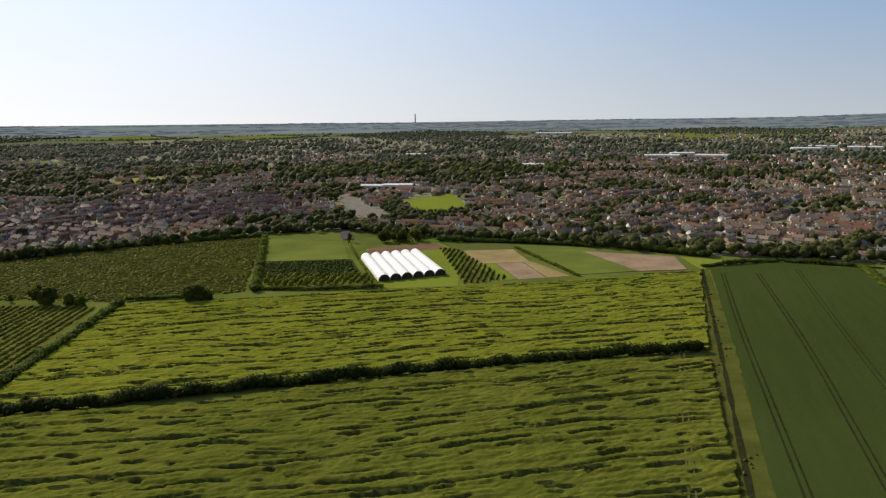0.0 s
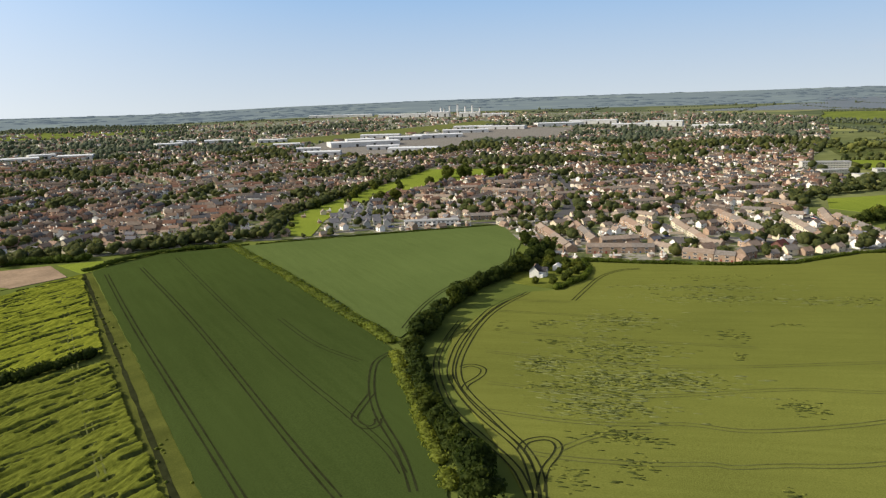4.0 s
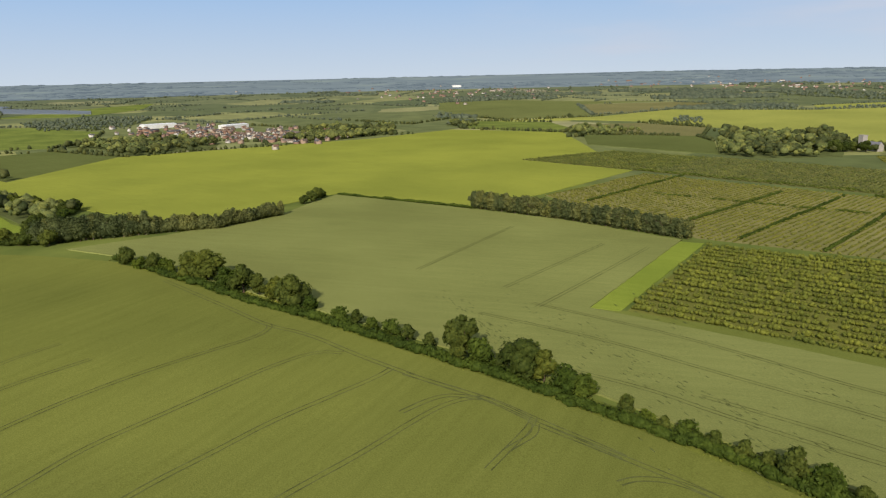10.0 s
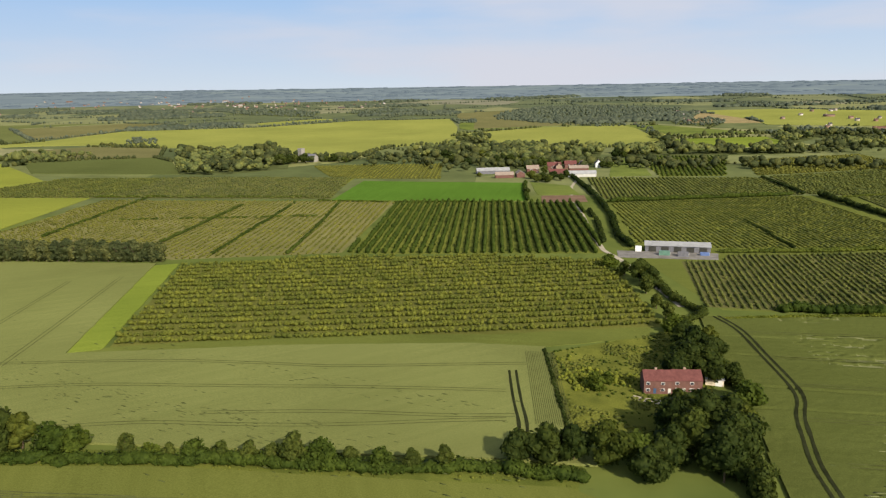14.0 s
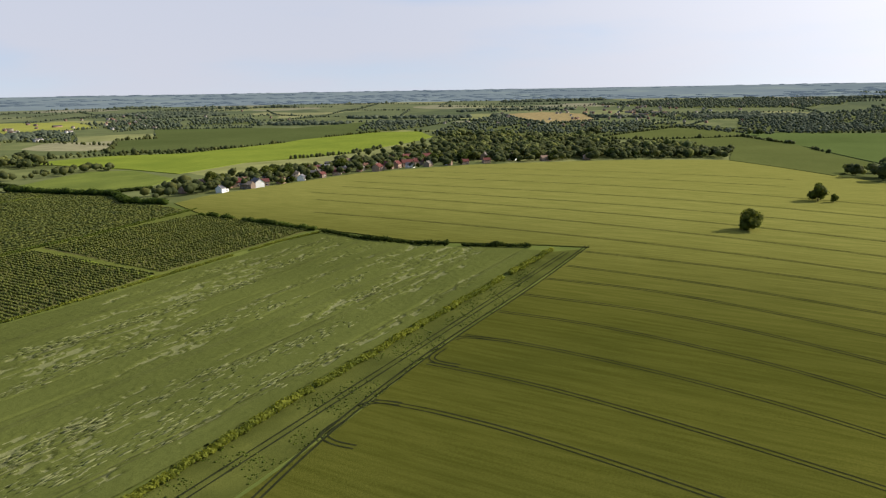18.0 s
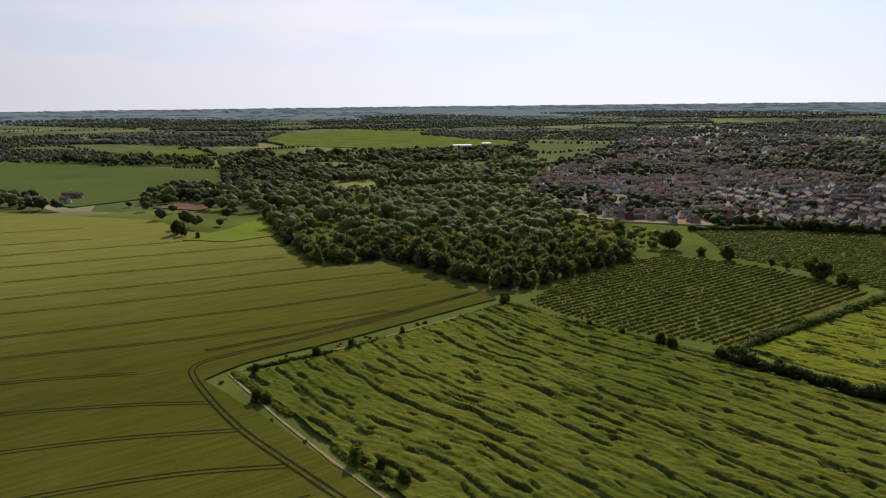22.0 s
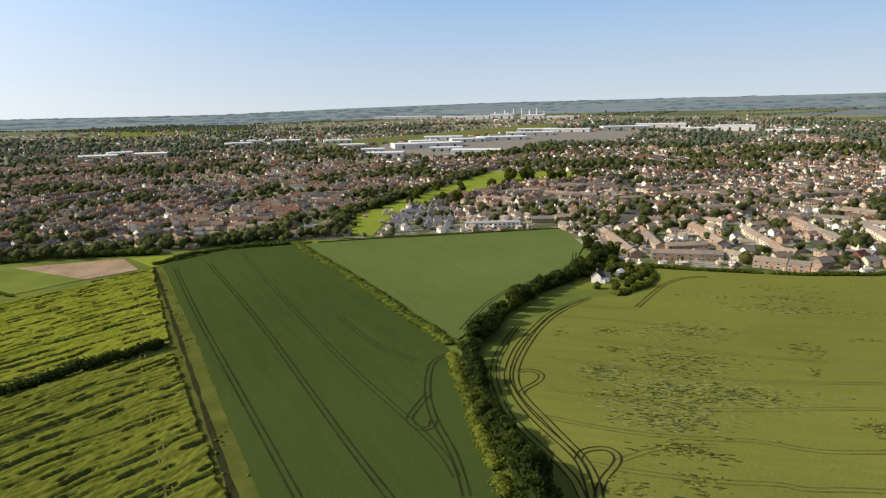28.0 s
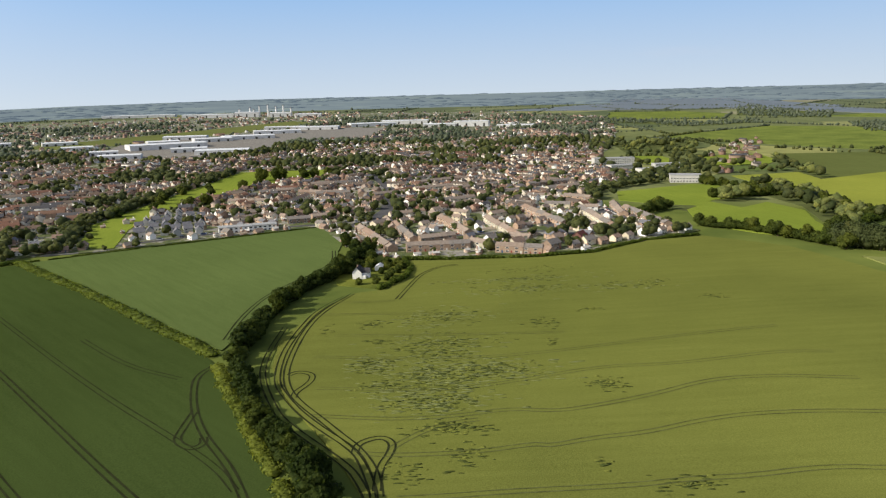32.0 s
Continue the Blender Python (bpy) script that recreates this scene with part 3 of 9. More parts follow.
def crop_sheet(poly, step, shape, mats, label):
    """A crop as a fine sheet over the land. shape(X, Y) gives its height, and where the second material lies."""
    xs, ys = np.array(poly).T
    X, Y = np.meshgrid(np.arange(xs.min(), xs.max(), step), np.arange(ys.min(), ys.max(), step), indexing="ij")
    h, second = shape(X, Y)
    Z = terrain(X, Y) + np.maximum(h, 0.05)
    ok = inside(poly, X + 1.6 * (vnoise(X / 5, Y / 5, 9) - 0.5), Y + 1.6 * (vnoise(X / 5, Y / 5, 8) - 0.5))
    idx = np.arange(X.size).reshape(X.shape)
    quad = np.stack([idx[:-1, :-1], idx[1:, :-1], idx[1:, 1:], idx[:-1, 1:]], -1)
    keep = ok[:-1, :-1] & ok[1:, 1:] & ok[1:, :-1] & ok[:-1, 1:]
    q = quad[keep]
    used = np.unique(q)
    back = np.zeros(X.size, int)
    back[used] = np.arange(len(used))
    v = np.stack([X.ravel(), Y.ravel(), Z.ravel()], -1)[used]
    ob = new("field", mesh_np("crop", v, back[q], mats, second[:-1, :-1][keep] if len(mats) > 1 else None))
    return tagged(ob, label, "field", kind="structure")


def dashes(U, V, gap, width, seed, share, length):
    """How deep each place lies in a set of broken furrows that run along U, gap metres apart: 0 on the standing crop, 1 in a furrow."""
    p = V / gap
    k = np.floor(p)
    mid = 0.5 + 0.5 * (vnoise(U / (length * 1.6) + 13.7 * k, k * 3.1, seed) - 0.5)
    off = np.abs(p - k - mid) * gap
    on = sstep(1 - share, 1 - share + 0.12, vnoise(U / length + 7.3 * k, k * 5.7 + 0.5, seed + 1))
    wide = width * (0.5 + vnoise(U / 5 + 3.1 * k, k, seed + 2)) * on
    return sstep(0.25, -0.25, off - wide) * (on > 0.05)


def lodged_field(poly, step, key, angle, label, seed):
    ca, sa = math.cos(radians(angle)), math.sin(radians(angle))

    def shape(X, Y):
        U, V = X * ca + Y * sa, -X * sa + Y * ca
        V = V + 9 * vnoise(U / 60, V / 60, seed) + 2.4 * vnoise(U / 16, V / 18, seed + 1) + 0.9 * vnoise(U / 6, V / 6, seed + 12)
        # combed crests with a steep shaded side
        p2 = (V / 3.1 + 1.5 * vnoise(U / 16, V / 10, seed + 3)) % 1
        crest = (1 - p2) * sstep(0.0, 0.16, p2) * sstep(0.36, 0.62, vnoise(U / 9, V / 5, seed + 7))
        p3 = (V / 9.0 + 1.0 * vnoise(U / 40, V / 30, seed + 2)) % 1
        swell = (1 - p3) * sstep(0.0, 0.07, p3) * sstep(0.34, 0.58, vnoise(U / 26, V / 11, seed + 4))
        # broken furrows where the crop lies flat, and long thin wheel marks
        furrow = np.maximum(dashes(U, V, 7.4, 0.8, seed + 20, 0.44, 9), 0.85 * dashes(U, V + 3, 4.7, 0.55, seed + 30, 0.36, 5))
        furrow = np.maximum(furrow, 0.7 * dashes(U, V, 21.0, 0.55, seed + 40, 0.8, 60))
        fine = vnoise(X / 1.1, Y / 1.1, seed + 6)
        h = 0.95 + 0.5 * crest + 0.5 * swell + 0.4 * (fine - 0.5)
        # furrow floors take the dark gap colour: shade painted on top of the relief
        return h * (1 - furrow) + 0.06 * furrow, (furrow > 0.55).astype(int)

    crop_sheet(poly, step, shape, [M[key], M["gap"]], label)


def beaten_field(poly, step, key, flat, angle, label, seed):
    """Wheat with pale patches laid flat by rain, each a little lower than the crop that stands round it."""
    ca, sa = math.cos(radians(angle)), math.sin(radians(angle))

    def shape(X, Y):
        U, V = X * ca + Y * sa, -X * sa + Y * ca
        band = sstep(0.44, 0.6, 0.7 * vnoise(U / 80, V / 9, seed) + 0.3 * vnoise(U / 22, V / 6, seed + 9))
        spot = vnoise(U / 7.0, V / 1.3, seed + 1) * 0.6 + vnoise(U / 1.9, V / 0.8, seed + 2) * 0.4
        low = band * (spot > 0.545) * (X < -72 - 8 * vnoise(Y / 14, X / 40, seed + 7))
        row = dashes(U, V, 24.0, 0.4, seed + 3, 0.8, 70)
        h = 0.72 + 0.22 * (vnoise(X / 0.9, Y / 0.9, seed + 4) - 0.5) - 0.5 * low - 0.5 * row
        return h, (low > 0.5).astype(int)

    crop_sheet(poly, step, shape, [M[key], M[flat]], label)


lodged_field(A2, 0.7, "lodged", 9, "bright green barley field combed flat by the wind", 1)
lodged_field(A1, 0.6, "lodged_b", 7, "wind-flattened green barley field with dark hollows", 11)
beaten_field(FF, 0.75, "wheat_f", "flat_wheat", 1, "wheat field with pale wind-flattened streaks", 5)

# ---- wheel marks ----


def offset_line(pts, d):
    out = []
    for i, p in enumerate(pts):
        t = (pts[min(i + 1, len(pts) - 1)] - pts[max(i - 1, 0)])
        t = t.normalized() if t.length else Vector((1, 0))
        out.append(p + Vector((-t.y, t.x)) * d)
    return out


def tramlines(lines, lift, label, width=0.62, gauge=1.9, key="tram"):
    sets = []
    for pts in lines:
        c = resample(rounded(pts, 3), 4)
        sets += [offset_line(c, gauge / 2), offset_line(c, -gauge / 2)]
    ob = ribbon_obj("tramlines", sets, width, lift, M[key], 0.5)
    return tagged(ob, label, "tramline", kind="structure")


tramlines([[(187, 408), (148, 301), (116, 207), (101, 163), (91, 134)], [(208, 407), (166, 280), (134, 194), (116, 146), (106, 117)], [(189, 177), (178, 176), (167, 167), (155, 155), (144, 141), (133, 122), (124, 110), (119, 104)], [(143, 140), (140, 137), (136, 138), (138, 146), (145, 150), (155, 155)]], 0.63, "pairs of dark wheel marks through the young wheat", key="tram_dark")
tramlines([[(236, 414), (183, 274), (154, 195), (139, 147), (131, 124), (124, 112)], [(191, 250), (176, 208), (174, 180)]], 0.63, "faint wheel marks through the young wheat", 0.4, key="tram_dark")
tramlines([[(164, 412), (108, 268), (65, 144), (47, 92)]], 1.0, "broken wheel marks along the edge of the barley", 0.5, 1.8)
tramlines([[(372, 246), (345, 228), (319, 222), (277, 221), (242, 209), (212, 193)]], 0.58, "curving wheel marks along the tree hedge", key="tram_dark")
tramlines([[(282, 180), (258, 180), (232, 171), (210, 162), (193, 152), (182, 144), (174, 134), (167, 124), (160, 111), (155, 100), (151, 93), (145, 87), (137, 80), (134, 78)],
           [(287, 179), (259, 177), (236, 170), (212, 159), (192, 148), (180, 138), (172, 127), (166, 116), (159, 104), (153, 93), (144, 83), (135, 77)],
           [(233, 179), (211, 169), (193, 159), (181, 149), (169, 136), (160, 125), (151, 106), (144, 91), (138, 84), (134, 80)],
           [(190, 145), (194, 144), (194, 138), (190, 135), (185, 134), (179, 134), (175, 132)],
           [(151, 94), (156, 96), (160, 94), (162, 91), (160, 87), (155, 85), (147, 84), (137, 79)],
           [(285, 153), (310, 159), (333, 164), (351, 161), (357, 153)]], 0.68, "looping wheel marks round the edge of the wheat", 0.55, 1.9, "tram_dark")
tramlines([[(333, -79), (296, -86), (271, -91), (247, -95), (230, -104), (202, -109), (186, -113), (166, -118), (148, -125), (130, -127), (112, -130), (103, -131)],
           [(131, -125), (106, -130), (84, -134), (70, -134), (67, -132)], [(96, -121), (95, -126), (89, -132), (79, -134)], [(129, -125), (125, -121), (124, -114), (123, -109)], [(157, -99), (159, -110), (158, -117), (150, -123)], [(179, -114), (151, -124), (130, -126)]], 0.68, "faint looping wheel marks beside the long hedge", 0.5, 1.9)
tramlines([[(166, 119), (173, 93), (183, 75), (192, 64), (195, 50), (204, 39), (217, 25), (235, 10), (245, -9), (252, -34)], [(151, 95), (154, 83), (164, 63), (174, 50), (174, 46), (183, 36), (191, 23), (205, 9), (216, -7), (228, -36), (235, -68), (238, -87), (244, -95), (248, -96)], [(136, 73), (142, 61), (149, 49), (163, 21), (171, 9), (178, -5), (189, -21), (195, -39), (202, -59), (210, -81), (213, -99), (206, -106)], [(151, -7), (155, -17), (162, -32), (167, -48), (174, -67), (178, -87), (182, -106), (185, -113)], [(136, -47), (140, -62), (144, -79), (151, -100), (154, -113), (152, -123), (147, -125)], [(119, -100), (125, -114), (129, -123), (132, -127)], [(157, 86), (168, 83), (176, 78), (182, 70)]], 0.68, "wheel marks across the wheat", 0.42)
tramlines([[(252, 178), (263, 148), (273, 119)], [(231, 153), (244, 116), (264, 66)], [(208, 147), (217, 117), (232, 78), (270, 29), (284, 10), (297, -10)], [(184, 129), (192, 104), (201, 81), (234, 46), (242, 27), (253, 10), (268, -10), (274, -28)], [(268, 187), (276, 167), (282, 153)]], 0.67, "faint wheel marks across the wheat", 0.3)
tramlines([[(-161, -121), (-164, -101), (-164, -68), (-157, -8), (-146, 60)], [(-193, -122), (-195, -81), (-188, -26), (-178, 30), (-163, 61)], [(-222, -124), (-225, -93), (-220, -31), (-206, 23), (-190, 57)],
           [(-252, -125), (-255, -81), (-245, -14), (-228, 30), (-213, 56)], [(-277, -126), (-281, -64), (-268, 0), (-252, 40)], [(-304, -126), (-308, -71), (-293, 6), (-276, 70), (-270, 150)], [(-329, -126), (-327, -47), (-314, 31), (-303, 110), (-300, 190)],
           [(-359, -128), (-358, -22), (-345, 60), (-338, 150), (-332, 190)], [(-400, -359), (-394, -196), (-388, -57), (-372, 64), (-368, 150)], [(-450, -401), (-434, -216), (-424, -80), (-408, 60), (-400, 150)],
           [(-485, -440), (-468, -230), (-460, -90), (-444, 60), (-440, 160)], [(-525, -434), (-502, -249), (-495, -114), (-480, 60), (-478, 150)], [(-560, -450), (-540, -250), (-532, -100), (-515, 60)], [(-610, -450), (-590, -250), (-580, -100), (-565, 60)],
           [(-660, -440), (-640, -250), (-632, -60)], [(-710, -400), (-690, -250), (-685, -60)]], 0.67, "long curving wheel marks over the barley hill", 0.5, 1.9, "tram_dark")
tramlines([[(-136, -108), (-135, -114), (-136, -119), (-139, -121), (-148, -121)], [(-163, -112), (-161, -120), (-156, -122)], [(-196, -111), (-195, -120), (-198, -124), (-208, -124)], [(-224, -106), (-221, -123), (-217, -125)]], 0.69, "wheel marks curling round at the edge of the barley", 0.6, 1.9, "tram_dark")
tramlines([[(-371, -131), (-290, -127), (-225, -127), (-184, -125), (-136, -120), (-90, -110)], [(-275, 207), (-256, 117), (-253, 73), (-250, 59), (-240, 55), (-194, 56), (-167, 61), (-140, 66)], [(-276, 211), (-261, 119), (-262, 66)]], 0.69, "wheel marks along the edge of the barley", 0.7, 1.9, "tram_dark")
tramlines([[(-50, -297), (-57, -281), (-60, -254), (-63, -233), (-64, -218), (-60, -205), (-59, -194), (-57, -176), (-58, -163), (-58, -157), (-55, -152), (-50, -147), (-47, -144)]], 0.84, "dark muddy wheel marks at the end of the wheat", 0.95, 2.2, "tram_dark")
tramlines([[(-59, -252), (-118, -252), (-219, -254), (-330, -259)], [(-59, -203), (-107, -204), (-176, -202), (-335, -199)], [(-65, -178), (-115, -180), (-185, -183), (-340, -181)], [(-61, -158), (-100, -155), (-159, -155), (-345, -160)], [(-54, -278), (-180, -281), (-330, -284)], [(-62, -228), (-180, -229), (-332, -230)]], 0.82, "wheel marks along the flattened wheat", 0.4)
tramlines([[(211, -170), (163, -188), (119, -195), (82, -202), (45, -207), (25, -209)], [(208, -196), (153, -212), (111, -217), (88, -218), (50, -227), (21, -233)], [(158, -156), (124, -168), (104, -170), (71, -176), (40, -185), (22, -189)], [(113, -176), (75, -185), (41, -188), (20, -192)], [(203, -194), (215, -231), (244, -315)], [(232, -201), (265, -302)], [(280, -186), (332, -292)]], 0.72, "wheel marks in the pale wheat", 0.42, 1.8)
tagged(ribbon_obj("drill_rows", [[(12 - 9.5 * f + 0.6 * k, -245 + 57 * f) for f in (0.0, 0.25, 0.5, 0.75, 1.0)] for k in range(1, 19)], 0.22, 0.7, M["tram"], 0.15), "combed drill rows at the end of the wheat", "tramline", kind="structure")
tramlines([[(25, -226), (23, -215), (20, -200), (17, -188), (16, -179)]], 0.72, "deep dark wheel ruts in the wheat", 0.9, 2.3, "tram_dark")

# ---- beaten-down tufts ----


def tufts(centres, n, angle, lift, key, label, seed, size=(1.6, 0.5, 0.42)):
    """Clumps or streaks of crop where the rest has been beaten down, and flat lumps coloured as the shade between them.
    """
    rng = np.random.RandomState(seed)
    pos, sz = [], []
    for (x, y, rx, ry), k in zip(centres, n):
        a = rng.normal(0, 0.5, (k, 2)) * (rx, ry)
        ca, sa = math.cos(radians(angle)), math.sin(radians(angle))
        px, py = x + a[:, 0] * ca - a[:, 1] * sa, y + a[:, 0] * sa + a[:, 1] * ca
        pos.append(np.column_stack([px, py, terrain(px, py) + lift]))
        s = np.array(size)[None] * (0.4 + rng.rand(k, 1) * 0.9)
        sz.append(s)
    pos, sz = np.vstack(pos), np.vstack(sz)
    v, f = lumps(pos, sz, rng, 1, 0.4, angle)
    ob = new("crop_tufts", mesh_np("crop_tufts", v, f, [M[key]]))
    tagged(ob, label, "crop", kind="stuff")


M["bluish"] = crop_mat("beaten_wheat", (0.19, 0.205, 0.095), (0.155, 0.17, 0.072), -60)
BEATEN = [(232, 108, 17.4, 15.4), (206, 96, 15.5, 14.3), (188, 88, 14.4, 7.4), (219, 78, 15.3, 7.4), (208, 122, 7.0, 8.7), (267, 121, 15.8, 10.5), (335, 110, 27.4, 5.2), (320, 100, 28.5, 8.4), (338, 56, 18.1, 6.2), (174, 76, 10.1, 4.9), (162, 66, 5.4, 8.1), (193, 109, 8.5, 2.5), (220, 40, 5.9, 5.2), (274, 78, 7.0, 7.4), (331, 16, 5.9, 4.0), (349, 44, 8.2, 4.1), (248, 145, 7.3, 4.7), (240, 104, 17.4, 3.8), (231, 132, 6.8, 3.4), (170, 30, 1.6, 2.5), (252, 67, 4.1, 4.1), (146, 76, 5.9, 6.7), (168, 9, 8.5, 4.0), (356, 112, 22.7, 8.9), (295, 64, 4.6, 3.0), (236, 160, 3.6, 10.8)]
GAPS = [60, 80, 55, 55, 26, 40, 30, 34, 16, 38, 18, 10, 24, 14, 7, 8, 14, 22, 8, 5, 5, 14, 18, 14, 5, 6]
tufts([(x, y, 1.5 * rx, 1.3 * ry) for x, y, rx, ry in BEATEN[:9]], [int(3.2 * k) for k in GAPS[:9]], -64, 0.6, "bluish", "flat streaks of bluish wind-beaten wheat", 15, (2.0, 0.3, 0.06))
# dark flat lumps draw the shade between the beaten stems
tufts(BEATEN, [int(2.4 * k) for k in GAPS], -64, 0.62, "gap", "painted dark shade between wind-beaten wheat stems", 13, (1.15, 0.3, 0.12))
tufts(BEATEN, [int(0.8 * k) for k in GAPS], -64, 0.6, "wheat_c", "tufts of wind-beaten wheat beside the gaps", 14, (0.8, 0.28, 0.34))
# a softer tone for the shade in crop gaps, painted as dashes
M["thin"] = plain_mat("soft_gap_shade", (0.085, 0.10, 0.034), 0.3, 0.6)
tufts([(120, -175, 120, 14), (180, -160, 70, 8), (80, -205, 140, 8)], (330, 160, 160), -12, 0.66, "thin", "painted shade in gaps of the beaten-down pale wheat", 5, (1.1, 0.2, 0.09))

LODGED = [(-135, -261), (-150, -257), (-173, -257), (-202, -258), (-232, -257), (-270, -264), (-117, -229), (-137, -232), (-159, -227), (-187, -221), (-213, -216), (-142, -183), (-160, -179), (-179, -176), (-200, -173), (-92, -183), (-105, -186), (-114, -181), (-119, -161), (-83, -166), (-99, -164), (-140, -168), (-154, -159), (-176, -157), (-248, -190), (-259, -209)]
# dark dashes paint the shade under the edges of the fallen wheat
tufts([(x, y, 17, 5) for x, y in LODGED], [34] * len(LODGED), 1, 0.74, "thin", "broken rows of painted shade in the beaten wheat", 25, (1.5, 0.26, 0.1))
tufts([(x, y, 17, 5) for x, y in LODGED], [36] * len(LODGED), 1, 0.72, "flat_wheat", "pale fallen stems in the beaten wheat", 26, (1.9, 0.4, 0.1))

# ---- grass margins, tracks and small plots ----


def plot(poly, h, key, label, cat="field", step=20, wobble=0.4):
    return tagged(drape("plot", poly, h, M[key], step, wobble), label, cat, kind="structure")


plot([(180, 426), (186, 426), (128, 260), (86, 144), (64, 88), (56, 92), (78, 148), (117, 264)], 0.12, "strip", "strip of rough grass between two crops", "verge")
tagged(ribbon_obj("track", [[(181, 424), (123.5, 264), (81, 147), (59.5, 92)]], 1.7, 0.18, M["tram_dark"], 0.6), "narrow worn earth track along the field edge", "track", kind="structure")
tagged(ribbon_obj("path", [[(-252, 203), (-238, 118), (-236, 67), (-194, 69), (-159, 72), (-120, 77)]], 0.75, 0.2, M["soil"], 0.9), "pale chalky path round the corner of the barley", "path", kind="structure")
plot([(-352, -146), (-264, -146), (-154, -144), (-70, -142), (-52, -118), (-100, -119), (-144, -121), (-200, -127), (-284, -129), (-365, -131)], 0.16, "strip", "strip of rough grass with wheel tracks", "verge")
tramlines([[(-355, -137), (-264, -135), (-154, -132), (-80, -129)]], 0.24, "worn wheel tracks in the grass strip", 0.7, 2.4, "tram_dark")
plot([(14, -247), (-30, -276), (-40, -250), (-38, -200), (-16, -180), (4, -184)], 0.1, "garden", "overgrown cottage garden of long grass", "garden")
plot([(-23, -281), (39, -262), (117, -248), (180, -220), (189, -212), (112, -237), (46, -251), (16, -252), (-22, -268)], 0.2, "floor_green", "narrow mown strip below the orchard", "grass", 14)
plot([(372, -70), (318, -86), (240, -111), (156, -135), (104, -145), (54, -150), (0, -155), (0, -167), (54, -162), (93, -158), (156, -145), (240, -122), (318, -97), (372, -80)], 0.14, "verge", "rough grass at the foot of the long hedge", "verge", 12)
plot([(-35, 520), (20, 535), (34, 505), (26, 395), (-20, 392)], 0.1, "bright", "mown grass round the polytunnels", "grass")
plot([(-33, 522), (18, 535), (28, 512), (4, 508), (-33, 488)], 0.16, "brown", "bare brown plot behind the polytunnels")
plot([(37, 504), (73, 504), (78, 458), (41, 456)], 0.16, "tan", "dry tan plot of stubble")
plot([(41, 455), (54, 456), (62, 408), (52, 405)], 0.2, "bright", "small bright green plot")
plot([(55, 456), (73, 457), (80, 410), (63, 408)], 0.16, "pink_soil", "bare pinkish plot")
plot([(74, 457), (80, 458), (95, 414), (81, 410)], 0.17, "tan", "narrow dry tan strip")
plot([(38, 503), (82, 509), (76, 525), (30, 522)], 0.18, "grass", "narrow green allotment strip")
plot([(9, 555), (45, 564), (63, 543), (25, 530)], 0.2, "emerald", "dark green allotment strip")
plot([(25, 528), (73, 531), (81, 509), (29, 506)], 0.22, "olive", "green allotment bed")
plot([(52, -637), (14, -643), (10, -606), (48, -597)], 0.2, "brown", "bare red-brown plot by the lane")
plot([(72, -732), (31, -707), (18, -646), (56, -641)], 0.2, "grass", "rough lawn below the farm", "lawn")
plot([(-13, -985), (-44, -991), (-53, -794), (-8, -783)], 0.3, "grass", "rough paddock behind the farm", "paddock")
plot([(81, 507), (132, 495), (142, 423), (101, 416)], 0.3, "grass", "green crop plot beside the bare plot")
plot([(121, 490), (178, 464), (171, 423), (140, 422)], 0.36, "pink_soil", "bare pinkish-brown plot at the field corner")
plot([(182, 463), (205, 450), (196, 428), (180, 424)], 0.16, "bright", "bright grass corner")
plot([(-20, 820), (49, 883), (67, 696), (9, 687)], 0.95, "bright", "bright green sports field", "sports field")
plot([(-91, 941), (-50, 782), (-16, 675), (-43, 671), (-73, 761)], 0.95, "yard", "pale gravel yard", "yard")
PARK = [(324, 422), (391, 490), (497, 539), (620, 593), (768, 657), (832, 558), (767, 505), (671, 529), (577, 508), (518, 510), (442, 479), (387, 444), (332, 396)]
plot(PARK, 0.95, "bright", "long park of mown grass among the houses", "park")
plot([(-450, 413), (-400, 471), (-347, 535), (-323, 502), (-335, 465), (-386, 426)], 0.9, "soil", "pale strip of dry ground by the houses", "ground", 20)

# ---- the country beyond the near fields ----
FAR_POLYS = []
GROVES = []


def far_plot(key, label, poly):
    """A field far off; each lies a little above the one before, so that no two share a plane."""
    FAR_POLYS.append(poly)
    size = max(np.ptp(np.array(poly), axis=0))
    plot(poly, 0.3 + 0.02 * len(FAR_POLYS), key, label, "field", max(20, size / 12), 0.4)


far_plot("grass", "broad green field beyond the row of houses", [(1510, 217), (1684, 143), (1898, 5), (1858, -169), (1601, -281), (1341, -213), (1290, -145), (1402, 25)])
far_plot("olive", "dark olive green field below the village", [(1198, -2), (1242, -140), (1025, -212), (1036, -301), (991, -421), (850, -322), (788, -229), (779, -135), (836, -61), (921, -47)])
far_plot("bright", "school playing field", [(1127, 200), (1141, 152), (1061, 118), (1010, 123), (1012, 162)])
far_plot("bright", "playing field with young trees", [(1107, 97), (1158, 78), (1188, 14), (1099, -13), (1033, -1), (993, 61)])
far_plot("wheat_b", "fenced grey-green pitch", [(980, 64), (930, 52), (959, -25), (1025, -12)])
far_plot("rape", "pale grass field by the tree belt", [(876, 37), (930, -34), (870, -51), (825, -60), (789, -112), (584, -101), (606, -66), (733, -36), (790, 1)])
far_plot("bright", "green meadow beside the school", [(704, 133), (726, 114), (784, 71), (788, 23), (719, 1), (693, 16), (659, 41), (619, 47), (624, 79), (640, 118)])
far_plot("bright", "green meadow below the tree belt", [(592, 55), (649, 42), (615, 15), (657, -3), (611, -30), (553, -35), (492, -49), (476, -40), (492, 2), (520, 39)])
far_plot("grass", "pale marsh field", [(2546, 528), (2576, 295), (2425, 119), (2189, 124), (2150, 317), (2175, 453)])
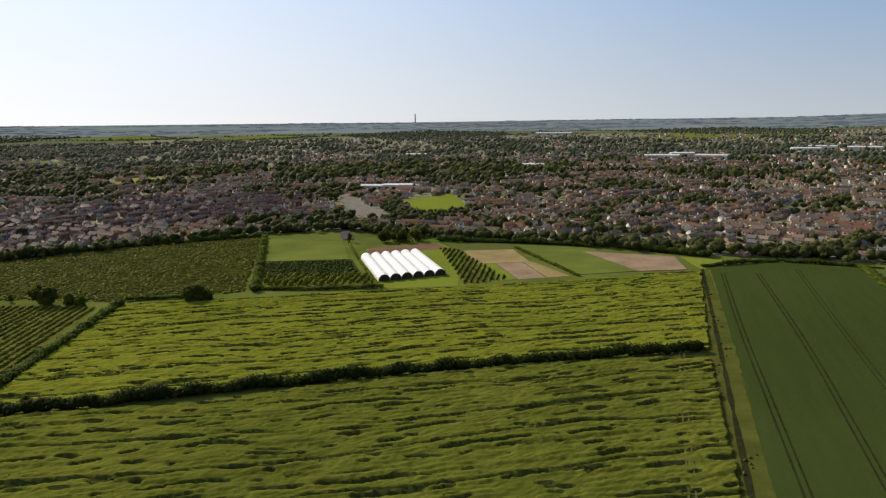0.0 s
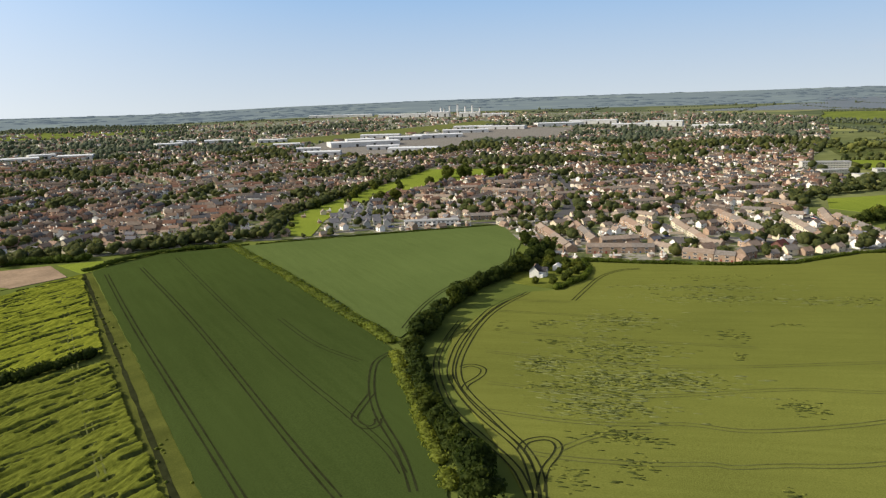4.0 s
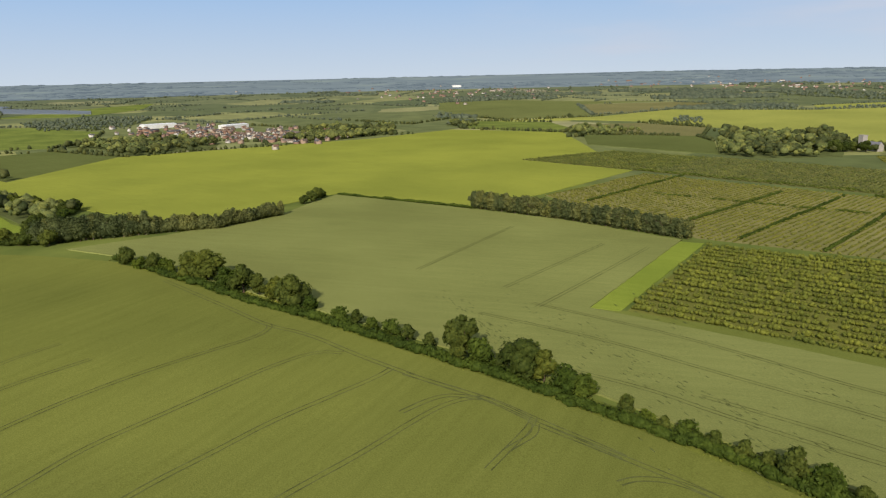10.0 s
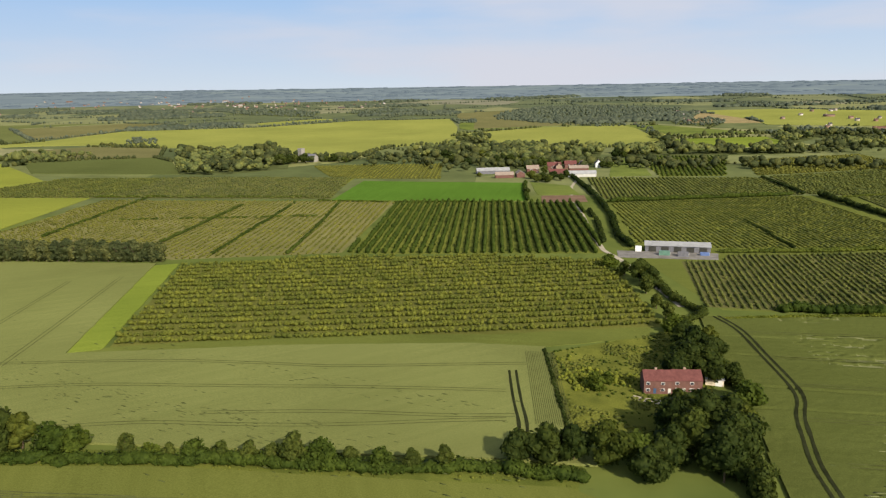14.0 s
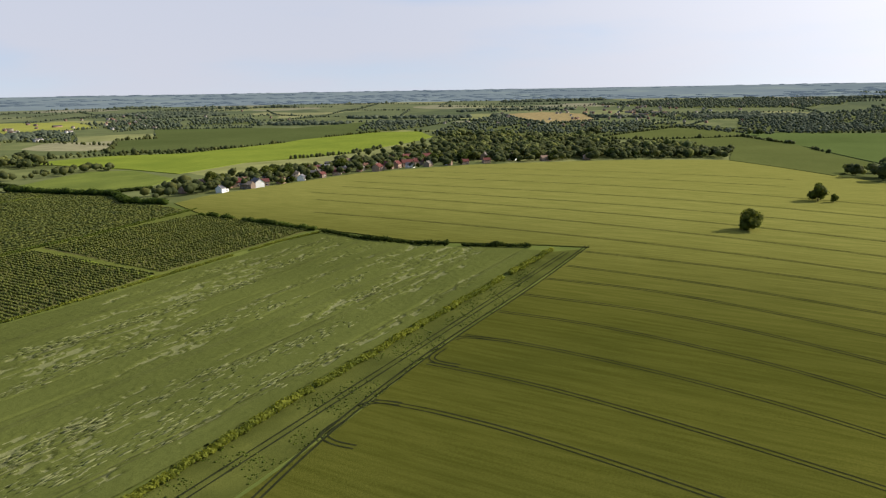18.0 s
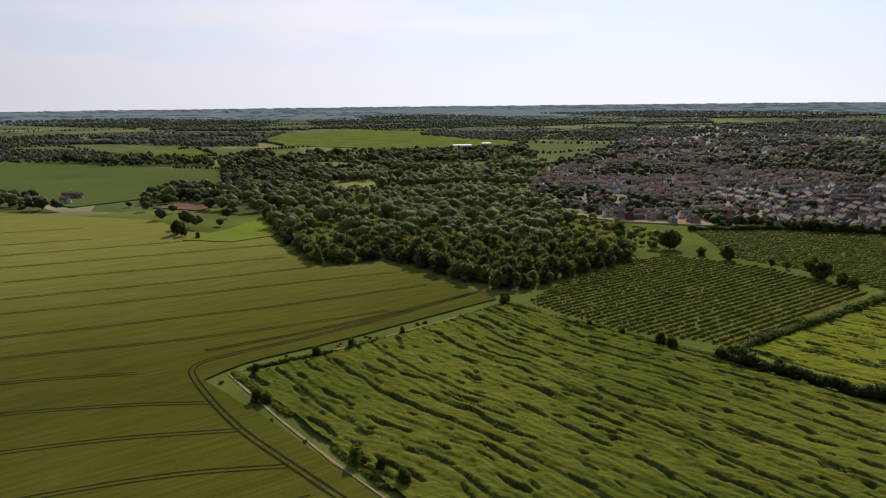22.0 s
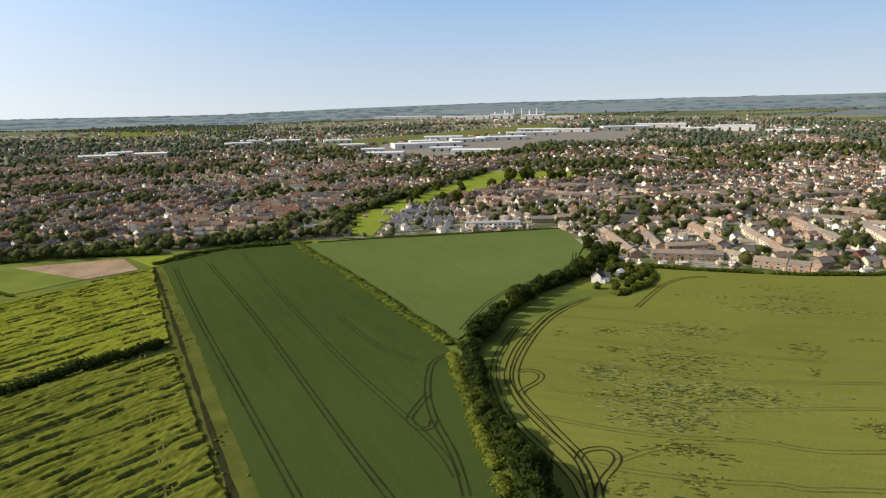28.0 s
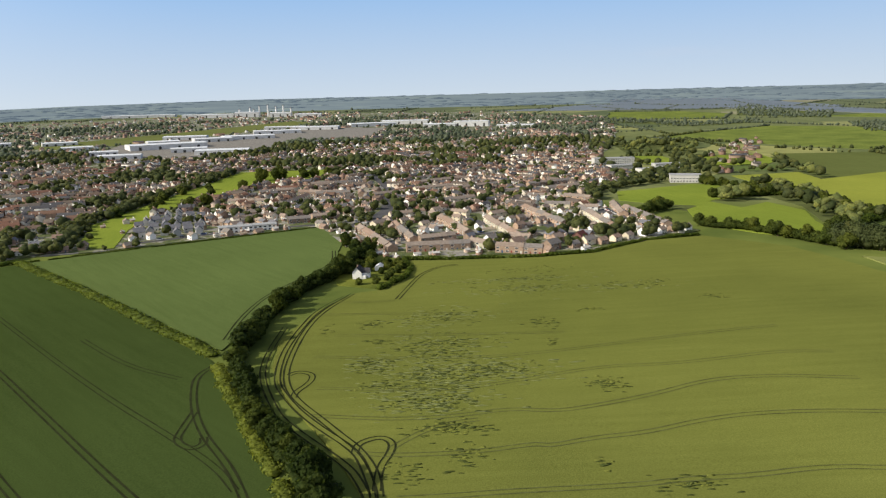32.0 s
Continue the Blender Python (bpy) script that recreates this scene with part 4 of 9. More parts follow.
far_plot("grass", "far strip of green field", [(2256, -125), (2569, -453), (2673, -644), (2367, -531), (2166, -314)])
far_plot("pale_yellow", "broad yellow-green field behind the church", [(1198, -949), (1122, -1243), (1142, -1512), (848, -1670), (685, -1911), (426, -1975), (343, -1670), (262, -1252), (359, -1177), (360, -984), (446, -1013), (645, -1134), (763, -1128), (930, -1174), (1074, -1124)])
far_plot("drab", "dull brown field beyond the church", [(966, -1024), (921, -1129), (755, -1116), (650, -944), (810, -881)])
far_plot("dull_green", "dull green field", [(1678, -1178), (1921, -1351), (1844, -1565), (1533, -1678), (1357, -1772), (1497, -1549), (1175, -1265), (1221, -1031), (1395, -1052)])
far_plot("drab", "brownish green field", [(1481, -1532), (1307, -1760), (1156, -1770), (1136, -1436), (1168, -1267)])
far_plot("grass", "pale green field along the hedge", [(1046, -786), (1274, -936), (1070, -1030), (890, -917), (845, -845)])
far_plot("pale_yellow", "small bright far field", [(936, -1809), (823, -1995), (735, -1955), (858, -1690)])
far_plot("olive", "dark green bush plantation", [(787, -833), (672, -720), (492, -751), (592, -889), (665, -950)])
far_plot("drab", "pale fallow field", [(389, -1909), (464, -2230), (296, -2370), (245, -1869)])
far_plot("grass", "pale green strip of field", [(327, -1618), (370, -1823), (223, -1808), (41, -1718), (304, -1586)])
far_plot("pale_yellow", "yellow-green field behind the farm", [(199, -1249), (299, -1476), (143, -1646), (-55, -1702), (-104, -1204), (17, -1159), (116, -1173)])
far_plot("drab", "pale fallow field", [(415, -2313), (325, -2271), (185, -1829), (40, -1730), (292, -1607)])
far_plot("grass", "pale green field among hedges", [(-42, -1683), (-115, -1693), (-294, -1438), (-133, -1376), (-117, -1414)])
far_plot("bright", "light green field among hedges", [(-108, -1204), (-119, -1318), (-277, -1355), (-289, -1221), (-209, -1162)])
far_plot("tan", "pale tan field", [(-185, -1769), (-253, -2113), (-322, -2042), (-347, -1728), (-246, -1730)])
far_plot("pale_yellow", "light yellow-green field", [(-251, -2230), (-500, -2263), (-826, -2014), (-583, -1453), (-550, -1585), (-341, -1667), (-344, -1822)])
far_plot("bright", "bright green field behind the village", [(-567, -1000), (-542, -1070), (-684, -1049), (-773, -967), (-926, -964), (-1096, -952), (-1279, -952), (-964, -714), (-873, -701), (-789, -717), (-696, -752), (-563, -723), (-576, -840)])
far_plot("slope_green", "dark green field on a slope", [(-716, -1099), (-893, -1330), (-1049, -1261), (-1424, -1227), (-1609, -1202), (-1304, -971), (-1117, -971), (-943, -982), (-794, -994)])
far_plot("grass", "pale green paddock ringed by hedges", [(-409, -797), (-473, -832), (-534, -859), (-568, -814), (-523, -676), (-468, -648), (-404, -648)])
far_plot("pale_yellow", "far yellowish field", [(-802, -2000), (-931, -2322), (-1233, -2036), (-1122, -1745), (-857, -1696)])
far_plot("slope_green", "dark green field on a slope", [(-912, -1237), (-1142, -1545), (-1285, -1353), (-1343, -1119), (-1254, -1000), (-1073, -989), (-873, -1023)])
far_plot("bright", "bright green field behind the village", [(-586, -801), (-718, -978), (-885, -936), (-1063, -980), (-1278, -960), (-1328, -878), (-1214, -770), (-1126, -745), (-961, -722), (-816, -754), (-699, -760)])
far_plot("tan", "pale tan field among woods", [(-1973, -1007), (-2131, -934), (-2057, -769), (-1812, -637), (-1629, -706)])
far_plot("olive", "green field with hedges in the valley", [(-1259, -338), (-1372, -214), (-1262, -139), (-1147, -83), (-872, 6), (-913, -52), (-1048, -138), (-1134, -220)])
far_plot("olive", "grey-green field before the woods", [(-1254, -457), (-1387, -432), (-1574, -385), (-1475, -220), (-1370, -225), (-1272, -342)])
far_plot("wheat_b", "grey-green field in the valley", [(-1470, -240), (-1501, 44), (-1347, 135), (-1178, 263), (-1107, 321), (-876, 254), (-835, 186), (-734, 128), (-697, 68), (-729, 55), (-829, 46), (-914, 6), (-1167, -84)])
far_plot("olive", "olive field beside the valley field", [(-881, -147), (-1367, -224), (-1228, -112), (-895, 6), (-737, -31)])
far_plot("grass", "pale field among woods", [(-1703, 197), (-1616, 415), (-1414, 399), (-1369, 307), (-1447, 255)])
far_plot("brown", "bare brown plot by the wood", [(-659, 128), (-693, 166), (-647, 183), (-619, 158)])
far_plot("grass", "large pale green field beyond the wood", [(-1807, 619), (-2077, 786), (-2022, 1072), (-1885, 1195), (-1279, 1077), (-1218, 982), (-1263, 749), (-1416, 696), (-1590, 601)])
far_plot("bright", "small bright field at the wood's edge", [(-483, 111), (-513, 153), (-567, 204), (-569, 234), (-470, 169), (-461, 137)])
far_plot("grass", "pale green field beyond the town", [(-949, 1670), (-914, 1701), (-765, 1631), (-723, 1515), (-854, 1502)])
far_plot("grass", "far green field", [(-796, 2743), (-599, 3043), (-391, 2904), (-675, 2605)])
far_plot("pale_yellow", "bright recreation ground in the town", [(-476, 1129), (-480, 1217), (-356, 1217), (-347, 1153), (-436, 1104)])
far_plot("grass", "long green field beyond the town", [(693, 2347), (963, 2678), (1477, 2580), (1341, 2308), (931, 2233)])
far_plot("grass", "far green field", [(-1363, 2833), (-1163, 3108), (-920, 2802), (-1155, 2697)])

# woods and tree belts far off
GROVES.append([(808, 12), (831, -6), (733, -36), (640, -60), (580, -77), (530, -58), (554, -39), (636, -29), (697, -4)])
GROVES.append([(2019, -170), (2100, -369), (1971, -474), (1732, -359), (1706, -181)])
GROVES.append([(702, 43), (735, 32), (686, 6), (654, 15), (654, 38)])
GROVES.append([(991, -421), (1146, -486), (1295, -610), (1176, -719), (1035, -639), (996, -470)])
GROVES.append([(1290, -165), (1200, -210), (1064, -194), (1004, -224), (1061, -290), (1036, -327), (1137, -369), (1293, -310), (1353, -237)])
GROVES.append([(2331, 99), (2811, 117), (2471, -173), (2194, -137)])
GROVES.append([(733, 91), (770, 80), (710, 56), (578, 48), (604, 73)])
GROVES.append([(1367, 274), (1527, 200), (1395, 120), (1198, 112), (1163, 206)])
GROVES.append([(934, -27), (1014, -52), (893, -65), (833, -58)])
GROVES.append([(1146, -2), (1191, -28), (953, -56), (909, -43)])
GROVES.append([(2223, 463), (2031, 170), (2164, 34), (2021, 32), (1878, 182), (2062, 431)])
GROVES.append([(633, -951), (694, -1079), (596, -1047), (559, -1145), (472, -1017), (389, -831), (443, -749), (492, -751)])
GROVES.append([(1137, -818), (1309, -956), (1233, -970), (1052, -830)])
GROVES.append([(901, -1182), (970, -1314), (918, -1326), (832, -1200)])
GROVES.append([(1070, -1695), (1079, -1832), (947, -1762), (899, -1642)])
GROVES.append([(247, -1934), (300, -2402), (136, -2545), (-228, -2370), (-189, -2071), (35, -1931), (42, -1754), (215, -1850)])
GROVES.append([(260, -1253), (285, -1404), (239, -1424), (205, -1284)])
GROVES.append([(315, -1035), (268, -1128), (188, -1184), (108, -1175), (0, -1114), (6, -1001), (73, -881), (156, -902), (224, -947)])
GROVES.append([(-7, -1061), (-60, -1151), (-177, -1141), (-164, -1048), (-55, -1045)])
GROVES.append([(-62, -1736), (-98, -1589), (-109, -1214), (-100, -1203), (-76, -1530)])
GROVES.append([(323, -2098), (305, -2312), (234, -1890), (276, -1890)])
GROVES.append([(1244, -2191), (1203, -2466), (946, -2294), (891, -2067)])
GROVES.append([(862, -863), (911, -938), (798, -948), (709, -921), (678, -854), (758, -802)])
GROVES.append([(2090, -1667), (2236, -1927), (1923, -1838), (1766, -1664)])
GROVES.append([(844, -2243), (768, -2504), (571, -2377), (520, -2095)])
GROVES.append([(306, -2043), (278, -2349), (221, -2546), (-33, -2580), (-161, -2345), (-194, -1990), (-22, -1910), (-51, -1661), (16, -1648), (209, -1841)])
GROVES.append([(-387, -2444), (-436, -2686), (-556, -2608), (-501, -2333)])
GROVES.append([(-303, -1482), (-397, -1568), (-515, -1483), (-493, -1350), (-359, -1330), (-286, -1209), (-284, -1291)])
GROVES.append([(-282, -1113), (-377, -1242), (-514, -1252), (-476, -1158), (-367, -1142), (-292, -1083)])
GROVES.append([(-16, -1035), (-33, -1106), (-126, -1138), (-287, -1134), (-267, -1055), (-144, -1024), (-51, -996)])
GROVES.append([(-151, -1832), (-256, -1903), (-283, -1793), (-230, -1622), (-153, -1708)])
GROVES.append([(-485, -1181), (-557, -1269), (-586, -1093), (-549, -950), (-514, -1013)])
GROVES.append([(-779, -1497), (-971, -1750), (-958, -1578), (-837, -1378)])
GROVES.append([(-1128, -1739), (-1309, -1955), (-1408, -1800), (-1224, -1539), (-1082, -1614)])
GROVES.append([(-1289, -1610), (-1499, -1834), (-1573, -1649), (-1419, -1467)])
GROVES.append([(172, -1071), (145, -1179), (65, -1114), (57, -965), (106, -846)])
GROVES.append([(253, -1384), (226, -1424), (188, -1249), (225, -1225)])
GROVES.append([(-724, -1616), (-844, -1737), (-790, -1562), (-703, -1444)])
GROVES.append([(-1070, -662), (-1238, -792), (-1591, -949), (-1895, -976), (-1610, -705), (-1768, -621), (-1708, -363), (-1465, -163), (-1403, -187), (-1591, -389), (-1401, -437), (-1254, -457), (-1114, -365), (-1126, -274), (-1042, -169), (-921, -163), (-862, -328), (-808, -466)])
GROVES.append([(-1842, -234), (-2106, -130), (-2099, 58), (-1787, 75), (-1697, 181), (-1360, 245), (-1293, 234), (-1413, 153), (-1577, 67), (-1570, -39), (-1466, -152)])
GROVES.append([(-1295, -1033), (-1542, -1192), (-1721, -1100), (-1566, -967), (-1315, -942)])
GROVES.append([(-1048, -138), (-903, -51), (-842, 12), (-668, 56), (-687, 26), (-778, -43), (-934, -115)])
GROVES.append([(-2276, -712), (-2104, -482), (-2192, -297), (-1954, -279), (-1851, -454)])
GROVES.append([(-2631, -961), (-3082, -660), (-2764, -175), (-2469, -190), (-2414, -593)])
GROVES.append([(-1988, -320), (-1968, -149), (-1644, -8), (-1869, 5), (-1796, 143), (-1538, 248), (-1255, 343), (-1159, 319), (-1297, 198), (-1419, 111), (-1561, -8), (-1461, -122), (-1554, -253)])
GROVES.append([(-706, 123), (-850, 190), (-903, 277), (-814, 353), (-633, 275), (-590, 202), (-581, 168), (-652, 184), (-703, 168), (-673, 128)])
GROVES.append([(-1175, 337), (-1218, 359), (-857, 257), (-860, 249)])
GROVES.append([(-1296, 376), (-1371, 469), (-1206, 523), (-905, 393), (-1059, 381), (-994, 305)])
GROVES.append([(-1054, -174), (-947, -123), (-781, -33), (-704, 48), (-672, 41), (-726, -40), (-872, -145)])
GROVES.append([(-507, 104), (-557, 124), (-528, 132), (-502, 128)])
GROVES.append([(-1735, 1064), (-1912, 1212), (-1680, 1351), (-1323, 1115), (-1450, 1049)])
GROVES.append([(-2177, -136), (-2396, 9), (-2409, 246), (-1978, 245), (-1886, 57)])
GROVES.append([(-1971, 259), (-2195, 494), (-1854, 635), (-1600, 548), (-1693, 435)])
GROVES.append([(-1321, 548), (-1301, 691), (-1163, 739), (-1224, 1032), (-944, 821), (-978, 623), (-1148, 498)])
GROVES.append([(-3530, -122), (-3480, 621), (-2861, 1082), (-2450, 839), (-2851, 335)])
GROVES.append([(-2801, 1162), (-2512, 1869), (-2009, 1736), (-1994, 1264), (-2204, 996)])
GROVES.append([(-1354, 1174), (-1632, 1623), (-1388, 1787), (-1134, 1500), (-1170, 1248)])
GROVES.append([(-3178, -504), (-2890, -102), (-2595, -126), (-2655, -423)])
GROVES.append([(-3014, 1483), (-2903, 1902), (-2313, 2018), (-1789, 1982), (-1816, 1582), (-2360, 1437)])
GROVES.append([(-1815, 1103), (-1736, 1307), (-1478, 1325), (-1306, 1136), (-1454, 1063)])
GROVES.append([(-2644, 2308), (-2402, 2834), (-1519, 3004), (-1365, 2599), (-1944, 2293)])
GROVES.append([(-1380, 1911), (-1090, 2159), (-676, 2081), (-677, 1847), (-1018, 1674)])
GROVES.append([(-183, 1143), (-214, 1281), (-121, 1365), (31, 1360), (35, 1129), (-79, 1082)])
GROVES.append([(54, 1156), (74, 1349), (270, 1249), (254, 1133), (131, 1098)])
GROVES.append([(-308, 2988), (76, 3350), (397, 2965), (297, 2516), (-61, 2478)])
GROVES.append([(-1278, 2258), (-1125, 2371), (-744, 2207), (-651, 1842), (-880, 1791)])
GROVES.append([(871, 2959), (1382, 3024), (1566, 2517), (1375, 2268), (1051, 2524)])
GROVES.append([(-652, 1434), (-529, 1563), (-318, 1433), (-298, 1250), (-466, 1258)])
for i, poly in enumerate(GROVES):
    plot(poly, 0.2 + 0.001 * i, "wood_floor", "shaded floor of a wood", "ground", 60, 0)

# ---- rows of fruit trees and vines ----


def row_block(name, poly, angle, spacing, along, size, key, label, cat, seed, gap=0.06, level=1, skirt="under", cards=0):
    rng = np.random.RandomState(seed)
    xs, ys = np.array(poly).T
    cx, cy, rad = xs.mean(), ys.mean(), max(np.ptp(xs), np.ptp(ys))
    u, v = np.meshgrid(np.arange(-rad, rad, along), np.arange(-rad, rad, spacing))
    u, v = u.ravel() + rng.normal(0, along * 0.18, u.size), v.ravel() + rng.normal(0, 0.12, v.size)
    ca, sa = math.cos(radians(angle)), math.sin(radians(angle))
    x, y = cx + u * ca - v * sa, cy + u * sa + v * ca
    ok = inside(poly, x, y) & (rng.rand(len(x)) > gap)
    x, y = x[ok], y[ok]
    s = np.array(size)[None] * (0.7 + 0.6 * rng.rand(len(x), 1)) * (0.85 + 0.3 * rng.rand(len(x), 3))
    pos = np.column_stack([x, y, terrain(x, y) + s[:, 2] * 0.95])
    ve, fa = lumps(pos, s * (0.8 if cards else 1.0), rng, level, 0.38)
    if cards:
        k = rng.randint(0, len(pos), len(pos) * cards)
        q = rng.normal(0, 1, (len(k), 3))
        q[:, 2] = np.abs(q[:, 2])
        q /= np.linalg.norm(q, axis=1)[:, None]
        ve, fa = joined([(ve, fa), leaves(pos[k] + q * s[k] * (0.7 + 0.45 * rng.rand(len(k), 1)), q, np.full(len(k), 0.34), rng)])
    ob = new(name, mesh_np(name, ve, fa, [M[key]]))
    if skirt:
        plot(poly, 0.07, skirt, "rough grass under the rows", "grass", 25)
    return tagged(ob, label, cat, kind="stuff")


O1 = [(228, -346), (155, -379), (65, -397), (-8, -392), (-28, -282), (73, -251), (179, -221)]
O2A = [(412, -396), (445, -558), (219, -586), (175, -588), (150, -392), (243, -358)]
O2B = [(170, -588), (139, -592), (17, -600), (-4, -412), (124, -393), (146, -392)]
row_block("orchard", O1, 16.4, 7.6, 1.7, (1.25, 1.4, 1.2), "leaf_row", "rows of bushy green fruit trees in an orchard", "orchard", 1, 0.08, 1, "carpet", 14)
row_block("orchard", O2B, -81, 5.4, 1.6, (1.2, 0.75, 1.5), "leaf_hedge", "dark rows of tall trained fruit trees", "orchard", 2, 0.03)
row_block("orchard", O2A, -81, 4.4, 2.0, (0.9, 0.42, 0.6), "leaf_vine", "young pale fruit trees in close rows", "orchard", 3, 0.12, 1, "pale_floor")
row_block("orchard", [(604, -539), (596, -686), (376, -740), (272, -744), (240, -600), (455, -571)], -20, 4.4, 2.2, (1.1, 0.8, 0.8), "leaf_dull", "dark green orchard block", "orchard", 4, 0.06, 1, "dull_floor")
row_block("orchard", [(-48, -312), (-116, -309), (-177, -311), (-229, -316), (-234, -441), (-205, -442), (-121, -421), (-72, -414), (-68, -398), (-46, -396)], 90, 3.0, 1.35, (0.62, 0.62, 0.62), "leaf_dull", "close rows of green fruit bushes", "orchard", 5, 0.06, 1, "dull_floor")
row_block("orchard", [(-240, -443), (-300, -449), (-362, -446), (-358, -365), (-349, -316), (-234, -317)], 88, 3.0, 1.35, (0.62, 0.62, 0.62), "leaf_dull", "close rows of green fruit bushes", "orchard", 6, 0.06, 1, "dull_floor")
row_block("orchard", [(-10, -600), (-168, -651), (-202, -452), (-121, -432), (-72, -434), (-24, -442)], 100, 3.2, 1.7, (1.2, 1.2, 0.42), "leaf_mid", "sunlit yellow-green rows of low fruit trees", "orchard", 7, 0.05, 1, "under")
row_block("orchard", [(-210, -645), (-213, -450), (-290, -457), (-374, -474), (-381, -503), (-409, -612), (-385, -757)], 92, 3.3, 1.9, (1.25, 1.15, 0.45), "leaf_dull", "dark green orchard rows", "orchard", 8, 0.05, 1, "dull_floor")
row_block("orchard", [(16, -770), (-158, -777), (-169, -660), (-4, -622)], 95, 3.8, 2.3, (1.3, 1.0, 0.8), "leaf_dull", "dull green orchard rows near the farm", "orchard", 9, 0.05, 1, "dull_floor")
row_block("orchard", [(-170, -790), (-175, -665), (-215, -655), (-380, -765), (-340, -880)], 95, 4.0, 2.4, (1.3, 1.0, 0.8), "leaf_dull", "far orchard rows", "orchard", 10, 0.05, 1, "dull_floor")
row_block("orchard", [(-44, -1016), (-160, -1014), (-129, -797), (-61, -786)], 88, 5.0, 2.4, (1.3, 0.9, 1.1), "leaf_hedge", "dark far orchard rows behind the farm", "orchard", 18, 0.05, 1, "under")
row_block("orchard", [(-160, -800), (-175, -960), (-330, -1040), (-345, -890)], 95, 4.4, 2.8, (1.4, 1.1, 0.8), "leaf_vine", "far dull green orchard rows", "orchard", 19, 0.05, 1, "carpet")
row_block("orchard", [(370, -867), (292, -890), (206, -912), (173, -753), (266, -745), (305, -760)], -80, 4.6, 2.6, (1.2, 0.9, 0.7), "leaf_vine", "strips of low dull green bushes", "orchard", 20, 0.05, 1, "carpet")
row_block("orchard", [(450, -575), (480, -720), (270, -748), (245, -610)], -80, 5.0, 2.4, (1.1, 0.8, 1.0), "leaf_grey", "pale orchard rows", "orchard", 14)
VA = [(-248, 214), (-264, 246), (-283, 314), (-284, 355), (-227, 373), (-165, 364), (-157, 240), (-198, 217)]
VB = [(-328, 440), (-286, 499), (-225, 542), (-128, 578), (-122, 570), (-96, 392), (-155, 374), (-204, 384), (-253, 382)]
row_block("vineyard", VA, 92, 3.8, 1.2, (0.9, 0.5, 0.55), "leaf_fruit", "vineyard of close green rows", "vineyard", 11, 0.04, 1, "carpet")
row_block("vineyard", VB, 30, 3.8, 1.4, (1.1, 0.7, 0.45), "leaf_fruit", "sunlit green vineyard rows", "vineyard", 12, 0.04, 1, "floor_green")
row_block("orchard", [(-90, 428), (-30, 432), (-22, 402), (-86, 402)], 80, 4.2, 2.6, (0.9, 0.9, 1.6), "leaf_lit", "rows of young upright trees", "orchard", 13)
plot([(-101, 475), (-42, 478), (-33, 434), (-94, 432)], 0.5, "wheat_dark", "dark green vegetable strip", "field")
plot([(-119, 571), (-56, 552), (-44, 480), (-103, 478)], 0.4, "grass", "green crop strip", "field")
row_block("orchard", [(20, 513), (32, 506), (57, 409), (30, 398)], 78, 3.6, 1.8, (0.8, 0.6, 0.8), "leaf_hedge", "narrow block of soft-fruit rows", "orchard", 15)
row_block("orchard", [(-17, 589), (7, 608), (34, 568), (14, 560), (-13, 535)], 75, 4.0, 1.8, (0.8, 0.6, 0.8), "leaf_lit", "allotment rows of young bushes", "orchard", 16)
row_block("orchard", [(-99, 471), (-43, 475), (-34, 433), (-93, 427)], 5, 3.2, 1.5, (0.9, 0.8, 0.8), "leaf_hedge", "rows of dark green bushes", "orchard", 17)

plot([(-2, -606), (-164, -655), (-217, -652), (-388, -765), (-414, -612), (-366, -441), (-352, -313), (-54, -308), (-14, -430)], 0.03, "floor_green", "green orchard floor between the blocks", "grass", 30)

# ---- hedges ----


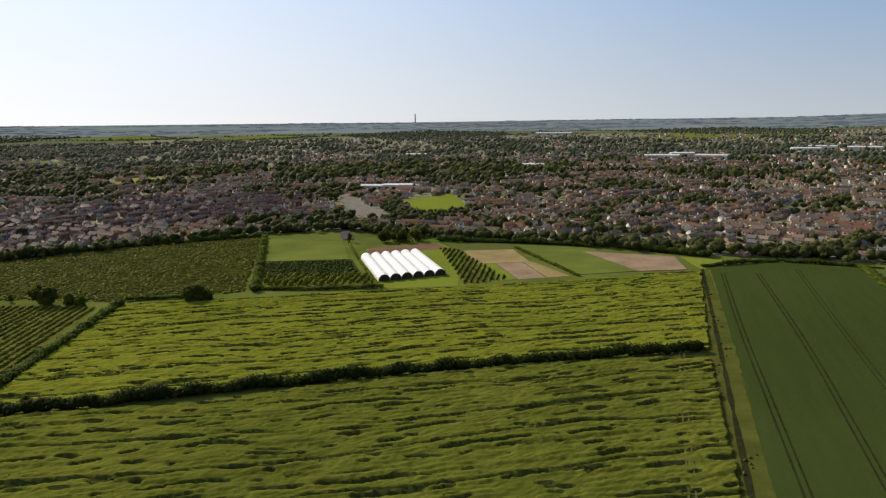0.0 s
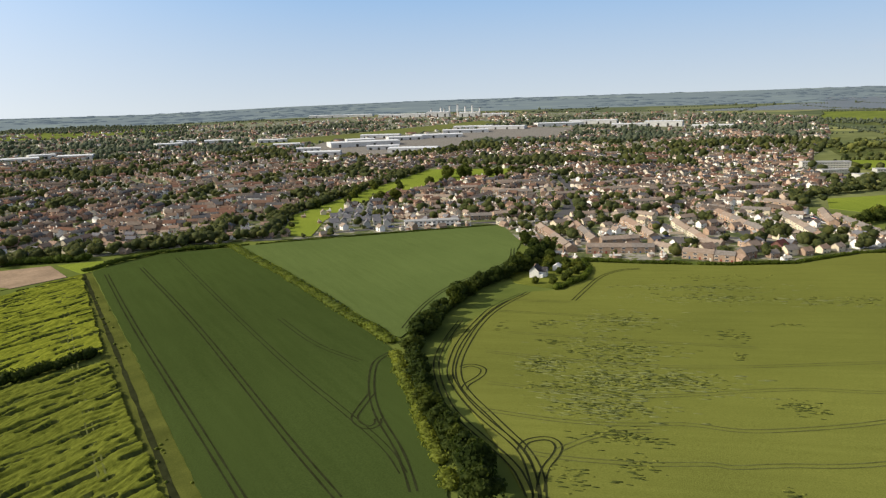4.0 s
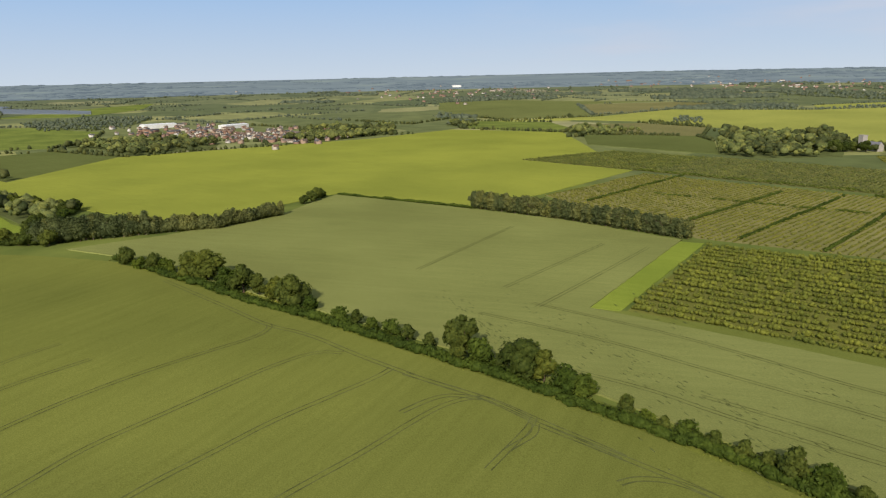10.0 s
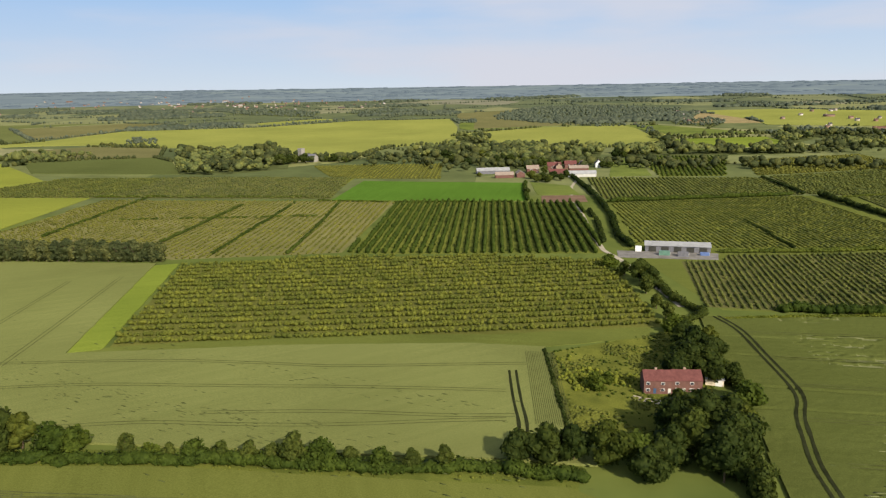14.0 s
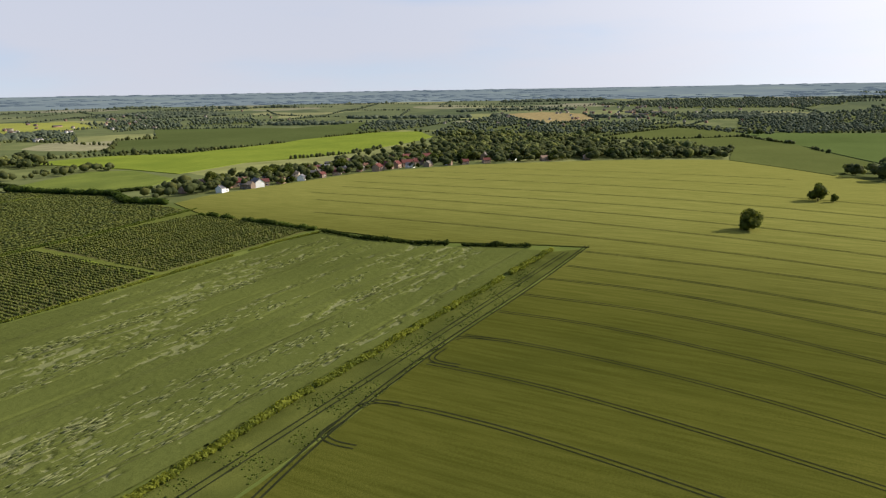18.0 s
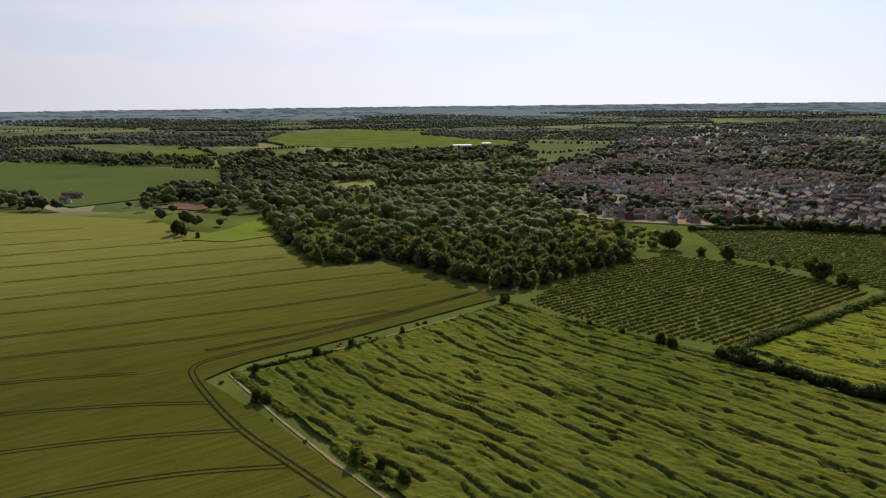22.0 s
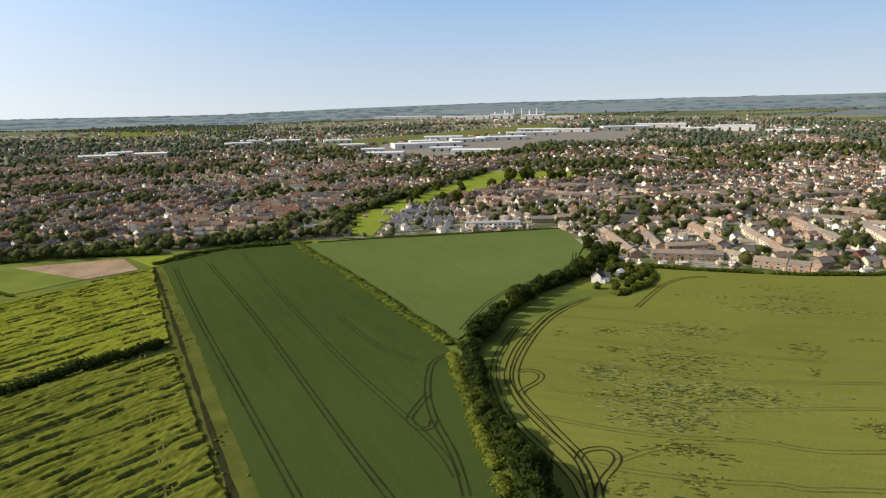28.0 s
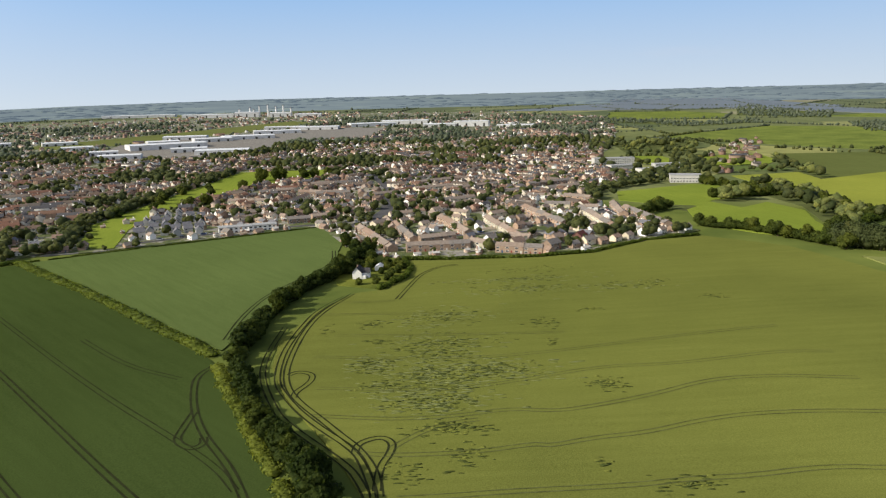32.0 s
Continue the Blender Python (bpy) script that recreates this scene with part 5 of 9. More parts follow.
def hedge(pts, width, height, key, label, seed, gaps=0.0, per_m=20, size=0.42, cat="hedge"):
    """A leafy hedge along a line: an uneven body under a coat of leaf sprays, with woody stems at its foot."""
    rng = np.random.RandomState(seed)
    line = resample(pts, 1.4)
    c = np.array([(p.x, p.y) for p in line])
    d = np.gradient(c, axis=0)
    d /= np.linalg.norm(d, axis=1)[:, None] + 1e-9
    nr = np.column_stack([-d[:, 1], d[:, 0]])
    g = vnoise(np.arange(len(c)) / 6.0, 0 * c[:, 0], seed)
    hh = height * (0.62 + 0.62 * vnoise(np.arange(len(c)) / 4.0, 3 + 0 * c[:, 0], seed))
    ok = g > gaps
    c, d, nr, hh = c[ok], d[ok], nr[ok], hh[ok]
    off = rng.normal(0, width * 0.09, (len(c), 1))
    p = c + nr * off
    base = np.column_stack([p, terrain(p[:, 0], p[:, 1]) + hh * 0.48])
    sz = np.column_stack([np.full(len(c), width * 0.46), np.full(len(c), width * 0.46), hh * 0.5])
    core = lumps(base, sz * (0.75 + 0.3 * rng.rand(len(c), 1)), rng, 1, 0.25)
    n = int(len(c) * 1.4 * per_m)
    k = rng.randint(0, len(c), n)
    q = rng.normal(0, 1, (n, 3))
    q[:, 2] = np.abs(q[:, 2]) * 1.1 - 0.25
    q /= np.linalg.norm(q, axis=1)[:, None]
    pos = base[k] + q * sz[k] * (0.85 + 0.35 * rng.rand(n, 1))
    lv = leaves(pos, q, np.full(n, size), rng)
    v, f = joined([core, lv])
    h = new("hedge")
    h.empty_display_size = 0.5
    fo = new("foliage", mesh_np("foliage", v, f, [M[key]]))
    fo.parent = h
    m = max(6, len(c) // 3)
    k = rng.randint(0, len(c), m)
    foot = np.column_stack([p[k] + rng.normal(0, width * 0.12, (m, 2)), np.zeros(m)])
    foot[:, 2] = terrain(foot[:, 0], foot[:, 1]) - 0.2
    r3 = np.array([(0.07, 0, 0), (-0.035, 0.06, 0), (-0.035, -0.06, 0)])
    top = foot + np.column_stack([rng.normal(0, 0.3, (m, 2)), hh[k] * 0.5])
    sv = np.concatenate([foot[:, None] + r3, top[:, None] + r3 * 0.4], 1).reshape(-1, 3)
    sf = (np.array([(0, 1, 4, 3), (1, 2, 5, 4), (2, 0, 3, 5)])[None] + (np.arange(m) * 6)[:, None, None]).reshape(-1, 4)
    st = new("undergrowth", mesh_np("undergrowth", sv, sf, [M["bark"]]))
    st.parent = h
    tagged(st, kind="stuff")
    return tagged(h, label, cat)


hedge([(-150, 223), (-112, 230), (-71, 241), (-34, 248), (7, 257), (42, 262), (65, 266), (117, 271)], 5.5, 4.6, "leaf_dark", "dark overgrown hedge between two barley fields", 1, 0.0, 30)
hedge([(-155, 369), (-153, 300), (-152, 238)], 5.5, 3.6, "leaf_hedge", "clipped dark hedge beside the vineyard", 2)
hedge([(184, 429), (210, 437), (238, 441), (262, 428), (278, 419)], 4.0, 3.0, "leaf_hedge", "dark hedge at the top of the wheat", 3)
hedge([(278, 415), (255, 345), (236, 290), (215, 235), (197, 186)], 6.6, 2.4, "leaf_bramble", "bright bramble hedge between two wheat fields", 4, 0.05, 26)
hedge([(283, 416), (321, 392), (380, 352), (447, 306)], 1.8, 1.0, "leaf_hedge", "low hedge along the road", 5, 0.1, 12)
hedge([(-155, 379), (-122, 380)], 3, 2.2, "leaf_hedge", "low hedge at the vineyard's end", 6)
hedge([(-89, 397), (-60, 393), (-18, 395)], 3.4, 2.2, "leaf_hedge", "dark hedge below the young trees", 7)
hedge([(-90, 392), (-105, 480), (-122, 578)], 5.0, 4.0, "leaf_hedge", "tall dark hedge beside the vineyard", 8)
hedge([(-20, 400), (-36, 470), (-52, 555)], 1.5, 1.4, "leaf_lit", "low hedge beside the polytunnels", 9)
hedge([(-251, 204), (-223, 207), (-200, 214), (-173, 219), (-152, 224)], 3.0, 1.5, "leaf_lit", "straggling bramble bank beside the barley", 10, 0.25)
hedge([(-251, 201), (-240, 150), (-236, 112), (-236, 75)], 2.2, 1.1, "leaf_hedge", "low scrubby hedge round the barley", 11, 0.3)
hedge([(-236, 69), (-194, 73), (-159, 76), (-120, 80)], 2.6, 1.0, "leaf_lit", "tussocky field bank beside the path", 12, 0.3)
hedge([(-345, -302), (-337, -260), (-339, -224), (-347, -190), (-358, -160)], 3.2, 3.0, "leaf_dark", "dark hedge between wheat and barley", 13, 0.14)
hedge([(-362, -441), (-360, -410), (-352, -345), (-348, -312)], 4.5, 3.4, "leaf_hedge", "dark hedge at the orchard's end", 14, 0.2)
hedge([(-354, -145), (-264, -145), (-221, -145), (-154, -143), (-108, -140), (-62, -138)], 3.0, 2.4, "leaf_lit", "straggling leafy hedge between wheat and grass strip", 15, 0.04, 34)
hedge([(-53, -295), (-119, -308), (-191, -308), (-316, -309), (-343, -303)], 2.0, 1.2, "leaf_lit", "low bank below the fruit bushes", 16, 0.2)
hedge([(-62, -310), (-95, -309), (-120, -310)], 5.0, 4.4, "leaf_hedge", "bushy hedge below the orchard", 17, 0.1)
hedge([(-160, -773), (-171, -660)], 4.0, 3.6, "leaf_dark", "dark hedge at the orchard end", 37)
hedge([(-70, -421), (-121, -427), (-194, -447)], 4.0, 2.6, "leaf_lit", "pale leafy hedge along the orchard", 38, 0.05)
hedge([(-101, -527), (-112, -437)], 2.2, 1.6, "leaf_dark", "short dark hedge in the sunlit orchard", 39)
hedge([(-199, -647), (-288, -677), (-376, -685)], 2.4, 1.8, "leaf_lit", "low hedge across the orchards", 40, 0.1)
hedge([(-212, -445), (-290, -452), (-381, -469)], 2.4, 1.6, "leaf_lit", "low grassy hedge between orchards", 41, 0.1)
hedge([(-416, -889), (-395, -746), (-405, -646), (-457, -629)], 6.0, 4.4, "leaf_dark", "tall dark hedge round the meadow", 42)
hedge([(372, -403), (412, -574)], 2.4, 2.0, "leaf_hedge", "green hedge strip in the young orchard", 43, 0.05, 12)
hedge([(278, -399), (302, -552)], 2.4, 2.0, "leaf_hedge", "green hedge strip in the young orchard", 44, 0.05, 12)
hedge([(226, -374), (261, -569)], 2.4, 2.0, "leaf_hedge", "green hedge strip in the young orchard", 45, 0.05, 12)
hedge([(181, -383), (197, -465), (224, -584)], 2.4, 2.0, "leaf_hedge", "green hedge strip in the young orchard", 46, 0.05, 12)
hedge([(362, -471), (290, -490), (216, -510)], 2.2, 1.6, "leaf_hedge", "thin hedge across the young orchard", 47, 0.2, 12)
hedge([(465, -571), (370, -590), (269, -603)], 2.6, 2.0, "leaf_hedge", "thin hedge at the young orchard's end", 48, 0.1, 12)
hedge([(76, 510), (88, 460), (100, 413)], 2.6, 1.8, "leaf_hedge", "clipped green hedge between plots", 49, 0.05)
tagged(ribbon_obj("track", [[(-233, -417), (-230, -370), (-225, -313)]], 3.0, 0.2, M["bright"], 0.4), "pale grass track between orchards", "track", kind="structure")
hedge([(-182, -653), (-204, -523), (-208, -440)], 5.0, 5.0, "leaf_dark", "dark hedge between two orchards", 18)
hedge([(-8, -604), (-80, -628), (-160, -655)], 5.0, 4.0, "leaf_hedge", "green hedge beside the orchard", 19)
hedge([(-383, -765), (-409, -620), (-381, -560), (-390, -520)], 8, 6, "leaf_hedge", "tall hedge beyond the orchards", 20)
hedge([(522, -267), (460, -290), (402, -313)], 3.0, 2.2, "leaf_hedge", "low dark hedge below the yellow field", 21)
hedge([(16, -247), (10, -215), (4, -186)], 1.4, 1.2, "leaf_dark", "low dark hedge at the wheat's end", 22)
hedge([(61, -606), (70, -665), (76, -726)], 3.5, 4.0, "leaf_hedge", "tall dark hedge beside the green field", 23)
hedge([(391, -70), (350, -80), (318, -90), (280, -100), (240, -115), (186, -130), (156, -138), (128, -144), (93, -151), (54, -155), (27, -160), (0, -161)], 5.5, 3.4, "leaf_hedge", "long bushy hedge under the field trees", 24, 0.06, 26)
hedge([(372, 222), (332, 211), (308, 207), (283, 206), (259, 200), (239, 194), (220, 184), (208, 180), (193, 171), (182, 159), (168, 144), (156, 129), (146, 115), (138, 103), (131, 94)], 6.0, 3.2, "leaf_dark", "thick hedge under the row of trees", 25, 0.0, 24)
hedge([(346, 177), (352, 184), (360, 189)], 3.0, 3.0, "leaf_hedge", "garden hedge of the white house", 26)
hedge([(299, 170), (322, 168), (344, 176), (348, 186), (342, 200)], 3.6, 3.2, "leaf_hedge", "thick garden hedge round the white house", 27)
hedge([(362, 189), (371, 160), (388, 117), (407, 89), (449, 66), (474, 36)], 3.4, 2.2, "leaf_hedge", "ragged hedge along the back gardens", 28, 0.08)
hedge([(75, -597), (175, -585), (245, -585)], 2.0, 1.6, "leaf_hedge", "low clipped hedge beyond the orchard", 29, 0.1)
hedge([(-330, 440), (-286, 503), (-225, 546), (-128, 584)], 6.0, 4.0, "leaf_hedge", "tall dark hedge at the vineyard's top", 30)
hedge([(-40, -172), (-41, -148)], 4, 4, "leaf_dark", "dark hedge by the cottage lane", 50)
hedge([(20, 545), (90, 527), (150, 500), (200, 460)], 6.0, 4.6, "leaf_hedge", "tree hedge behind the allotments", 31)

hedge([(187, 174), (172, 157), (158, 138), (144, 121), (132, 105), (126, 99)], 5.0, 1.9, "leaf_bramble", "bright brambles along the foot of the tree hedge", 55, 0.08, 26)

# ---- trees ----


def trunk_mesh(h, r, seed):
    """A tapered trunk that forks into a few limbs."""
    rng = random.Random(seed)
    bm = bmesh.new()

    def limb(a, b, r0, r1):
        d = b - a
        m = Matrix.Translation((a + b) / 2) @ d.to_track_quat("Z", "Y").to_matrix().to_4x4()
        bmesh.ops.create_cone(bm, cap_ends=False, segments=7, radius1=r0, radius2=r1, depth=d.length, matrix=m)

    top = Vector((rng.uniform(-0.3, 0.3), rng.uniform(-0.3, 0.3), h * 0.45))
    limb(Vector((0, 0, -0.3)), top, r, r * 0.6)
    for i in range(5):
        a = rng.uniform(0, 6.28)
        b = top + Vector((math.cos(a) * h * 0.2, math.sin(a) * h * 0.2, h * rng.uniform(0.15, 0.35)))
        limb(top - Vector((0, 0, rng.uniform(0, h * 0.12))), b, r * 0.45, r * 0.15)
    me = bpy.data.meshes.new("trunk")
    bm.to_mesh(me)
    bm.free()
    me.materials.append(M["bark"])
    return me


def crown_mesh(h, w, seed, key, lobes=11, cards=1500, size=0.55, low=0.12, upright=False, level=2):
    """A crown of overlapping leafy lobes with gaps and an uneven outline."""
    rng = np.random.RandomState(seed)
    a = rng.rand(lobes) * 6.283
    t = (np.arange(lobes) + rng.rand(lobes)) / lobes
    z = h * (low + 0.12 + (0.80 - low) * t)
    prof = np.sin(np.pi * np.clip(t * 0.86 + 0.17, 0, 1)) ** 0.7
    rr = w * 0.5 * prof * (0.35 + 0.45 * rng.rand(lobes)) * (0.6 if upright else 1)
    c = np.column_stack([np.cos(a) * rr, np.sin(a) * rr, z])
    s = (w * (0.17 + 0.13 * rng.rand(lobes)) * (0.65 + 0.45 * prof))[:, None] * np.array([[1, 1, 0.85 if not upright else 1.5]])
    c = np.vstack([c, [[0, 0, h * (0.5 + low / 2)]]])
    s = np.vstack([s, [[w * 0.27, w * 0.27, h * 0.26]]])
    core = lumps(c, s * 0.88, rng, level, 0.16)
    k = rng.choice(len(c), cards, p=(s[:, 0] ** 2) / (s[:, 0] ** 2).sum())
    q = rng.normal(0, 1, (cards, 3))
    q[:, 2] += 0.2
    q /= np.linalg.norm(q, axis=1)[:, None]
    pos = c[k] + q * s[k] * (0.85 + 0.32 * rng.rand(cards, 1))
    v, f = joined([core, leaves(pos, q, np.full(cards, size), rng)])
    return mesh_np("crown", v, f, [M[key]])


def tree_kind(h, w, seed, key, **more):
    return trunk_mesh(h, h * 0.03, seed), crown_mesh(h, w, seed, key, **more)


KINDS = {
    "oak": [tree_kind(12, 11.5, 20 + i, "leaf", lobes=13 + i, cards=1000, size=0.64) for i in range(4)],
    "ash": [tree_kind(12, 8.5, 30 + i, "leaf", lobes=12, cards=850, size=0.64) for i in range(3)],
    "bush": [tree_kind(12, 15, 40 + i, "leaf_hedge", lobes=9, cards=560, size=1.0, low=0.0, level=1) for i in range(3)],
    "dark_tree": [tree_kind(12, 11.0, 60 + i, "leaf_dark", lobes=12 + i, cards=1000, size=0.64) for i in range(3)],
    "wood": [tree_kind(12, 11.5, 70 + i, "leaf_wood_tree", lobes=9 + i, cards=760, size=0.75, low=-0.06, level=1) for i in range(4)],
    "poplar": [tree_kind(12, 5.2, 50 + i, "leaf_grey", lobes=12, cards=750, size=0.58, low=0.02, upright=True, level=1) for i in range(3)],
}
WORD = {"oak": ("field_tree", "tree"), "ash": ("tree", "tree"), "dark_tree": ("hedge_tree", "tree"), "wood": ("woodland_tree", "tree"), "bush": ("bush", "bush"), "poplar": ("poplar_tree", "tree")}
tree_rng = random.Random(77)


def tree(x, y, h, kind="oak", label="", group="", wide=1.0):
    """A tree of its own: a trunk and a crown at x, y, of height h."""
    name, cat = WORD[kind]
    e = new(name)
    e.empty_display_size = 0.5
    tm, cm = tree_rng.choice(KINDS[kind])
    for part_name, me in (("trunk", tm), ("crown", cm)):
        o = new(part_name, me)
        o.parent = e
    k = h / 12
    e.matrix_basis = Matrix.LocRotScale((x, y, zat(x, y)), Euler((0, 0, tree_rng.uniform(0, 6.28))), (k * wide, k * wide, k))
    tagged(e, label or {"oak": "broad rounded green field tree", "dark_tree": "dark dense tree", "wood": "woodland tree", "ash": "upright leafy green tree", "bush": "low spreading green bush", "poplar": "tall narrow grey-green poplar"}[kind], cat, group)
    return e


def tree_row(pts, step, hs, kind, label, group, jit=1.2, wide=1.0, skip=0.0):
    for p in resample(pts, step):
        if tree_rng.random() < skip:
            continue
        tree(p.x + tree_rng.uniform(-jit, jit), p.y + tree_rng.uniform(-jit, jit), tree_rng.uniform(*hs), kind, label, group, wide * tree_rng.uniform(0.85, 1.15))


# the row between the dark wheat and the big wheat field
tree_row([(372, 220), (332, 210), (308, 206), (283, 205), (259, 199), (239, 192), (220, 183), (205, 178)], 7.5, (7.5, 10.5), "dark_tree", "rounded dark tree in the field hedge", "hedge trees")
tree_row([(193, 171), (182, 159), (168, 144), (156, 129), (146, 115), (138, 103)], 7.0, (5.5, 8.0), "dark_tree", "dark leafy tree in the field hedge", "hedge trees", wide=1.2)
for x, y, h in ((131, 94, 11), (136, 98, 9), (138, 103, 9), (125, 88, 10), (376, 232, 8), (385, 245, 8.5), (365, 226, 7.5), (395, 252, 8), (352, 214, 8)):
    tree(x, y, h, "dark_tree", "dark full-crowned tree in the hedge", "hedge trees")
# along the long hedge
for x, y, h, kind in ((376, -72, 9.3, "oak"), (364, -76, 6, "bush"), (355, -80, 9, "oak"), (347, -84, 7, "bush"), (330, -91, 13, "oak"), (322, -96, 14.5, "oak"), (307, -100, 9, "bush"), (294, -103, 12.5, "oak"), (286, -107, 10, "ash"), (273, -110, 11, "oak"), (264, -113, 13.5, "oak"), (255, -117, 6, "bush"),
                      (233, -119, 7, "bush"), (227, -123, 7, "ash"), (220, -126, 5, "bush"), (212, -129, 6, "bush"), (202, -130, 7, "ash"), (192, -133, 6.5, "ash"), (177, -136, 16.5, "ash"), (170, -139, 9, "bush"), (163, -141, 6.5, "ash"), (154, -143, 13.5, "oak"), (148, -146, 11, "ash"), (139, -147, 8, "bush"), (134, -149, 7, "bush"),
                      (118, -149, 7, "ash"), (112, -150, 4, "bush"), (106, -150, 5, "ash"), (99, -151, 5.5, "bush"), (92, -152, 6, "ash"), (84, -153, 6.5, "ash"), (78, -154, 6, "ash"), (72, -154, 9.5, "ash"), (66, -155, 7, "bush"), (58, -156, 6, "ash"), (50, -157, 5.5, "bush"), (42, -158, 6, "ash"), (34, -160, 6.5, "ash")):
    tree(x, y, h, kind, {"oak": "broad dark green oak in the long hedge", "ash": "rounded green tree in the long hedge", "bush": "low spreading bush in the long hedge"}[kind], "long hedge trees")
# round the red-roofed cottage and up the lane
for x, y, h, kind in ((16, -166, 10, "oak"), (9, -168, 12, "oak"), (2, -170, 11, "oak"), (-6, -170, 13, "oak"), (-14, -172, 9, "bush"), (-22, -172, 12, "oak"), (-28, -178, 14, "oak"), (-32, -186, 15, "oak"), (-24, -186, 13, "oak"), (-38, -176, 14, "oak"), (-42, -188, 12, "ash"), (-26, -194, 12, "oak"), (-33, -199, 11, "oak"), (-34, -166, 12, "oak"),
                      (-42, -160, 10, "ash"), (-41, -240, 12, "oak"), (-36, -248, 13, "oak"), (-42, -256, 11, "ash"), (-34, -262, 10, "oak"), (-31, -276, 8, "bush"), (-30, -292, 9, "ash"), (-27, -306, 8, "ash"), (-24, -330, 10, "ash"), (-27, -342, 11, "oak"), (-22, -352, 12, "oak"), (-15, -362, 9, "ash"), (-8, -376, 8, "bush"), (-46, -226, 9, "ash"), (-48, -212, 8, "bush"), (-3, -216, 6, "bush"), (-6, -222, 4, "bush")):
    tree(x, y, h * 0.9, "dark_tree" if kind == "oak" else kind, "dense leafy tree by the cottage and lane", "lane trees")
# back-lit darkness of the cottage trees is put into their leaf colour
for x, y, h in [(-28, -228, 9), (-32, -234, 11), (-36, -236, 10), (-31, -244, 8), (-36, -252, 8), (-38, -232, 10), (-40, -227, 8), (-24, -190, 7), (-28, -190, 8), (-32, -193, 9), (-35, -193, 10), (-40, -196, 10), (-25, -179, 10), (-29, -178, 11), (-34, -182, 11), (-38, -181, 12), (-20, -169, 9), (-34, -171, 12), (-16, -163, 9)]:
    tree(x, y, h, "dark_tree", "dense dark tree crowding the cottage", "cottage trees", 1.15)
hedge([(-40, -150), (-44, -196), (-47, -224), (-42, -256), (-36, -285), (-46, -300), (-36, -318), (-30, -345)], 4.5, 3.6, "leaf_dark", "overgrown hedge beside the lane", 33, 0.05)
hedge([(31, -773), (14, -690), (3, -625), (-9, -537), (-13, -459), (-21, -429)], 4.5, 4.2, "leaf_dark", "dark clipped hedge beside the farm lane", 35, 0.06)
hedge([(8, -560), (0, -503), (-2, -470), (-4, -440)], 3.2, 3.4, "leaf_dark", "low dark hedge across the lane", 36, 0.1)
# poplar screens
tree_row([(459, -48), (452, -70), (449, -98)], 4.2, (13, 17), "poplar", "tall grey-green poplar in a screen", "poplar screen", 2.0, 1.25)
tree_row([(449, -98), (437, -138), (458, -188)], 4.2, (9, 12), "poplar", "grey-green poplar in a screen", "poplar screen", 1.2, 1.25)
hedge([(460, -40), (453, -70), (449, -98)], 9.0, 13.0, "leaf_grey", "dense leafy body of the tall poplar screen", 51, 0.0, 110, 0.55)
hedge([(449, -98), (437, -138), (458, -188)], 7.0, 9.0, "leaf_grey", "dense leafy body of the lower poplar screen", 52, 0.0, 80, 0.55)
hedge([(514, 38), (499, 2), (475, -24), (460, -40)], 8.0, 5.5, "leaf_dark", "thick hedge below the houses", 53, 0.0, 40, 0.5)
hedge([(680, 43), (718, -22), (614, -59), (589, -79), (500, -40)], 9.0, 6.0, "leaf_hedge", "thick tree hedge beside the meadow", 54, 0.0, 30, 0.6)
tree_row([(402, -316), (366, -327), (332, -338), (290, -345), (246, -352)], 3.4, (11.5, 14), "poplar", "tall clipped poplar in a dense windbreak", "poplar windbreak", 0.5, 1.5)
hedge([(402, -316), (366, -327), (332, -338), (290, -345), (246, -352)], 5.0, 11.0, "leaf_grey", "dense lower growth of the poplar windbreak", 34, 0.0, 70, 0.5)
for x, y, h in ((500, -232, 9), (508, -240, 10), (516, -248, 8), (496, -224, 7)):
    tree(x, y, h, "oak", "rounded tree at the corner of the fields", "corner trees")
# meadow copses to the east
for line in ([(514, 38), (499, 2), (475, -24), (455, -46)], [(680, 43), (718, -22), (614, -59), (589, -79)], [(589, -79), (560, -60), (500, -40)], [(560, 85), (590, 70), (600, 80)], [(790, 62), (720, -20), (640, -60)]):
    tree_row(line, 8, (7, 10), "oak", "dark rounded tree beside the meadow", "meadow trees", 3)
# two trees on the barley hill, and bushes
tree(-447, -59, 13, "oak", "lone dark oak standing in the barley", "hill trees", 1.0)
tree(-568, -32, 13, "oak", "lone rounded tree on the hill", "hill trees")
tree(-566, -22, 7, "ash", "small bush beside the lone tree", "hill trees")
for x, y, h in ((-505, 113, 11), (-512, 118, 9), (-498, 116, 8), (-486, 122, 5)):
    tree(x, y, h, "ash", "dark clump of trees at the edge of the barley", "clump")
for x, y, h in ((-231, 75, 3.5), (-208, 68, 4.5), (-206, 70, 4), (-156, 77, 5), (-148, 80, 4), (-139, 82, 4.5), (-235, 100, 4), (-236, 115, 4), (-240, 140, 3), (-252, 202, 5), (-255, 206, 4), (-173, 219, 5), (-168, 219, 4.5), (-205, 212, 3), (-190, 215, 3), (-148, 226, 5.5), (-143, 227, 6), (-130, 230, 5)):
    tree(x, y, h, "bush", "small rounded bush on the field bank", "bank bushes", 0.8)
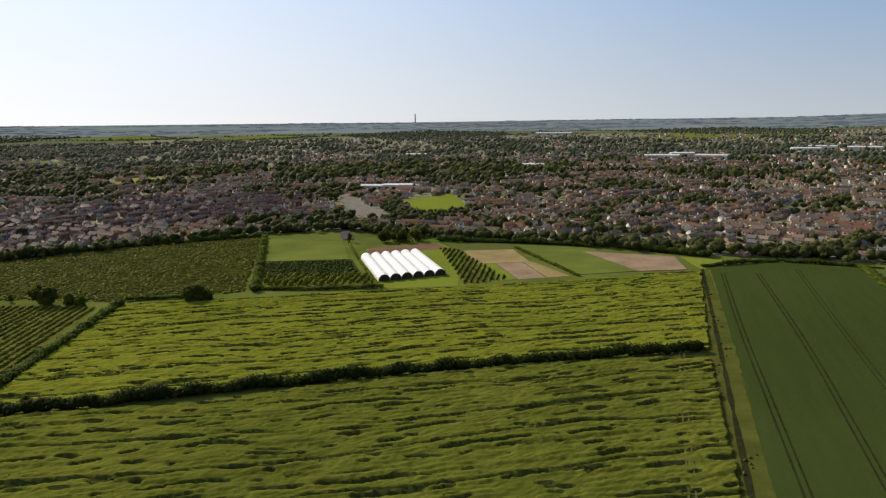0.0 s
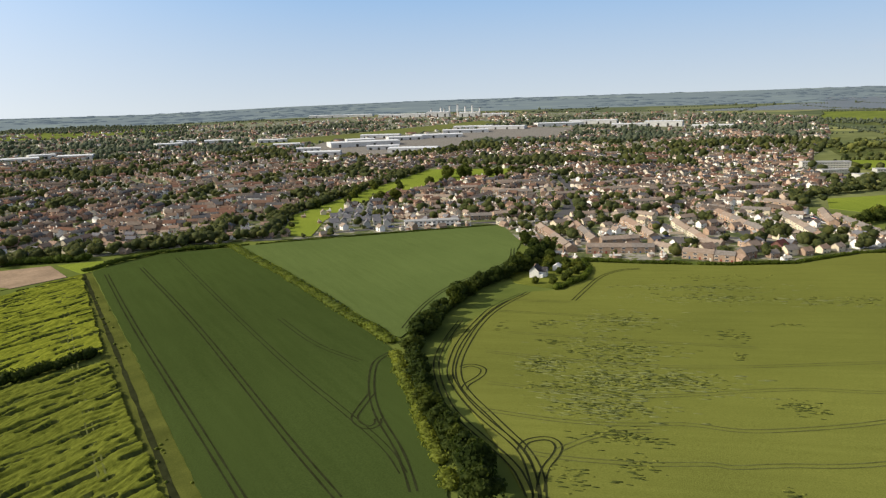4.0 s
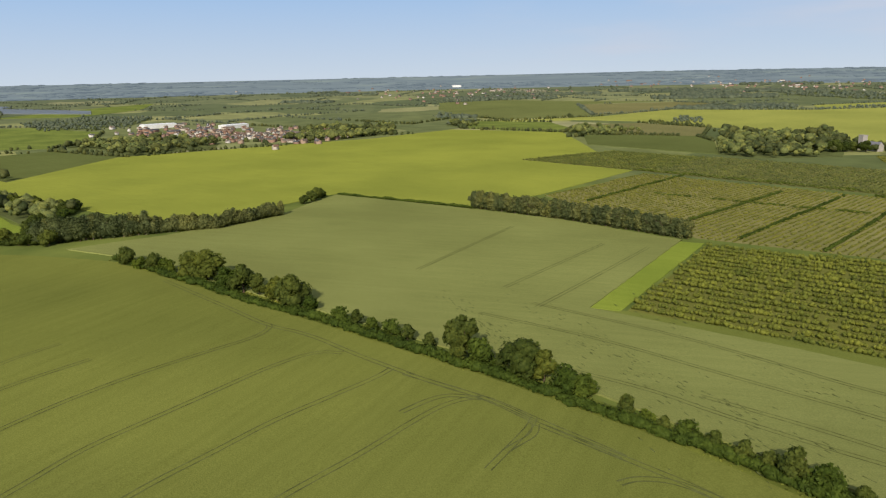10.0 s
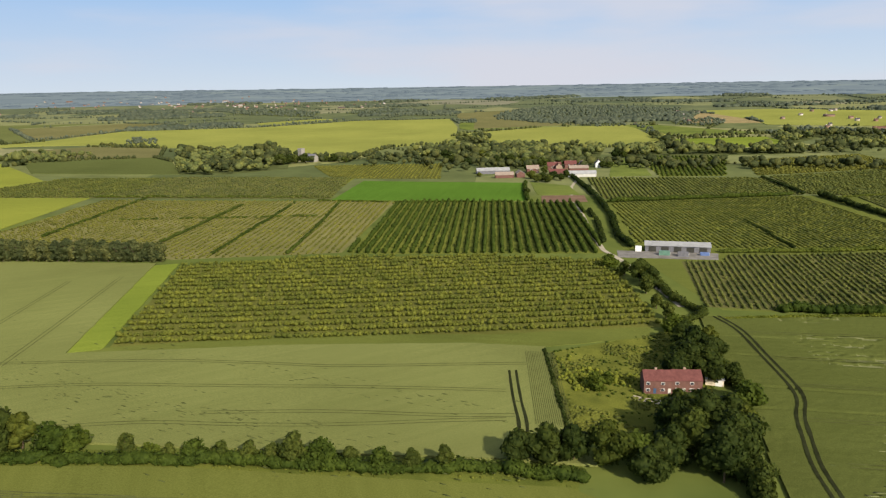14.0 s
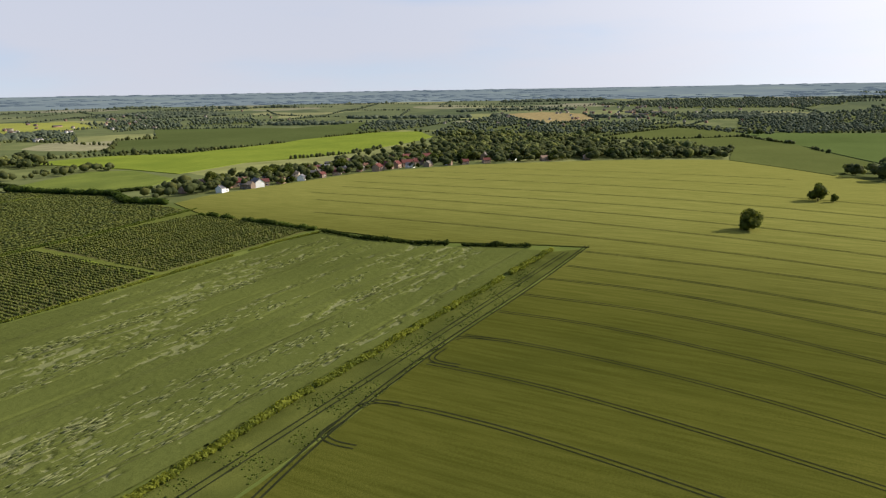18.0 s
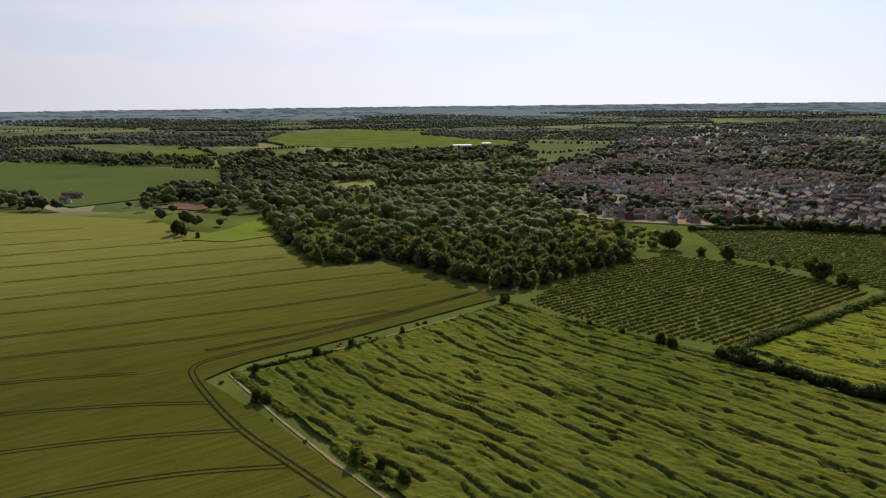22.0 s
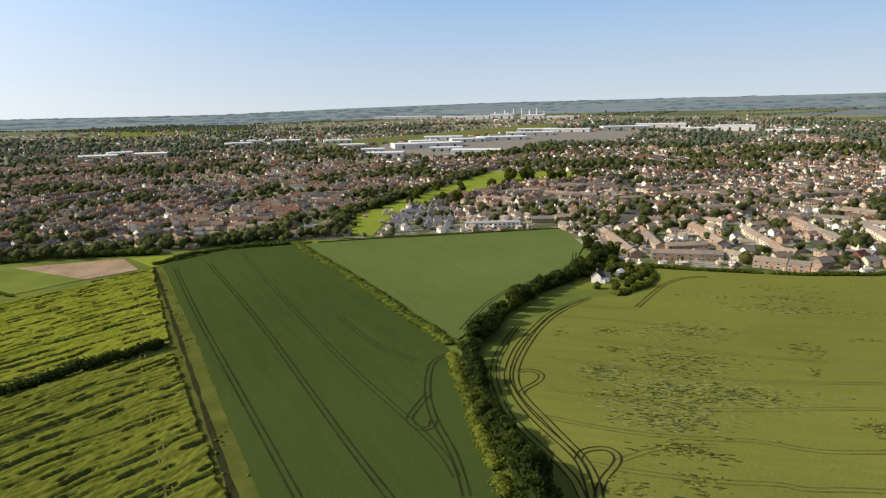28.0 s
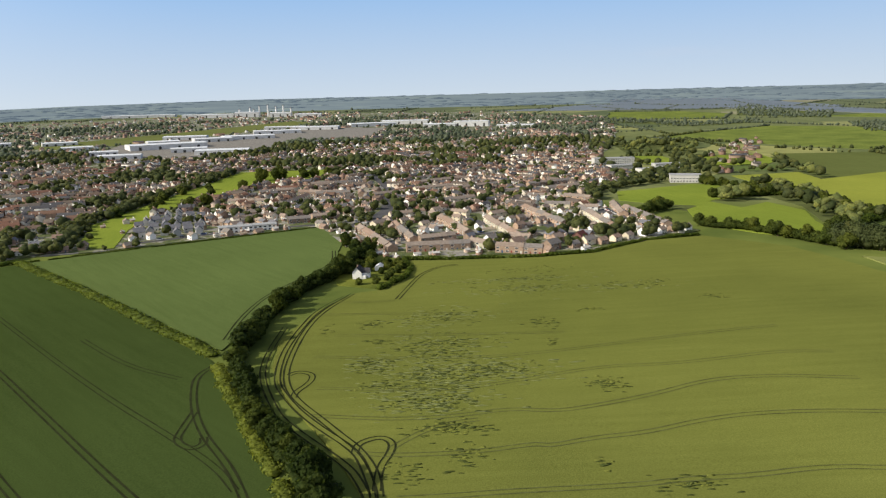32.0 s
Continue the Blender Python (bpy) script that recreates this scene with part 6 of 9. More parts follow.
for x, y, h, kind in ((-343, 378, 10, "oak"), (-293, 371, 13, "oak"), (-252, 373, 9, "oak"), (-226, 377, 5, "ash"), (-218, 380, 4, "ash"), (-199, 373, 11, "oak"), (-193, 371, 10, "oak"), (-181, 368, 7, "oak"), (-176, 368, 6, "bush"), (-120, 372, 9, "oak"), (-116, 374, 9, "oak"), (-112, 374, 6, "bush"), (-270, 372, 5, "bush")):
    tree(x, y, h, kind, "dark rounded tree beside the vineyard", "vineyard trees")
tree(-50, 549, 8, "ash", "small dark conical tree by the polytunnels", "plot trees", 0.6)
for x, y in ((-22, 545), (-14, 552), (-8, 545), (2, 550)):
    tree(x, y, 10, "oak", "dark full tree behind the polytunnels", "plot trees")
# white house garden
for x, y, h in ((330, 196, 6), (338, 188, 5), (344, 184, 6), (340, 200, 7), (325, 205, 9), (350, 205, 8), (308, 178, 4.5), (316, 176, 4), (324, 178, 5), (332, 178, 4.5), (340, 180, 5.5), (328, 186, 4), (334, 204, 6), (322, 210, 8), (312, 206, 7), (304, 186, 4), (345, 192, 6)):
    tree(x, y, h, "oak", "leafy garden tree by the white house", "garden trees")
# the park
for x, y, h in ((430, 505, 9), (520, 545, 10), (500, 528, 9), (560, 560, 10), (600, 560, 9), (560, 520, 10), (610, 520, 12), (690, 560, 17), (700, 540, 18), (720, 555, 17), (735, 530, 14), (745, 520, 12), (760, 510, 12), (640, 525, 9), (655, 535, 10), (470, 505, 8), (500, 490, 10), (510, 480, 12)):
    tree(x, y, h, "oak", "broad tree casting shade on the park grass", "park trees")

# trees along the village street
tree_row([(-470, -560), (-540, -556), (-640, -536), (-700, -492), (-760, -455), (-805, -390), (-850, -320), (-905, -230)], 15, (8, 14), "dark_tree", "dark tree at the village edge", "village trees", 5, 1.15, 0.4)
tree_row([(-500, -590), (-620, -580), (-720, -530), (-800, -470), (-870, -390)], 16, (9, 14), "oak", "tall tree behind the village houses", "village trees", 6, 1.1, 0.1)
tree_row([(-458, -528), (-560, -512), (-640, -508), (-720, -458), (-790, -391), (-845, -306)], 13, (4.5, 8), "dark_tree", "dark garden tree between the village houses", "village trees", 4, 1.1, 0.6)
# weeds and scrub in the cottage garden and along the lane


def scrub(poly, n, size, key, label, seed):
    rng = np.random.RandomState(seed)
    xs, ys = np.array(poly).T
    x, y = rng.uniform(xs.min(), xs.max(), n * 3), rng.uniform(ys.min(), ys.max(), n * 3)
    ok = inside(poly, x, y) & (vnoise(x / 9, y / 9, seed) > 0.45)
    x, y = x[ok][:n], y[ok][:n]
    s = np.array(size)[None] * (0.4 + rng.rand(len(x), 1))
    v, f = lumps(np.column_stack([x, y, terrain(x, y) + s[:, 2] * 0.6]), s, rng, 1, 0.4)
    tagged(new("scrub", mesh_np("scrub", v, f, [M[key]])), label, "scrub", kind="stuff")


GARDEN = [(14, -247), (-30, -276), (-40, -250), (-38, -200), (-16, -180), (4, -184)]
scrub(GARDEN, 1500, (0.55, 0.55, 0.36), "leaf_mid", "tall weeds and brambles in the garden", 5)
scrub(GARDEN, 500, (0.5, 0.5, 0.4), "leaf_hedge", "dark nettles and bramble clumps in the garden", 15)
scrub([(12, -243), (-18, -236), (-12, -214), (8, -214)], 260, (0.6, 0.6, 0.7), "leaf_bramble", "bright tall weeds near the wheat", 16)
scrub([(391, -66), (240, -111), (104, -146), (0, -156), (0, -164), (104, -153), (240, -121), (391, -76)], 1800, (0.45, 0.45, 0.4), "leaf_row", "tall grass and nettles along the hedge foot", 6)
scrub([(-352, -146), (-154, -144), (-70, -142), (-52, -118), (-144, -121), (-284, -129)], 2600, (0.34, 0.3, 0.2), "leaf_hedge", "tussocks of long grass in the strip", 7)
scrub([(180, 426), (186, 426), (86, 144), (64, 88), (56, 92), (78, 148)], 400, (0.6, 0.6, 0.4), "leaf_lit", "tussocks along the field edge", 8)
scrub([(-255, 205), (-150, 228), (-150, 220), (-236, 196), (-230, 62), (-120, 74), (-120, 84), (-240, 74)], 400, (0.8, 0.8, 0.5), "leaf_lit", "weeds along the barley bank", 9)

# ---- buildings ----
M["brick"] = plain_mat("brown_brick", (0.315, 0.232, 0.183), 0.2, 0.6, object_random=True)
M["cream"] = plain_mat("cream_render", (0.58, 0.52, 0.42), 0.12, 0.4, object_random=True)
M["white"] = plain_mat("white_render", (0.78, 0.77, 0.74), 0.06, 0.4)
M["red_brick"] = plain_mat("red_brick", (0.15, 0.08, 0.066), 0.18, 0.6)
M["tile"] = random_mat("clay_roof_tiles", [(0.235, 0.185, 0.15), (0.24, 0.172, 0.132), (0.215, 0.178, 0.15), (0.18, 0.162, 0.148), (0.26, 0.21, 0.172)], island=False, scale=0.7, rough=0.7, gloss=0.01)
M["red_tile"] = plain_mat("red_roof_tiles", (0.135, 0.055, 0.05), 0.2, 0.9)
M["slate"] = plain_mat("grey_slate", (0.15, 0.15, 0.165), 0.2, 0.9, 0.62)
M["glass"] = plain_mat("window_glass", (0.03, 0.035, 0.045), 0.2, 0.5, 0.15)
M["frame"] = plain_mat("white_frame", (0.72, 0.72, 0.70), 0.05, 1.0)
M["door"] = random_mat("painted_door", [(0.25, 0.06, 0.05), (0.05, 0.09, 0.16), (0.55, 0.54, 0.5), (0.06, 0.12, 0.07)], island=False)
M["plastic"] = plain_mat("white_plastic_film", (0.83, 0.83, 0.83), 0.05, 0.3, 0.45)
M["metal"] = plain_mat("pale_metal_roof", (0.62, 0.63, 0.64), 0.12, 0.3, 0.5)
M["grey_roof"] = plain_mat("weathered_metal_roof", (0.30, 0.305, 0.31), 0.15, 0.3, 0.7)
# near-black panels stand in for the shade inside open bays and tunnel ends
M["dark_in"] = plain_mat("dark_opening", (0.05, 0.05, 0.045), 0.2, 0.5)
M["far_roof"] = random_mat("town_roofs", [(0.133, 0.098, 0.078), (0.101, 0.09, 0.082), (0.148, 0.094, 0.07), (0.086, 0.084, 0.087), (0.121, 0.098, 0.082), (0.144, 0.082, 0.061), (0.07, 0.07, 0.076), (0.156, 0.129, 0.109)], rough=0.8, gloss=0.0)
M["shed_roof"] = random_mat("shed_roofs", [(0.32, 0.31, 0.29), (0.22, 0.18, 0.14), (0.42, 0.41, 0.39), (0.26, 0.22, 0.17)], rough=0.8, gloss=0.0)
M["plum_roof"] = random_mat("plum_roofs", [(0.055, 0.036, 0.042), (0.064, 0.04, 0.044), (0.046, 0.042, 0.052), (0.055, 0.055, 0.064), (0.07, 0.048, 0.05)], rough=0.6, gloss=0.012)
M["dull_wall"] = random_mat("village_walls", [(0.22, 0.14, 0.105), (0.36, 0.32, 0.27), (0.25, 0.16, 0.12), (0.45, 0.43, 0.4), (0.28, 0.2, 0.155)])
M["far_wall"] = random_mat("town_walls", [(0.33, 0.225, 0.17), (0.6, 0.545, 0.465), (0.30, 0.205, 0.155), (0.74, 0.72, 0.68), (0.46, 0.365, 0.295), (0.36, 0.245, 0.19)])


def town_ground_mat():
    """Gardens, paving and streets mixed."""
    m, nt, bs = base_mat("town_ground", 0.9)
    bs.inputs["Specular IOR Level"].default_value = 0.1
    v0 = world_vec(nt)
    a = noise_node(nt, v0, 0.07, 4, 0.7)
    b = noise_node(nt, v0, 0.4, 3)
    c = ramp_node(nt, a, [(0.38, (0.055, 0.075, 0.028)), (0.51, (0.115, 0.125, 0.05)), (0.55, (0.25, 0.235, 0.205)), (0.64, (0.2, 0.195, 0.18))])
    c = mix_node(nt, 1.0, c, ramp_node(nt, b, [(0.3, (0.7, 0.7, 0.7)), (0.7, (1.2, 1.2, 1.15))]), "MULTIPLY")
    nt.links.new(c, bs.inputs["Base Color"])
    return m


M["town"] = town_ground_mat()


def part(name, me, parent, label="", loc=None, rot=0.0):
    o = new(name, me)
    o.parent = parent
    if loc is not None:
        o.matrix_basis = pose(loc[0], loc[1], loc[2], 0, 0, rot)
    if label:
        o["label"] = label
    return o


def box_mesh(name, sx, sy, sz, mat_, bevel=0.0, z0=0.0):
    bm = bmesh.new()
    bmesh.ops.create_cube(bm, size=1.0, matrix=Matrix.Translation((0, 0, z0 + sz / 2)) @ Matrix.Diagonal((sx, sy, sz, 1)))
    if bevel:
        bmesh.ops.bevel(bm, geom=bm.edges[:], offset=bevel, segments=1, affect="EDGES")
    me = bpy.data.meshes.new(name)
    bm.to_mesh(me)
    bm.free()
    me.materials.append(mat_)
    return me


def gable_walls(L, D, H, R, mt):
    x, y = L / 2, D / 2
    v = [(-x, -y, -0.6), (x, -y, -0.6), (x, y, -0.6), (-x, y, -0.6), (-x, -y, H), (x, -y, H), (x, y, H), (-x, y, H), (-x, 0, H + R), (x, 0, H + R)]
    me = bpy.data.meshes.new("wall")
    me.from_pydata(v, [], [(0, 1, 5, 4), (2, 3, 7, 6), (1, 2, 6, 9, 5), (3, 0, 4, 8, 7)])
    me.materials.append(mt)
    return me


def gable_roof(L, D, H, R, mt, over=0.4, th=0.22):
    x, y = L / 2 + over, D / 2
    k = R / y
    ye, ze = y + over, H - over * k
    o = [(ye, ze), (0, H + R), (-ye, ze)]
    v = []
    for s in (-x, x):
        v += [(s, a, b + 0.03) for a, b in o] + [(s, a, b + 0.03 + th) for a, b in o]
    f = []
    for i in range(2):
        f += [(3 + i, 9 + i, 10 + i, 4 + i), (i, i + 1, 7 + i, 6 + i), (i, 3 + i, 4 + i, i + 1), (6 + i, 7 + i, 10 + i, 9 + i)]
    f += [(0, 6, 9, 3), (2, 5, 11, 8)]
    me = bpy.data.meshes.new("roof")
    me.from_pydata(v, [], f)
    me.materials.append(mt)
    return me


def window_mesh(w, h, glass="glass"):
    """A pane set in a white frame, to stand against a wall that faces -y."""
    bm = bmesh.new()
    bmesh.ops.create_cube(bm, size=1.0, matrix=Matrix.Translation((0, -0.03, h / 2)) @ Matrix.Diagonal((w, 0.1, h, 1)))
    n = len(bm.faces)
    bmesh.ops.create_cube(bm, size=1.0, matrix=Matrix.Translation((0, -0.05, h / 2)) @ Matrix.Diagonal((w - 0.22, 0.1, h - 0.22, 1)))
    me = bpy.data.meshes.new("window")
    bm.faces.ensure_lookup_table()
    for i, f in enumerate(bm.faces):
        f.material_index = 0 if i < n else 1
    bm.to_mesh(me)
    bm.free()
    me.materials.append(M["frame"])
    me.materials.append(M[glass])
    return me


WIN, WIN_BIG = window_mesh(1.3, 1.15), window_mesh(2.0, 1.25)
SASH, PANE = box_mesh("window", 1.3, 0.14, 1.1, M["frame"], 0.02), box_mesh("pane", 1.1, 0.1, 0.9, M["glass"])
DOOR = box_mesh("door", 0.95, 0.1, 2.05, M["door"])
STACK = box_mesh("chimney", 0.9, 0.6, 1.9, M["brick"], 0.05)
brng = random.Random(31)


def house(L, D, H, R, wall, roof, units, label, group="", fine=False, chimneys=1):
    """A gabled house or terrace along its local x, with windows, doors and chimneys."""
    e = new("house")
    e.empty_display_size = 0.5
    w = L / units
    step_ = [0.0] * units
    if units > 3:
        u = 0
        while u < units:
            n = min(brng.choice((2, 3, 4)), units - u)
            dz, dy = brng.uniform(-0.1, 0.5), brng.uniform(-0.5, 0.5)
            cx = -L / 2 + (u + n / 2) * w
            part("wall", gable_walls(w * n - 0.02, D, H, R, M[wall]), e, "", (cx, dy, dz))
            part("roof", gable_roof(w * n - 0.02, D, H, R, M[roof], 0.12), e, "", (cx, dy, dz))
            step_[u:u + n] = [(dy, dz)] * n
            u += n
    else:
        part("wall", gable_walls(L, D, H, R, M[wall]), e)
        part("roof", gable_roof(L, D, H, R, M[roof]), e)
        step_ = [(0.0, 0.0)] * units
    for u in range(units):
        dy, dz = step_[u]
        cx = -L / 2 + (u + 0.5) * w
        for side in (-1, 1):
            for storey in range(2 if H > 4 else 1):
                z = 0.9 + storey * 2.55
                for j, dx in enumerate((-w * 0.22, w * 0.25)[:2 if storey == 0 and side < 0 else 1]):
                    me = WIN_BIG
                    if j == 1 and storey == 0 and side < 0:
                        part("door", DOOR, e, "", (cx + dx, dy + side * (D / 2 + 0.02), dz + 0.02), 0)
                    else:
                        wd = part("window", SASH if fine else me, e, "", (cx + dx, dy + side * (D / 2 + 0.01), z + dz), 0 if side < 0 else 180)
                        if fine:
                            part("pane", PANE, wd, "dark glass pane", (0, -0.05, 0.1))
        if chimneys and u % 2 == 0:
            part("chimney", STACK, e, "", (cx + w * 0.4, dy + 0.25, dz + H + R - 1.0))
    return tagged(e, label, "house", group)


def at(e, x, y, ang, lift=0.0):
    e.matrix_basis = pose(x, y, zat(x, y) + lift, 0, 0, ang)
    return e


TERRACES = [
    [(439, 268, 379, 207), (476, 266, 441, 240), (456, 247, 408, 206), (408, 203, 427, 186), (382, 199, 403, 165), (408, 166, 403, 149), (511, 243, 438, 180), (494, 273, 517, 253), (564, 276, 609, 246), (522, 230, 520, 215), (495, 189, 424, 135), (516, 194, 533, 185)],
    [(647, 450, 702, 425), (589, 410, 609, 382), (468, 330, 486, 316), (500, 319, 518, 308), (723, 431, 700, 419), (690, 406, 668, 397), (656, 394, 636, 380), (626, 380, 604, 366), (598, 356, 577, 344), (566, 342, 545, 328), (431, 149, 428, 133), (395, 144, 399, 116), (451, 341, 463, 328), (526, 400, 580, 414)],
    [(578, 204, 582, 182), (631, 201, 632, 179), (635, 167, 629, 141), (581, 169, 583, 148), (569, 132, 571, 122), (553, 178, 490, 127), (559, 133, 485, 92), (566, 99, 500, 58), (594, 114, 539, 95), (547, 188, 559, 179), (462, 399, 475, 394), (519, 461, 536, 428)],
    [(583, 476, 612, 455), (595, 435, 608, 388), (659, 465, 682, 436), (452, 264, 466, 260), (560, 245, 600, 222), (630, 250, 680, 215), (660, 300, 720, 260), (700, 360, 760, 320), (650, 330, 690, 305), (600, 350, 630, 330), (690, 200, 730, 170), (720, 230, 770, 195)],
]
for gi, rows_ in enumerate(TERRACES):
    for x0, y0, x1, y1 in rows_:
        ln = math.hypot(x1 - x0, y1 - y0)
        n = max(1, round(ln / 6.2))
        wall = brng.choice(("cream", "cream", "white", "brick") if gi == 2 else ("brick", "brick", "cream"))
        t = house(ln, 8.2, 5.1, 2.3, wall, "tile", n, {"brick": "brown brick terrace with a tiled roof", "cream": "cream rendered terrace with a tiled roof", "white": "white clad terrace with a brown tiled roof"}[wall], "estate terraces")
        at(t, (x0 + x1) / 2, (y0 + y1) / 2, math.degrees(math.atan2(y1 - y0, x1 - x0)))
        t.matrix_basis = t.matrix_basis @ Matrix.Diagonal((1, 0.8, 0.8, 1))
DETACHED = [(432, 117), (417, 102), (428, 96), (432, 88), (443, 82), (452, 76), (466, 68), (476, 59), (485, 53), (491, 45), (357, 406), (408, 470), (397, 112), (471, 103), (502, 423), (488, 381), (507, 371), (542, 368), (566, 349)]
proto = {}
for wall in ("white", "cream", "brick"):
    for roof in ("tile", "slate"):
        proto[wall, roof] = house(9.5, 7.6, 5.0, 2.8, wall, roof, 1, {"white": "white detached house with a pitched roof", "cream": "cream detached house with a pitched roof", "brick": "brown brick detached house with a pitched roof"}[wall], "estate houses")
first = dict.fromkeys(proto, True)
for i, (x, y) in enumerate(DETACHED):
    key = (brng.choice(("white", "cream", "brick") if i < 10 else ("white", "cream", "brick", "brick")), "tile" if i < 10 else brng.choice(("tile", "slate")))
    ang = -28 + brng.uniform(-6, 6) if i < 10 else brng.choice((-33, 57)) + brng.uniform(-10, 10)
    m = pose(x, y, zat(x, y), 0, 0, ang) @ Matrix.Diagonal((0.8, 0.8, 0.8, 1))
    if first[key]:
        first[key] = False
        proto[key].matrix_basis = m
    else:
        copy_thing(proto[key], m)
for key, unused in first.items():
    if unused:
        x, y = brng.choice([(575, 300), (590, 290), (610, 310), (640, 290), (560, 310), (620, 330)])
        proto[key].matrix_basis = pose(x + brng.uniform(-8, 8), y + brng.uniform(-8, 8), zat(x, y), 0, 0, 30)

# grey-roofed houses and white flats at the edge of the estate
M["pale_gable"] = plain_mat("pale_gable", (0.47, 0.47, 0.47), 0.08, 0.4, object_random=True)
grey_house = house(8.5, 7.0, 5.0, 3.4, "pale_gable", "slate", 1, "pale gabled house with a grey slate roof", "grey-roofed houses")
spots_ = [(x + brng.uniform(-2, 2), y + brng.uniform(-2, 2)) for x in range(368, 470, 13) for y in range(378, 474, 12)]
spots_ = [p for p in spots_ if inside([(362, 415), (405, 456), (462, 470), (450, 428), (396, 372)], p[0], p[1])]
for i, (x, y) in enumerate(spots_):
    m = pose(x, y, zat(x, y) + 0.3, 0, 0, brng.choice((-42, 48)) + brng.uniform(-6, 6)) @ Matrix.Diagonal((0.85, 0.85, 0.85, 1))
    if i:
        copy_thing(grey_house, m)
    else:
        grey_house.matrix_basis = m
flats = new("block_of_flats")
part("wall", box_mesh("wall", 42, 9, 4.4, M["white"]), flats)
part("roof", box_mesh("roof", 43, 10, 0.4, M["grey_roof"], 0.05), flats, "flat grey roof", (0, 0, 4.4))
for k in range(12):
    for z in (0.5, 2.7):
        part("window", WIN_BIG, flats, "", (-19.2 + 3.5 * k, -4.51, z))
tagged(flats, "long white block of flats with a flat roof", "flats")
at(flats, 415, 351, -45, 0.3)

# ---- the white house by the hedge ----
M["dark_slate"] = plain_mat("dark_slate", (0.06, 0.058, 0.06), 0.25, 0.9, 0.92)
wh = house(7.4, 5.0, 4.0, 2.4, "white", "dark_slate", 2, "white rendered farmhouse with a dark slate roof", fine=True, chimneys=1)
part("wing", gable_walls(5.0, 3.6, 3.4, 1.9, M["white"]), wh, "white gabled wing", (1.2, -3.6, 0), 90)
part("wing_roof", gable_roof(5.0, 3.6, 3.4, 1.9, M["dark_slate"], 0.3), wh, "dark slate roof of the wing", (1.2, -3.6, 0), 90)
part("lean_to", box_mesh("lean_to", 2.6, 2.2, 2.3, M["white"], 0.05), wh, "low white lean-to", (-2.2, -3.5, 0))
part("window", SASH, wh, "", (1.2, -6.12, 2.5), 0)
at(wh, 317, 194, 20)
shed = new("garden_shed")
part("wall", gable_walls(6, 4, 2.4, 1.1, M["white"]), shed)
part("roof", gable_roof(6, 4, 2.4, 1.1, M["metal"], 0.2, 0.08), shed)
part("door", DOOR, shed, "", (0.8, -2.03, 0.02), 0)
tagged(shed, "small white shed in the farmhouse garden", "shed")
at(shed, 336, 192, 20)
plot([(300, 172), (321, 170), (344, 178), (346, 188), (336, 206), (312, 208), (300, 196)], 0.35, "verge", "rough lawn of the white farmhouse", "lawn", 10)

# ---- the red-roofed cottage ----
cot = house(19.5, 7.5, 5.0, 2.9, "red_brick", "red_tile", 4, "long red brick cottage with a red tiled roof", fine=True, chimneys=1)
at(cot, -26, -219.5, 188)
cot.matrix_basis = cot.matrix_basis @ Matrix.Diagonal((0.92, 0.85, 0.82, 1))
gar = new("garage")
part("wall", gable_walls(5.5, 4.0, 2.1, 1.0, M["cream"]), gar)
part("roof", gable_roof(5.5, 4.0, 2.1, 1.0, M["grey_roof"], 0.2, 0.1), gar)
part("door", box_mesh("door", 2.1, 0.1, 1.9, M["frame"]), gar, "", (1.3, -2.02, 0.0))
tagged(gar, "small pale garage with a light roof beside the cottage", "garage")
at(gar, -40, -227, 175)
tagged(ribbon_obj("drive", [[(-14, -212), (-20, -210), (-34, -206)]], 3.0, 0.14, M["track"]), "pale gravel drive beside the cottage", "drive", kind="structure")
tagged(ribbon_obj("lane", [[(-38, -310), (-24, -360), (-14, -395), (-4, -420), (4, -470), (12, -540), (24, -610), (28, -700), (24, -780)]], 3.0, 0.2, M["track"], 0.2), "narrow pale farm lane", "lane", kind="structure")

# ---- packing shed ----
barn = new("packing_shed")
part("wall", gable_walls(36, 11, 3.8, 1.5, M["slate"]), barn)
part("roof", gable_roof(36, 11, 3.8, 1.5, M["grey_roof"], 0.5, 0.15), barn, "pale corrugated roof")
# flat dark panels in place of the shaded open front
for i in range(5):
    part("bay_door", box_mesh("bay_door", 4.2, 0.12, 3.2, M["dark_in"]), barn, "", (-14 + i * 7, -5.55, 0.02))
tagged(barn, "long low packing shed with a pale metal roof", "barn")
at(barn, -46, -424, 180 - 2)
M["blue"] = plain_mat("blue_tarpaulin", (0.10, 0.16, 0.34), 0.15, 0.5, 0.5)
M["green_box"] = plain_mat("green_container", (0.10, 0.20, 0.15), 0.15, 0.5, 0.5)
for x, y, sx, sy, sz, key, label in ((-38, -411, 6, 2.6, 2.6, "green_box", "dark green storage container by the shed"), (-48, -409, 6, 2.6, 2.6, "slate", "grey storage container by the shed"), (-60, -413, 5, 3, 1.6, "blue", "blue covered stack beside the shed"), (-24, -420, 3.5, 3.0, 3, "frame", "small white store beside the shed")):
    c = new("container")
    part("body", box_mesh("body", sx, sy, sz, M[key], 0.08), c)
    part("door", box_mesh("door", 0.08, sy * 0.86, sz * 0.86, M["frame"]), c, "", (-sx / 2 - 0.03, 0, 0.12))
    tagged(c, label, "container")
    at(c, x, y, -3)
plot([(-12, -402), (-66, -402), (-68, -418), (-12, -420)], 0.15, "yard", "worn pale yard before the shed", "yard", 12)

# ---- polytunnels ----
M["hoop"] = plain_mat("galvanised_hoop", (0.45, 0.45, 0.45), 0.1, 1.0, 0.4, 0.8)


